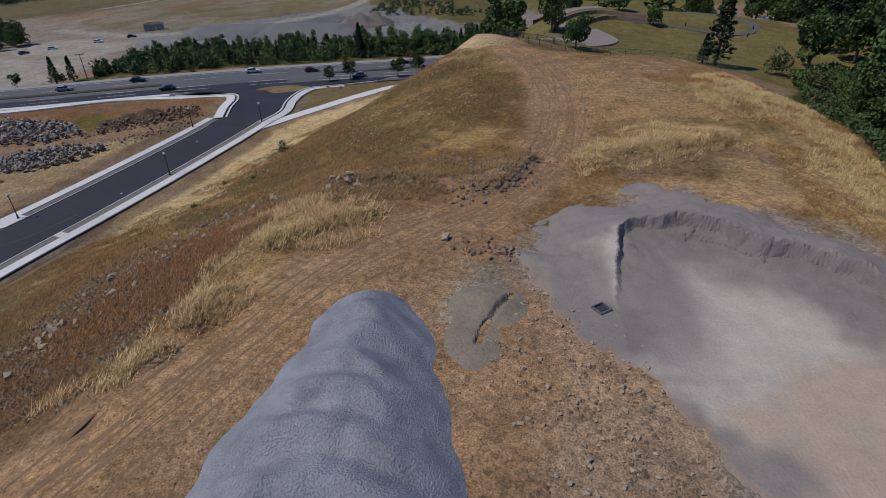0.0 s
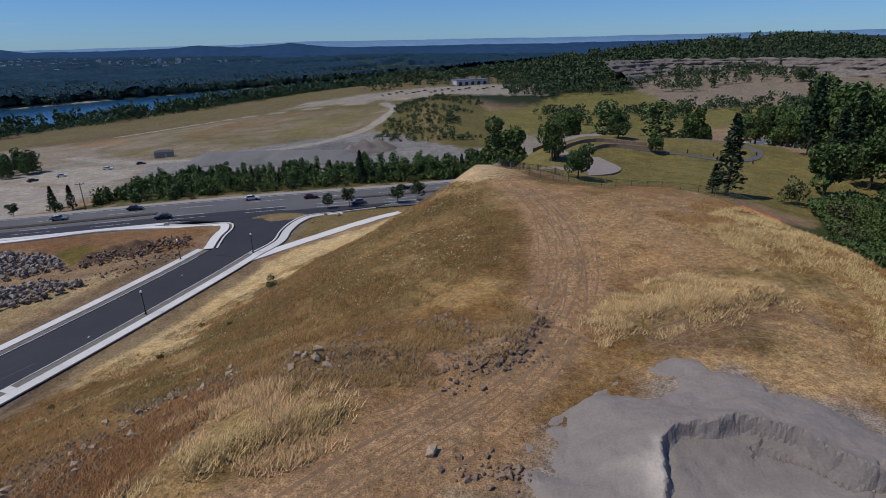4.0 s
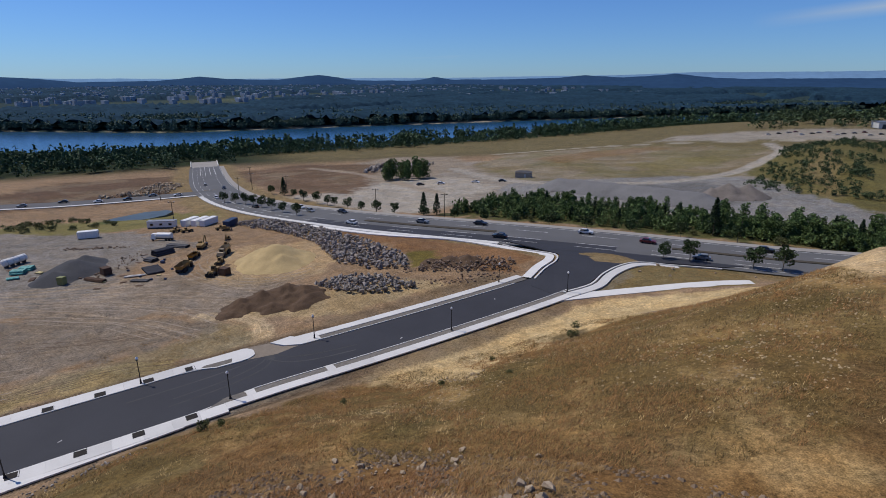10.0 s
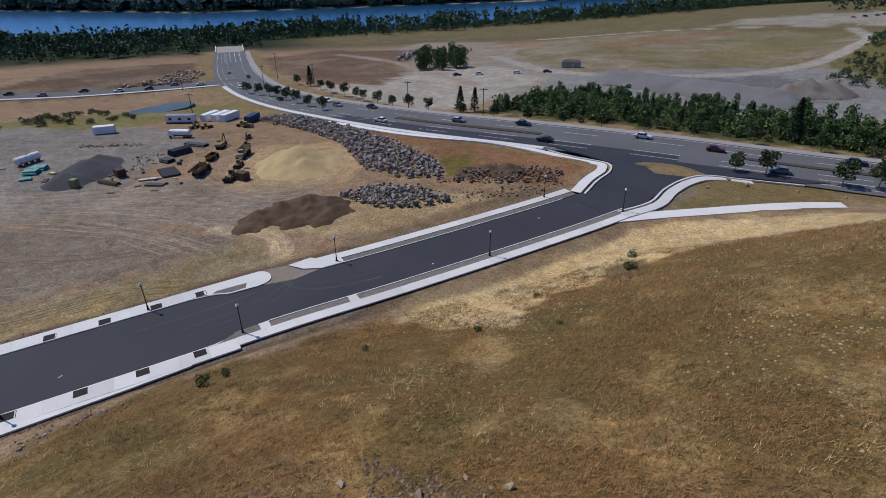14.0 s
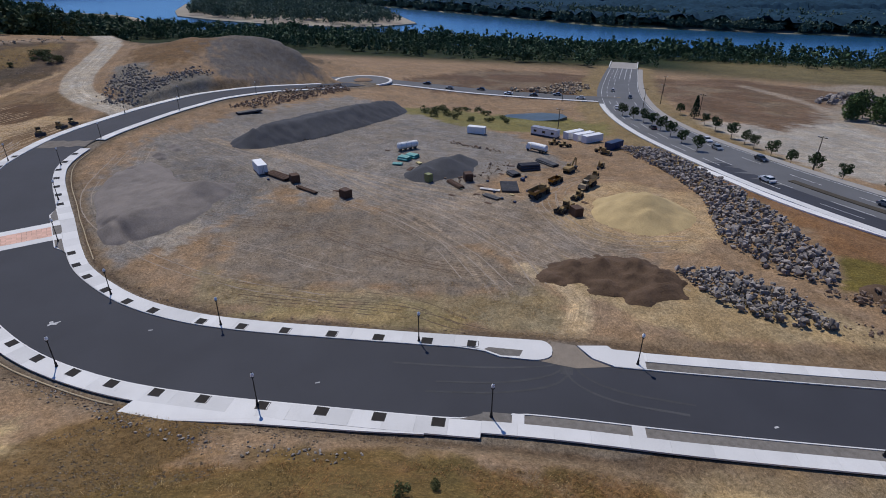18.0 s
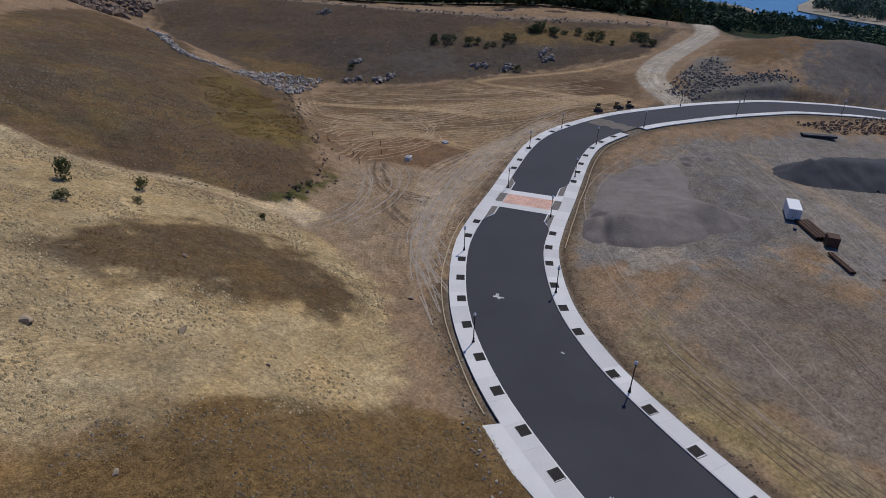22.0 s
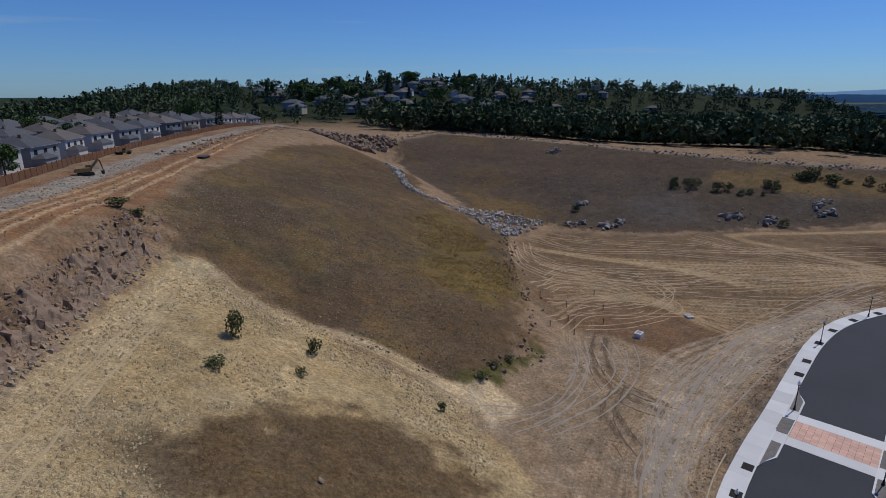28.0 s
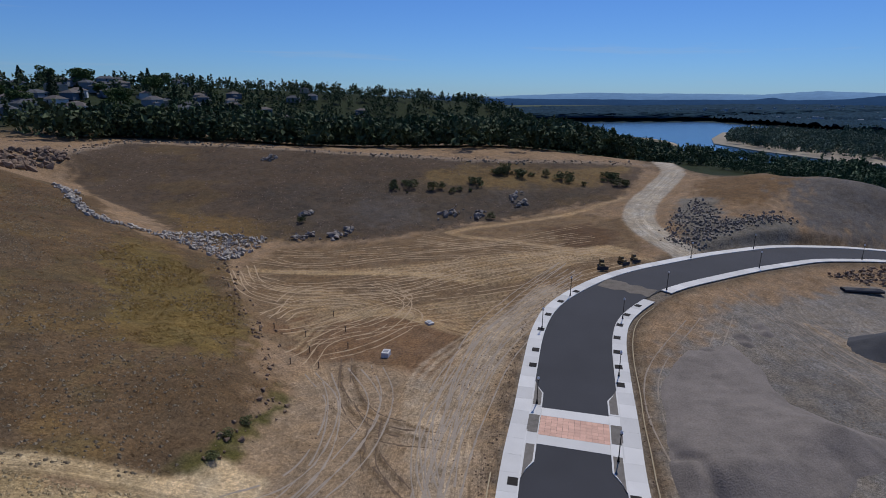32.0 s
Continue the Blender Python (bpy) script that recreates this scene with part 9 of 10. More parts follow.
pebbles("knoll_gravel", "pale stones on the steep slope of the knoll", clustered(spread([(-40, 56), (-20, 60), (4, 64), (6, 104), (-10, 120), (-34, 108)], 9000, R), 10, 0.5, 8), CLODS["tan"], (0.05, 0.24), 16)
pebbles("foot_gravel", "stones along the foot of the grassy slope", clustered(spread([(-40, 14), (-47, 7), (-65, 10), (-78, 20), (-66, 44), (-60, 30)], 7000, R), 12, 0.47, 5), CLODS["grey"], (0.05, 0.26), 6)
pebbles("yard_gravel", "clods and stones over the yard", clustered(spread(yard_ground, 13000, R), 13, 0.52, 9), CLODS["brown"], (0.06, 0.24), 7)
pebbles("terrace_gravel", "stones and clods on the rutted terrace", clustered(spread(bench_ground, 11000, R), 14, 0.5, 9), CLODS["brown"], (0.06, 0.26), 8)
pebbles("rim_gravel", "clods on the red rim road", spread([(-24, -30), (-46, -86), (-74, -185), (-96, -232), (-80, -232), (-40, -130), (-18, -60)], 4000, R), CLODS["brown"], (0.08, 0.36), 9)
for o, n in ((10.6, 1600), (-10.4, 1600), (11.6, 900)):
    ss = R.uniform(95, 250, n)
    w = o + R.normal(0, 0.5, n)
    pebbles("verge_gravel", "dirt clods along the back of the sidewalk", [street_at(a, b)[:2] for a, b in zip(ss, w)], CLODS["brown"], (0.06, 0.28), 20 + n % 7)


# ---- wheel tracks pressed into the dirt ----
def wheel_tracks(name, label, lines, mat, width=0.5, spread_by=1.0, lift=0.05, seed=1):
    """Pairs of broken, shallow bands of loose dirt left by tyres."""
    v, f = [], []
    r = random.Random(seed)
    for line in lines:
        c = spline(line, 1.6)
        n = sideways(np.column_stack([c[:, :2], c[:, 0] * 0]))
        for s in (-spread_by, spread_by):
            z = ground_z(c[:, 0] + n[:, 0] * s, c[:, 1] + n[:, 1] * s)
            last = None
            for i, p in enumerate(c):
                if r.random() < 0.06:
                    last = None
                    continue
                h = width / 2 * r.uniform(0.55, 1.15)
                a, b = p[:2] + n[i] * (s - h), p[:2] + n[i] * (s + h)
                k = len(v)
                v += [(a[0], a[1], z[i] - 0.03), (p[0] + n[i][0] * s, p[1] + n[i][1] * s, z[i] + lift), (b[0], b[1], z[i] - 0.03)]
                if last is not None:
                    f += [(last, last + 1, k + 1, k), (last + 1, last + 2, k + 2, k + 1)]
                last = k
    return tagged(mesh_object(name, v, f, mat, None, True), label, "wheel tracks", kind="stuff")


def bundle(base, count, shift, jitter, seed):
    """Many passes along nearly the same way."""
    r = random.Random(seed)
    out = []
    for k in range(count):
        q = (k / max(1, count - 1) - 0.5)
        out.append([(x + shift[0] * q + r.uniform(-jitter, jitter), y + shift[1] * q + r.uniform(-jitter, jitter)) for x, y in base])
    return out


PALE_TRACK = material("dry_track_dust", (0.37, 0.27, 0.165), 0.95, scale=0.4, fine=5, vary=0.25)
GREY_TRACK = material("grey_track_dust", (0.33, 0.275, 0.215), 0.95, scale=0.4, fine=5, vary=0.25)
DARK_TRACK = material("damp_track_soil", (0.13, 0.09, 0.058), 0.95, scale=0.4, fine=5, vary=0.3)
terrace_lines = bundle([(-148, -114), (-158, -100), (-176, -86), (-200, -68), (-228, -48)], 8, (26, 20), 3.5, 1) + bundle([(-128, -74), (-140, -78), (-160, -68), (-184, -54), (-214, -40)], 6, (10, 22), 3.5, 2)
terrace_lines += bundle([(-145, -112), (-139, -98), (-146, -84), (-164, -74), (-190, -70)], 3, (6, 6), 2.0, 3) + bundle([(-131, -66), (-142, -60), (-156, -64), (-160, -78)], 3, (6, 8), 2.0, 4) + bundle([(-200, -98), (-205, -80), (-212, -60), (-216, -40)], 3, (8, 4), 2.0, 5)
wheel_tracks("wheel_tracks", "pale criss-cross tyre tracks over the terrace", terrace_lines, PALE_TRACK, 0.5, 0.95, 0.05, 1)
bench_lines = bundle([(-96, -4), (-106, -18), (-120, -28), (-138, -35), (-160, -41), (-196, -42)], 9, (-14, -13), 1.6, 6) + bundle([(-96, -34), (-108, -36), (-120, -44), (-126, -54)], 4, (8, -6), 1.6, 7)
wheel_tracks("wheel_tracks", "pale tyre tracks along the bench above the street", bench_lines, GREY_TRACK, 0.45, 0.95, 0.05, 2)
wheel_tracks("wheel_tracks", "dark turning ruts in damp soil", bundle([(-121, -28), (-117, -38), (-121, -48), (-129, -56)], 2, (3, 2), 0.5, 8) + bundle([(-108, -24), (-111, -33), (-117, -38)], 2, (2, 2), 0.5, 9), DARK_TRACK, 0.55, 1.0, 0.02, 3)
yard_lines = bundle([(-94, 84), (-112, 78), (-132, 68), (-152, 50), (-176, 30), (-204, 8)], 6, (-14, -30), 3.0, 10) + bundle([(-102, 46), (-116, 26), (-134, 6), (-156, -6), (-190, -8)], 2, (-6, 6), 2.0, 11) + bundle([(-104, 108), (-109, 97), (-122, 93), (-138, 97), (-148, 110)], 3, (4, -6), 1.2, 12)
wheel_tracks("wheel_tracks", "long pale tyre tracks across the yard", yard_lines, material("yard_track_dust", (0.26, 0.212, 0.162), 0.95, scale=0.4, fine=5, vary=0.3), 0.4, 1.05, 0.05, 4)
wheel_tracks("wheel_tracks", "darker ruts beside the driveway", bundle([(-86, 64), (-93, 56), (-98, 44), (-104, 30)], 4, (-5, -2), 0.8, 13) + bundle([(-100, 72), (-112, 56), (-126, 44), (-138, 20)], 4, (-8, -8), 2.0, 14), DARK_TRACK, 0.4, 1.0, 0.02, 5)
knoll_lines = bundle([(-23, 2), (-17, 15), (-12.5, 23.5), (-7, 31.5), (0, 38.2), (6.2, 46), (11, 55), (14, 66), (14.5, 80), (12, 97)], 5, (3.6, -2.6), 0.5, 15) + bundle([(34, 34), (35, 42), (30, 49), (22, 50), (14, 47.5), (9, 51)], 3, (-2, -4), 0.7, 16)
wheel_tracks("wheel_tracks", "earth-brown tyre ruts of the haul track on the knoll", knoll_lines, material("rut_soil", (0.24, 0.152, 0.085), 0.95, scale=0.6, fine=6, vary=0.3), 0.42, 0.95, 0.02, 6)
slope_lines = bundle([(-36, 2), (-41, -16), (-46, -38), (-52, -58), (-58, -70)], 2, (-2.5, 0.5), 0.3, 18)
wheel_tracks("wheel_tracks", "pale vehicle tracks over the clay slope", slope_lines, material("clay_track", (0.44, 0.335, 0.19), 0.95, scale=0.4, fine=5, vary=0.2), 0.5, 0.95, 0.05, 7)

# ---- dry grass ----
STRAW_BLADE = leaf_material("straw_blades", (0.52, 0.365, 0.175), 0.5)
BROWN_BLADE = leaf_material("brown_blades", (0.275, 0.152, 0.058), 0.55)
GREEN_BLADE = leaf_material("olive_blades", (0.19, 0.135, 0.05), 0.7)


def tufts(name, label, places, mat, height, seed, blades=9):
    """Bent blades in small bunches."""
    rng = np.random.default_rng(seed)
    xy = np.repeat(np.array(places), blades, 0)
    base = ground_z(np.array(places)[:, 0], np.array(places)[:, 1])
    n = len(xy)
    h = np.repeat(height[0] + (height[1] - height[0]) * rng.random(len(places)) ** 2, blades) * rng.uniform(0.5, 1.1, n) * 0.7
    p = xy + rng.normal(0, 0.22, (n, 2))
    z = np.repeat(base, blades) - 0.03
    a, lean = rng.normal(0.6, 1.3, n), rng.uniform(0.5, 1.6, n) * h
    w = 0.014 + 0.034 * h
    dx, dy = np.cos(a), np.sin(a)
    v = np.stack([np.stack([p[:, 0] - dy * w, p[:, 1] + dx * w, z], 1), np.stack([p[:, 0] + dy * w, p[:, 1] - dx * w, z], 1),
                  np.stack([p[:, 0] + dx * lean, p[:, 1] + dy * lean, z + h], 1)], 1).reshape(-1, 3)
    return tagged(mesh_object(name, v.tolist(), np.arange(3 * n).reshape(-1, 3).tolist(), mat), label, "grass", kind="stuff")


def thinned(places, size, seed, lo=0.45):
    q = np.array(places)
    k = fbm(q[:, 0], q[:, 1], size, seed) > lo
    return [tuple(p) for p in q[k]]


west_slope = [(-66, 24), (-56, 72), (-34, 116), (-14, 126), (0, 120), (6, 98), (8, 68), (0, 58), (-8, 50), (-26, 46), (-30, 24), (-48, 15)]
tufts("dry_grass", "olive and brown grass on the knoll's slope", thinned(spread(west_slope, 26000, R), 8, 3), GREEN_BLADE, (0.25, 0.6), 1)
tufts("dry_grass", "brown dry grass on the knoll's slope", thinned(spread(west_slope, 22000, R), 6, 9, 0.5), BROWN_BLADE, (0.25, 0.7), 2)
tufts("dry_grass", "pale straw tufts among the grass", thinned(spread(west_slope, 6000, R), 7, 14, 0.58), STRAW_BLADE, (0.2, 0.5), 3)
tufts("straw_grass", "tall flattened straw beside the haul track", thinned(spread([(-16, 28), (-19, 40), (-13, 44), (-5, 41), (-5, 36), (-10, 32.5), (-14, 24), (-23, 20)], 5200, R), 3, 31, 0.55), STRAW_BLADE, (0.35, 0.9), 4)
tufts("straw_grass", "long bent straw along the bank of the haul track", thinned(along(BERMS[2][0], 2600, 0.9, R), 1.8, 71, 0.52), STRAW_BLADE, (0.3, 0.75), 24)
tufts("straw_grass", "long bent straw on a low bank of the knoll", thinned(along(BERMS[0][0], 3000, 1.0, R), 1.8, 72, 0.50), STRAW_BLADE, (0.3, 0.8), 25)
tufts("rust_grass", "rust-brown grass behind the straw bank", spread([(-30, 34), (-20, 43), (-13, 44), (-16, 36), (-18, 28), (-22, 20), (-30, 18)], 2600, R), leaf_material("rust_stems", (0.22, 0.125, 0.055), 0.5), (0.2, 0.5), 26)
tufts("straw_grass", "straw grass on the low bank of the knoll", thinned(spread([(12, 52), (18, 57), (30, 59), (33, 55), (22, 50), (13, 47.5)], 4600, R), 3.5, 32, 0.5), STRAW_BLADE, (0.35, 0.9), 5)
tufts("straw_grass", "straw grass along the east edge of the knoll", thinned(spread([(44, 88), (45, 60), (42, 44), (33, 28), (30, 41), (33, 55), (28, 70)], 6500, R), 4, 21, 0.5), STRAW_BLADE, (0.3, 0.8), 6)
tufts("rust_grass", "rust-brown grass beside the haul track", thinned(spread([(-4, 50), (6, 57), (9, 52), (6, 47), (2, 43), (-12, 41), (-16, 49), (-8, 52)], 3800, R), 4, 33, 0.5), leaf_material("rust_blades", (0.30, 0.18, 0.08), 0.4), (0.3, 0.7), 7)
tufts("rust_grass", "rust-brown grass on the shoulder of the knoll", thinned(spread([(-34, 24), (-18, 24), (-15, 40), (-10, 48), (-24, 46)], 3000, R), 6, 5, 0.42), BROWN_BLADE, (0.3, 0.7), 8)
tufts("dry_grass", "dark dry grass on the lower slope", spread([(-52, -25), (-58, -31), (-78, -35), (-84, -28), (-83, -8), (-74, -6), (-64, -14)], 3600, R), BROWN_BLADE, (0.15, 0.45), 9)
tufts("dry_grass", "brown grass above the sidewalk", spread([(-40, 14), (-48, 8), (-65, 10), (-78, 20), (-72, 32), (-60, 27)], 3000, R), BROWN_BLADE, (0.15, 0.45), 10)
tufts("dry_grass", "dry grass on the dark slope", thinned(spread([(-64, -66), (-56, -90), (-70, -130), (-118, -205), (-138, -195), (-128, -152), (-144, -120), (-116, -58), (-92, -44)], 9000, R), 12, 6, 0.44), BROWN_BLADE, (0.2, 0.6), 11)
tufts("dry_grass", "yellow-green grass low on the dark slope", thinned(spread([(-100, -74), (-113, -66), (-128, -86), (-135, -112), (-128, -132), (-117, -126), (-108, -100)], 6000, R), 9, 61, 0.46), leaf_material("yellow_blades", (0.27, 0.19, 0.05), 0.5), (0.25, 0.7), 27)
tufts("dry_grass", "dry grass on the verge island", spread([(-38, 134), (-39, 150), (-34, 158), (-16, 165), (-12, 155), (-13, 150), (-36, 133)], 1800, R), BROWN_BLADE, (0.12, 0.35), 12)
tufts("rust_grass", "rust-brown grass along the east edge of the knoll", thinned(spread([(44, 90), (46, 60), (44, 44), (33, 26), (29, 41), (33, 55), (26, 74), (30, 84)], 6500, R), 5, 44, 0.5), BROWN_BLADE, (0.25, 0.65), 13)
tufts("dry_grass", "thin dry grass on the worn top of the knoll", thinned(spread([(16, 60), (30, 60), (40, 84), (26, 92), (18, 84)], 2600, R), 5, 45, 0.54), STRAW_BLADE, (0.15, 0.4), 14)
tufts("dry_grass", "sparse weeds over the yard verge", thinned(spread([(-100, 26), (-95, 47), (-84, 64), (-78, 78), (-99, 77), (-102, 47), (-112, 24)], 4000, R), 5, 46, 0.5), BROWN_BLADE, (0.12, 0.35), 15)


# ---- houses beyond the rim ----
ROOF = material("asphalt_shingle", (0.085, 0.088, 0.095), 0.9, scale=0.5, fine=5, vary=0.2, bump=0.3)
ROOF_BROWN = material("brown_shingle", (0.12, 0.105, 0.095), 0.9, scale=0.5, fine=5, vary=0.2, bump=0.3)
WALLS = [material("white_siding", (0.5, 0.5, 0.48), 0.8, scale=0.5, fine=4, vary=0.06), material("grey_siding", (0.24, 0.26, 0.28), 0.8, scale=0.5, fine=4, vary=0.08),
         material("tan_siding", (0.36, 0.31, 0.25), 0.8, scale=0.5, fine=4, vary=0.08), material("slate_siding", (0.13, 0.16, 0.2), 0.8, scale=0.5, fine=4, vary=0.08)]
WALL_NAMES = ["white", "grey", "tan", "slate-blue"]


def hip_roof(w, d, z, rise, over=0.6, ridge=0.35):
    bm = B()
    a = [bm.verts.new((x, y, z)) for x, y in ((-w / 2 - over, -d / 2 - over), (w / 2 + over, -d / 2 - over), (w / 2 + over, d / 2 + over), (-w / 2 - over, d / 2 + over))]
    r = [bm.verts.new((-w * ridge / 2, 0, z + rise)), bm.verts.new((w * ridge / 2, 0, z + rise))]
    for f in ((a[0], a[1], r[1], r[0]), (a[1], a[2], r[1]), (a[2], a[3], r[0], r[1]), (a[3], a[0], r[0]), (a[3], a[2], a[1], a[0])):
        bm.faces.new(f)
    return bm


def house(kind, w=13, d=10, storeys=2, near=True):
    wall = WALLS[kind % 4]
    h = 2.8 * storeys + 0.3
    t = tagged(new("house"), f"{WALL_NAMES[kind % 4]} two-storey house with a dark shingle roof", "house", "houses of the estate")
    part("wall", box(B(), (w, d, h)), wall, t)
    part("roof", hip_roof(w, d, h, 2.6), ROOF if kind % 3 else ROOF_BROWN, t, "dark shingle hip roof")
    part("garage", box(B(), (6, 3, 3.0), (w / 2 - 3.2, d / 2 + 1.4, 0)), wall, t)
    part("garage_roof", hip_roof(6, 3, 3.0, 1.2, 0.4, 0.5), ROOF, t).matrix_basis = pose(w / 2 - 3.2, d / 2 + 1.4, 0)
    part("fascia", box(B(), (w + 1.1, d + 1.1, 0.16), (0, 0, h - 0.15)), WALLS[0], t)
    for s in (-1, 1):
        for f in range(storeys if near else 1):
            for k in range(3 if near else 1):
                x, z = -w / 3 + k * w / 3 if near else w * 0.1, 0.9 + (f + (0 if near else 1)) * 2.8
                win = part("window", box(B(), (1.5, 0.1, 1.3), (x, s * (d / 2 + 0.01), z)), GLASS, t)
                if near and f == 1 and s == 1:
                    part("sill", box(B(), (1.7, 0.06, 0.1), (x, s * (d / 2 + 0.04), z - 0.1)), WALLS[0], win)
    if not near:
        return t
    for s in (-1, 1):
        part("window", box(B(), (0.1, 1.4, 1.3), (s * (w / 2 + 0.01), 0, 3.8)), GLASS, t)
    part("chimney", box(B(), (0.9, 0.7, 2.0), (w * 0.2, d * 0.15, h + 0.8)), ROCK_BROWN, t)
    return t


kinds = [house(k, 12 + k % 3, 9.5 + k % 2) for k in range(6)]
far_kinds = [house(k, 13 + k % 3, 10.5 + k % 2, 2, False) for k in range(4)]
spots = []
FENCE_LINE = spline([(-14, -60), (-25, -96), (-34, -136), (-45, -176), (-60, -214), (-80, -256), (-104, -300)], 2.4)
fs = sideways(FENCE_LINE)
for row, (off, gap) in enumerate(((17, 7), (44, 7), (76, 8))):
    for i in range(2 + 2 * row, len(FENCE_LINE), gap):
        p = FENCE_LINE[i, :2] + fs[i] * off
        a = math.degrees(math.atan2(fs[i][1], fs[i][0])) + 90
        spots.append((p[0], p[1], a + (row * 7 + i * 3) % 9 - 4))
hr = random.Random(3)
FAR_FROM = len(spots)
for k in range(62):
    f, g = hr.random(), hr.random()
    x, y = -130 - 330 * f, -400 - 250 * g - 60 * f
    spots.append((x, y, hr.uniform(0, 360)))
for k in range(14):
    spots.append((hr.uniform(-640, -430), hr.uniform(-640, -420), hr.uniform(0, 360)))
for k, (x, y, a) in enumerate(spots):
    z = gz(x, y) - (0.2 if k < FAR_FROM else -1.0)
    m = turned(x, y, z - 0.3, a)
    if k < 6:
        kinds[k].matrix_world = m
    elif k >= FAR_FROM:
        if k < FAR_FROM + 4:
            far_kinds[k - FAR_FROM].matrix_world = m
        else:
            copy_thing(far_kinds[k % 4], m)
    else:
        copy_thing(kinds[(k * 5 + k // 7) % 6], m)
# garden trees between the houses
for k in range(60):
    i = hr.randrange(2, len(FENCE_LINE))
    p = FENCE_LINE[i, :2] + fs[i] * hr.choice((30, 31, 59, 62, 92, 100, 8))
    plant("broad" if hr.random() < 0.6 else "fir", float(p[0]), float(p[1]), hr.uniform(4, 9) if hr.random() < 0.7 else hr.uniform(9, 15), 1.0)
for k in range(46):
    plant("fir" if k % 3 else "broad", -130 - 330 * hr.random(), -420 - 270 * hr.random(), hr.uniform(12, 21), 1.35)

# timber fence along the rim
FENCE_WOOD = material("red_brown_fence", (0.17, 0.085, 0.045), 0.9, scale=1, fine=8, vary=0.35)
fence = tagged(new("timber_fence"), "weathered red-brown board fence along the rim road", "fence")
for i in range(len(FENCE_LINE) - 1):
    p, q = FENCE_LINE[i], FENCE_LINE[i + 1]
    z0, z1 = gz(*p[:2]), gz(*q[:2])
    part("post", box(B(), (0.14, 0.14, 2.2), (p[0], p[1], z0 - 0.2)), FENCE_WOOD, fence)
    bm = box(B(), (float(np.hypot(*(q - p)[:2])) - 0.16, 0.05, 1.75 + 0.06 * math.sin(i * 7)), ((p[0] + q[0]) / 2, (p[1] + q[1]) / 2, (z0 + z1) / 2 + 0.05), math.degrees(math.atan2(q[1] - p[1], q[0] - p[0])), 0.015)
    part("panel", bm, FENCE_WOOD, fence)

# wire fence at the north end of the knoll
WIRE = material("fence_wire", (0.07, 0.075, 0.07), 0.6, 0.5, scale=2, fine=10, vary=0.2, bump=0)
ORANGE = material("orange_netting", (0.5, 0.125, 0.045), 0.8, scale=2, fine=10, vary=0.3)
wire_line = spline([(11.5, 121), (14.5, 112), (20, 107), (28, 105), (38, 103.5), (46, 101), (50, 96)], 2.8)
wf = tagged(new("wire_fence"), "dark wire mesh fence at the end of the knoll", "fence")
for i in range(len(wire_line) - 1):
    p, q = wire_line[i], wire_line[i + 1]
    z0, z1 = gz(*p[:2]), gz(*q[:2])
    part("post", tube(B(), (p[0], p[1], z0 - 0.2), (p[0], p[1], z0 + 1.5), 0.05, seg=6), WIRE, wf)
    bm = B()
    for h, r in ((1.45, 0.03), (0.1, 0.02), (0.4, 0.012), (0.7, 0.012), (1.0, 0.012), (1.25, 0.012)):
        tube(bm, (p[0], p[1], z0 + h), (q[0], q[1], z1 + h), r, seg=4)
    for k in range(1, 10):
        f = k / 10
        x, y, z = p[0] + (q[0] - p[0]) * f, p[1] + (q[1] - p[1]) * f, z0 + (z1 - z0) * f
        tube(bm, (x, y, z + 0.1), (x, y, z + 1.45), 0.012, seg=4)
    part("mesh", bm, WIRE, wf)
for pts in ([(31, 103.5), (36, 102.6), (40, 101.8)], [(46.5, 93), (47.5, 88), (47.5, 84)]):
    net = tagged(draped("silt_fence", pts, (-0.12, 0.12), ORANGE, None, 0.28, 0.3, 1.0), "sagging orange plastic netting at the knoll's edge", "silt fence")

# ---- park beside the knoll ----
park = tagged(new("park_paths"), "grey park drive and paths between dry lawns", "path", kind="structure")
draped("drive", [(14, 150), (17, 138), (23, 128), (30, 126), (36, 132), (34, 142), (30, 152), (34, 164), (46, 170)], (-3.6, 3.6), material("park_paving", (0.27, 0.235, 0.21), 0.9, scale=0.4, fine=4, vary=0.18, bump=0.1), park, 0.06)
draped("path", [(44, 152), (56, 146), (66, 140), (74, 142), (80, 152), (78, 164), (70, 172)], (-1.1, 1.1), OLD_ASPHALT, park, 0.06)
for pts in ([(28, 133), (33, 143), (42, 151), (52, 148)], [(27, 143), (30, 150), (40, 156), (52, 152)], [(24, 157), (32, 166), (44, 174)]):
    w = draped("garden_wall", pts, (-0.25, 0.25), ROCK_BROWN, None, 1.0, 1.3)
    tagged(w, "low dark stone wall terracing the park lawn", "wall")
iron_line = spline([(10, 152), (11.5, 140), (14, 130), (18, 122), (24, 117.5)], 2.0)
rail = tagged(new("park_railing"), "dark iron railing with stone posts along the drive", "railing")
for i in range(len(iron_line) - 1):
    p, q = iron_line[i], iron_line[i + 1]
    z0, z1 = gz(*p[:2]), gz(*q[:2])
    if i % 2 == 0:
        part("post", box(B(), (0.45, 0.45, 1.5), (p[0], p[1], z0 - 0.1), bevel=0.04), ROCK_BROWN, rail)
    bm = B()
    for h in (0.2, 1.15):
        tube(bm, (p[0], p[1], z0 + h), (q[0], q[1], z1 + h), 0.035, seg=5)
    for k in range(10):
        f = k / 10
        x, y, z = p[0] + (q[0] - p[0]) * f, p[1] + (q[1] - p[1]) * f, z0 + (z1 - z0) * f
        tube(bm, (x, y, z + 0.2), (x, y, z + 1.15), 0.018, seg=4)
    part("railing_panel", bm, BLACK_METAL, rail)
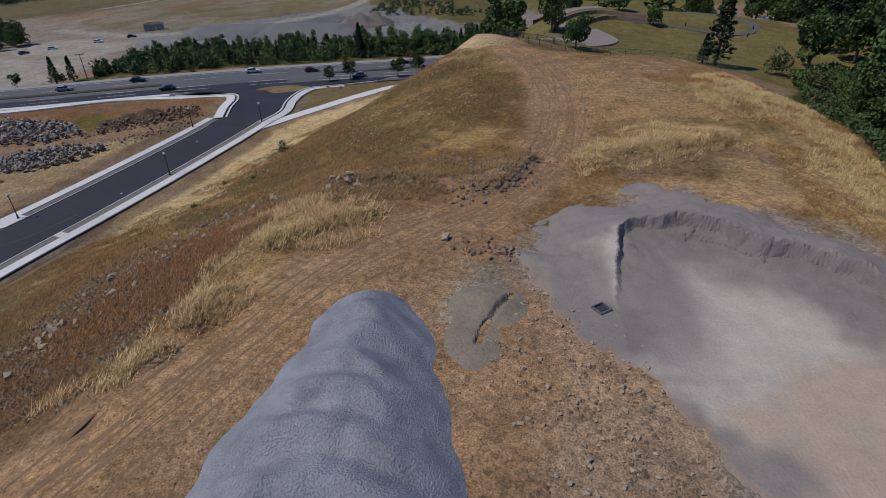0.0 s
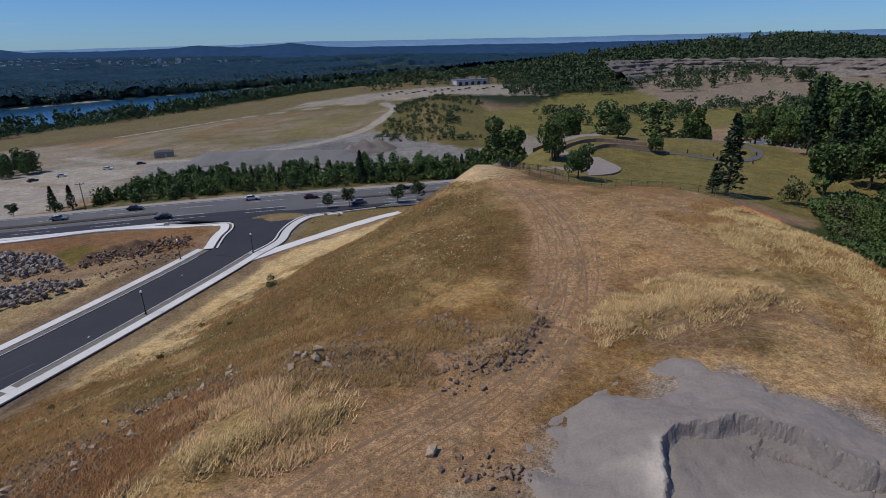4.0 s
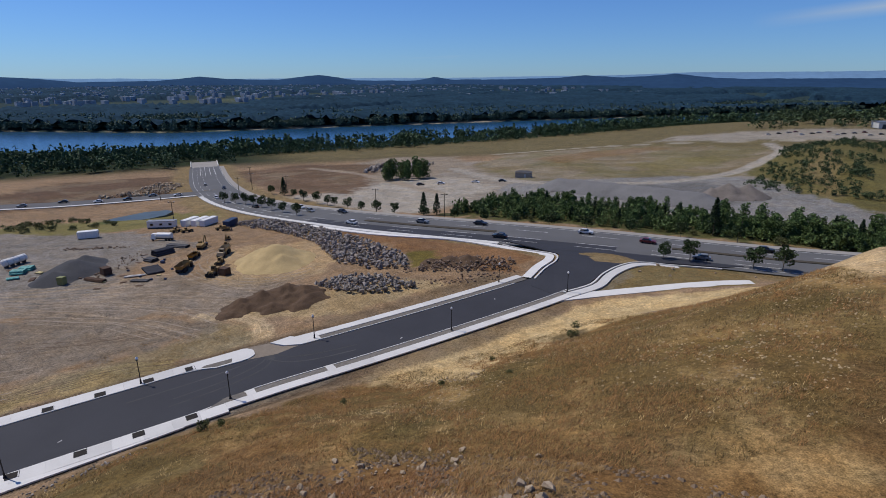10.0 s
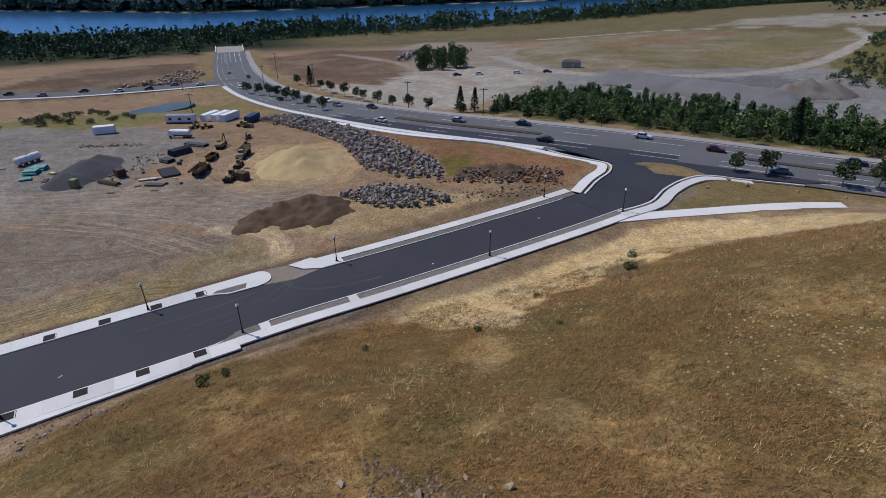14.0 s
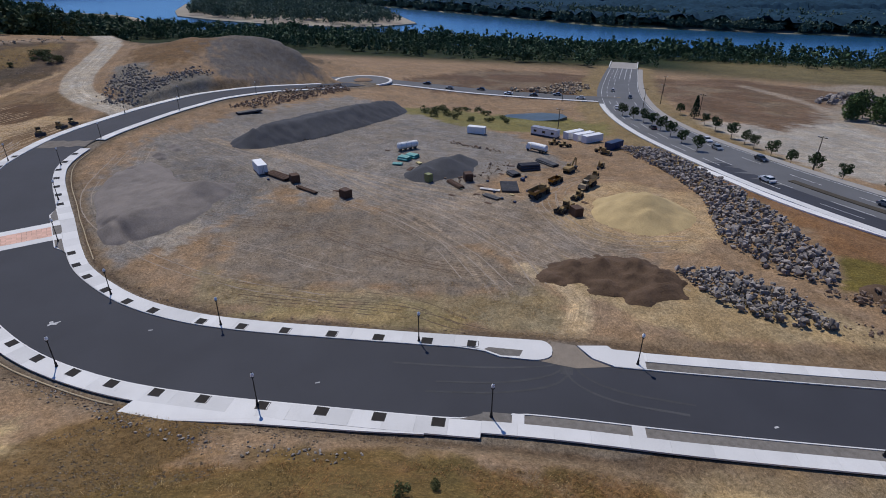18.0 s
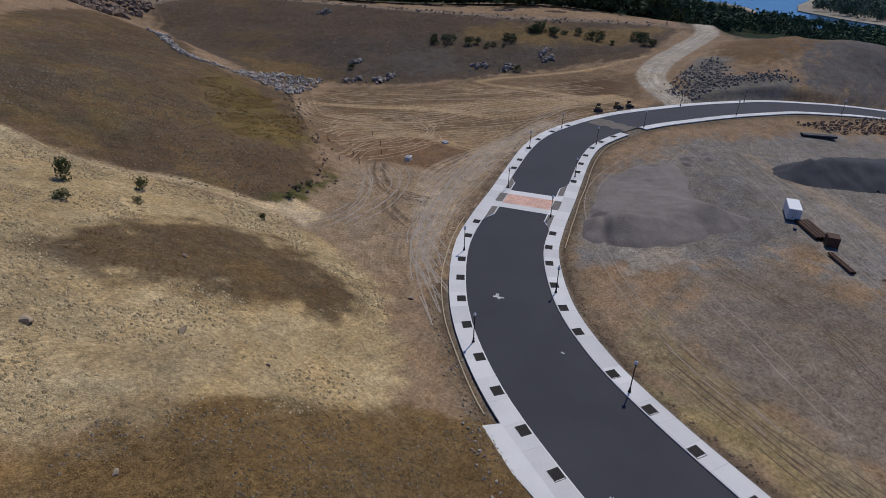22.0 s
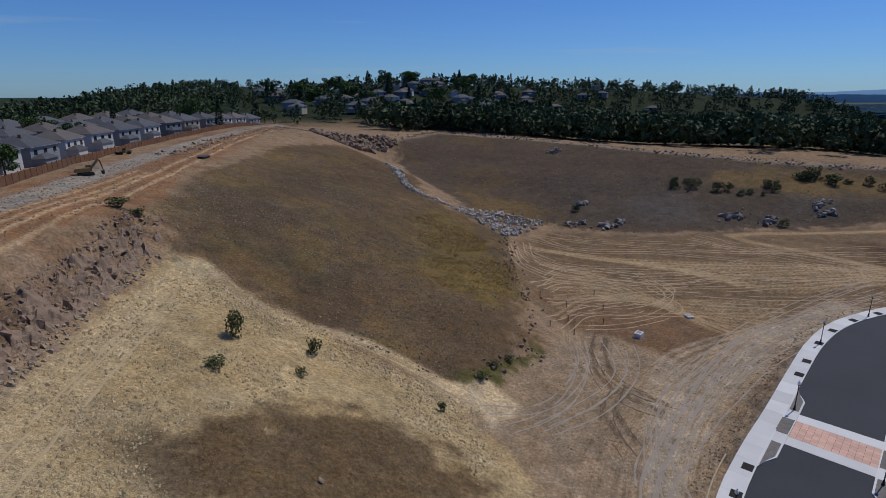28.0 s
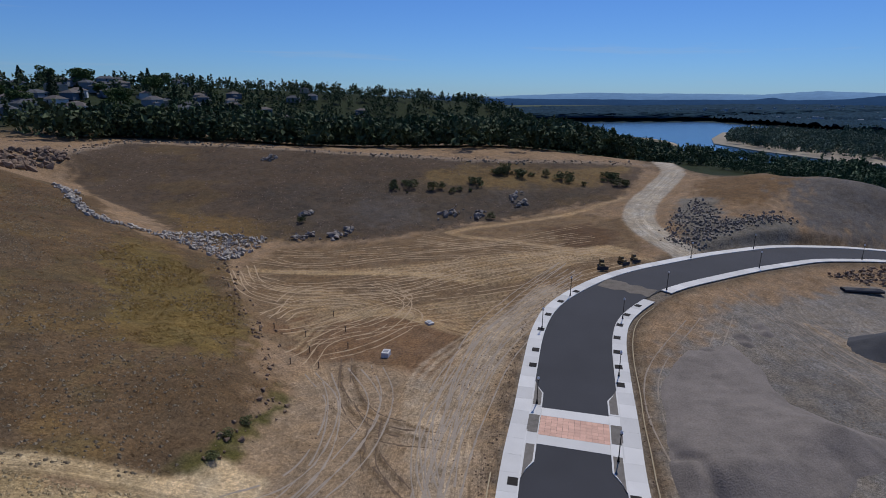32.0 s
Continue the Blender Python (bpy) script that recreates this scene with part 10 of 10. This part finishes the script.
bollard = tagged(new("bollard"), "short dark bollard beside the park path", "bollard", "bollards in the park")
part("shaft", lathe(B(), [(0.14, 0), (0.14, 0.85), (0.1, 0.95)], 8), BLACK_METAL, bollard)
part("band", lathe(B(), [(0.15, 0.7), (0.15, 0.76), (0.14, 0.77)], 8), STEEL, bollard)
put(bollard, 55, 149, 0)
for x, y in ((60, 146), (65, 143), (72, 138), (77, 146)):
    again(bollard, x, y, 0)


# ---- cars ----
def car(color, label):
    paint = material(label.split()[0] + "_car_paint", color, 0.3, 0.1, scale=1, fine=5, vary=0.05, bump=0, spec=0.5)
    t = tagged(new("car"), label, "car")
    bm = B()
    prof = [(-2.2, 0.35), (-2.25, 0.8), (-1.9, 0.98), (1.0, 0.98), (2.1, 0.8), (2.2, 0.4)]
    s0 = [bm.verts.new((x, -0.88, z)) for x, z in prof]
    s1 = [bm.verts.new((x, 0.88, z)) for x, z in prof]
    bm.faces.new(s0)
    bm.faces.new(s1[::-1])
    for k in range(len(prof)):
        j = (k + 1) % len(prof)
        bm.faces.new((s0[k], s1[k], s1[j], s0[j]))
    bmesh.ops.recalc_face_normals(bm, faces=bm.faces)
    part("body", bm, paint, t)
    cabin = part("cabin", hull(B(), (-1.7, 0.9, -0.8, 0.8), (-1.3, 0.2, -0.65, 0.65), 0.97, 1.48), GLASS, t)
    part("roof", hull(B(), (-1.32, 0.22, -0.67, 0.67), (-1.2, 0.1, -0.6, 0.6), 1.47, 1.53), paint, cabin)
    for s in (-1, 1):
        for x in (-1.35, 1.35):
            wheel(t, x, s * 0.8, 0.33, 0.22)
        part("headlight", box(B(), (0.08, 0.35, 0.15), (2.14, s * 0.6, 0.62)), GLOBE, t)
        part("tail_light", box(B(), (0.06, 0.3, 0.15), (-2.23, s * 0.65, 0.68)), material("red_lens", (0.3, 0.01, 0.01), 0.3, bump=0), t)
    return t


def on_road(line, s, off):
    n = sideways(line)
    L = np.concatenate([[0], np.cumsum(np.hypot(*np.diff(line[:, :2], axis=0).T))])
    p = [float(np.interp(s, L, line[:, k])) for k in range(3)]
    m = [float(np.interp(s, L, n[:, k])) for k in range(2)]
    return p[0] + m[0] * off, p[1] + m[1] * off, p[2] + 0.02, math.degrees(math.atan2(-m[0], m[1]))


CARS = [car((0.6, 0.6, 0.6), "white hatchback driving on the road"), car((0.02, 0.02, 0.024), "black saloon driving on the road"), car((0.2, 0.21, 0.22), "silver-grey car driving on the road"),
        car((0.14, 0.02, 0.018), "dark red car driving on the road")]
L0 = float(np.hypot(*np.diff(AVENUE[:, :2], axis=0).T).sum())
used = 0
for s, o, k in ((318, -8.5, 0), (352, -8.5, 1), (372, -5.2, 2), (341, 4.6, 1), (300, -4.6, 3), (395, 4.6, 0), (415, -8.5, 1), (432, -4.8, 2), (446, -8.4, 0), (470, 1.5, 1), (520, 5, 0), (556, -5, 1), (580, 3, 2), (286, 5.5, 2), (270, -8, 1)):
    x, y, z, a = on_road(AVENUE, s, o)
    m = turned(x, y, z, a + (180 if o < 0 else 0))
    if used < 4 and k == used:
        CARS[k].matrix_world = m
        used += 1
    else:
        copy_thing(CARS[k], m)
for k in range(used, 4):
    x, y, z, a = on_road(AVENUE, 240 + 9 * k, -5)
    CARS[k].matrix_world = turned(x, y, z, a + 180)
for s, o, k in ((18, 2.6, 0), (30, -2.8, 2), (42, 2.6, 1), (55, 2.6, 0), (70, -2.8, 1), (86, 2.6, 2), (100, -2.8, 1)):
    x, y, z, a = on_road(RIVER_ROAD, s, o)
    copy_thing(CARS[k], turned(x, y, z, a))
# parked rows far off
for k in range(26):
    x, y = -70 + k * 6.5 + (k % 3), 640 + (k % 4) * 9
    copy_thing(CARS[k % 4], turned(x, y, gz(x, y), 40))
for x, y, a, k in ((-178, 262, 30, 0), (-186, 254, 60, 1), (-162, 272, 10, 0), (-150, 280, 30, 1)):
    copy_thing(CARS[k], turned(x, y, gz(x, y), a))
# sheds far off
shed = tagged(new("shed"), "white flat-roofed works building far off", "building")
part("wall", box(B(), (42, 18, 6)), WALLS[0], shed)
part("roof", box(B(), (43, 19, 0.5), (0, 0, 6)), STEEL, shed)
for k in range(5):
    part("door", box(B(), (4, 0.2, 4), (-16 + k * 8, -9.05, 0)), DARK_PAINT, shed)
put(shed, 30, 720, 20)
hut = tagged(new("site_hut"), "small pale site hut with a dark roof", "hut")
part("wall", box(B(), (9, 4, 3)), WALLS[2], hut)
part("roof", hip_roof(9, 4, 3, 0.9, 0.4, 0.6), ROOF, hut)
part("door", box(B(), (1, 0.1, 2), (1, -2.02, 0)), WALLS[0], hut)
put(hut, -148, 300, 20)

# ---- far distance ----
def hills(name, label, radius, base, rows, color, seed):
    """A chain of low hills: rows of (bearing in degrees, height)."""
    m = material(name + "_hazy_slopes", color, 1.0, scale=0.002, fine=0.02, vary=0.15, bump=0, spec=0.0)
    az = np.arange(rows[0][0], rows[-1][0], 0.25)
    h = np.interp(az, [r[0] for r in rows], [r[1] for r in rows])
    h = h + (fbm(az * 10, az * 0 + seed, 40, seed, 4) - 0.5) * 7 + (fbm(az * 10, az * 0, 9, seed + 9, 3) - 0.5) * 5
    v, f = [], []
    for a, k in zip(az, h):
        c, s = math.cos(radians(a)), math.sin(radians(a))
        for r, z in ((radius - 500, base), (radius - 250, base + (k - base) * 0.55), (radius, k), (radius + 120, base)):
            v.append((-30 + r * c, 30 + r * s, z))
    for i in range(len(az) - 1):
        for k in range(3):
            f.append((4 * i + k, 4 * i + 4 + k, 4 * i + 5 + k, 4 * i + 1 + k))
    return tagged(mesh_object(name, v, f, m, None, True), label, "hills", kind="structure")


# distance haze is painted into both slope colours as blue
hills("backdrop_hills", "wooded hills beyond the plain, haze painted in as dark blue", 4200, -60, [(40, 48), (66, 46), (79, 40), (90, 40), (98, 38), (101, 46), (104.5, 72), (107, 58), (109, 50), (112.4, 68), (115, 52), (120, 42), (125.3, 40), (127.2, 60), (129, 36), (135, 40), (138.5, 78), (142.5, 45), (147, 50), (149.3, 66), (153, 41), (159, 33), (161.6, 54), (164.3, 68), (167.3, 58), (173, 60), (179.4, 66), (182, 42), (186.2, 31), (187.3, 48), (188.5, 36), (195, 26), (235, 20)], (0.026, 0.062, 0.125), 3)
hills("backdrop_ridge", "mountain ridge on the horizon, haze painted in as pale blue", 4680, -60, [(30, 84), (60, 86), (78, 83), (94, 86), (103, 86), (110, 70), (125, 55), (150, 55), (170, 60), (179, 83), (184, 92), (188, 67), (192, 72), (197, 69), (202, 74), (208, 53), (212, 36), (240, 40)], (0.15, 0.27, 0.42), 8)
# roofs of the towns on the plain
rr = np.random.default_rng(4)
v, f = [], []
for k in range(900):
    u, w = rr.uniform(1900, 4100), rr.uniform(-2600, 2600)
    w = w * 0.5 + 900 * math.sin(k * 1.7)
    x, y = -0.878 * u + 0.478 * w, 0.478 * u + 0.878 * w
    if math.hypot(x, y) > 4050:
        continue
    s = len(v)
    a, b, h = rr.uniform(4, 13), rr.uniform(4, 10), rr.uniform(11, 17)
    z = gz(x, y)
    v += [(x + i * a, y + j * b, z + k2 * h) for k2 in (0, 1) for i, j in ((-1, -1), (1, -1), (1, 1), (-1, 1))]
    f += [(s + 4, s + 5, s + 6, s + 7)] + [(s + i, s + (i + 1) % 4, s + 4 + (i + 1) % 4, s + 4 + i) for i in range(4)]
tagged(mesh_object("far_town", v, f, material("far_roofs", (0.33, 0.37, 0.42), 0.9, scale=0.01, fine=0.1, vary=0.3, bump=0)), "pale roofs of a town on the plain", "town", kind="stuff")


# ---- marks on the new asphalt ----
DUST = material("tyre_dust", (0.06, 0.06, 0.061), 0.9, scale=0.5, fine=6, vary=0.3, bump=0)
SPILL = material("white_spill", (0.42, 0.42, 0.41), 0.85, scale=1.5, fine=9, vary=0.3, bump=0)


SPILL_A = (155.2, 1.6)


def street_band(name, so, width, mat, parent, lift=0.012):
    """A thin band of dust on the roadway along (s, off) places."""
    c = spline([(s, o, 0) for s, o in so], 0.8)
    v, f = [], []
    for i, (s, o, _) in enumerate(c):
        t = c[min(i + 1, len(c) - 1)] - c[max(i - 1, 0)]
        n = np.array([-t[1], t[0]]) / (math.hypot(t[0], t[1]) + 1e-9)
        h = width / 2 * (0.75 + 0.5 * float(vnoise(np.array([i * 1.0]), np.array([s]), 2.5, 4)[0]))
        for k in (-h, h):
            x, y, z, _ = street_at(s + n[0] * k, o + n[1] * k)
            v.append((x, y, z + lift))
        if i:
            f.append((2 * i - 2, 2 * i - 1, 2 * i + 1, 2 * i))
    return mesh_object(name, v, f, mat, parent)


for so in ([(82, -6), (80, -2.5), (76, -0.5), (68, 0.6)], [(83, -6), (81.5, -1.5), (77, 1.2), (69, 2.3)], [(81.5, -6), (84, -2.4), (90, -0.2), (98, 0.5)], [(80.6, -6), (83.5, -0.8), (90, 1.6), (99, 2.4)],
           [(82.5, -5.5), (84.5, -4.0), (92, -2.8), (104, -2.5)]):
    street_band("tyre_mark", so, 0.32, DUST, street)
street_band("spill", [SPILL_A, (SPILL_A[0] + 0.9, SPILL_A[1] + 0.3), (SPILL_A[0] + 1.5, SPILL_A[1] + 0.1)], 0.5, SPILL, street)
street_band("spill", [(SPILL_A[0] + 0.3, SPILL_A[1] - 0.7), (SPILL_A[0] + 0.8, SPILL_A[1] + 0.9)], 0.35, SPILL, street, 0.016)
for s, o in ((112, 2.4), (141, -3.6), (35, -1.2), (60, 2.8)):
    street_band("spill", [(s, o), (s + 0.5, o + 0.25)], 0.22, SPILL, street)
street_band("road_dust", [(256.5, 6.3), (257.2, 2), (257.8, -2), (258.4, -6.3)], 5.5, material("road_dust", (0.155, 0.135, 0.11), 0.95, scale=0.5, fine=6, vary=0.4, bump=0), street, 0.02)
street_band("road_dust", [(81.5, -4.2), (83, -4.2)], 3.4, DUST, street, 0.008)
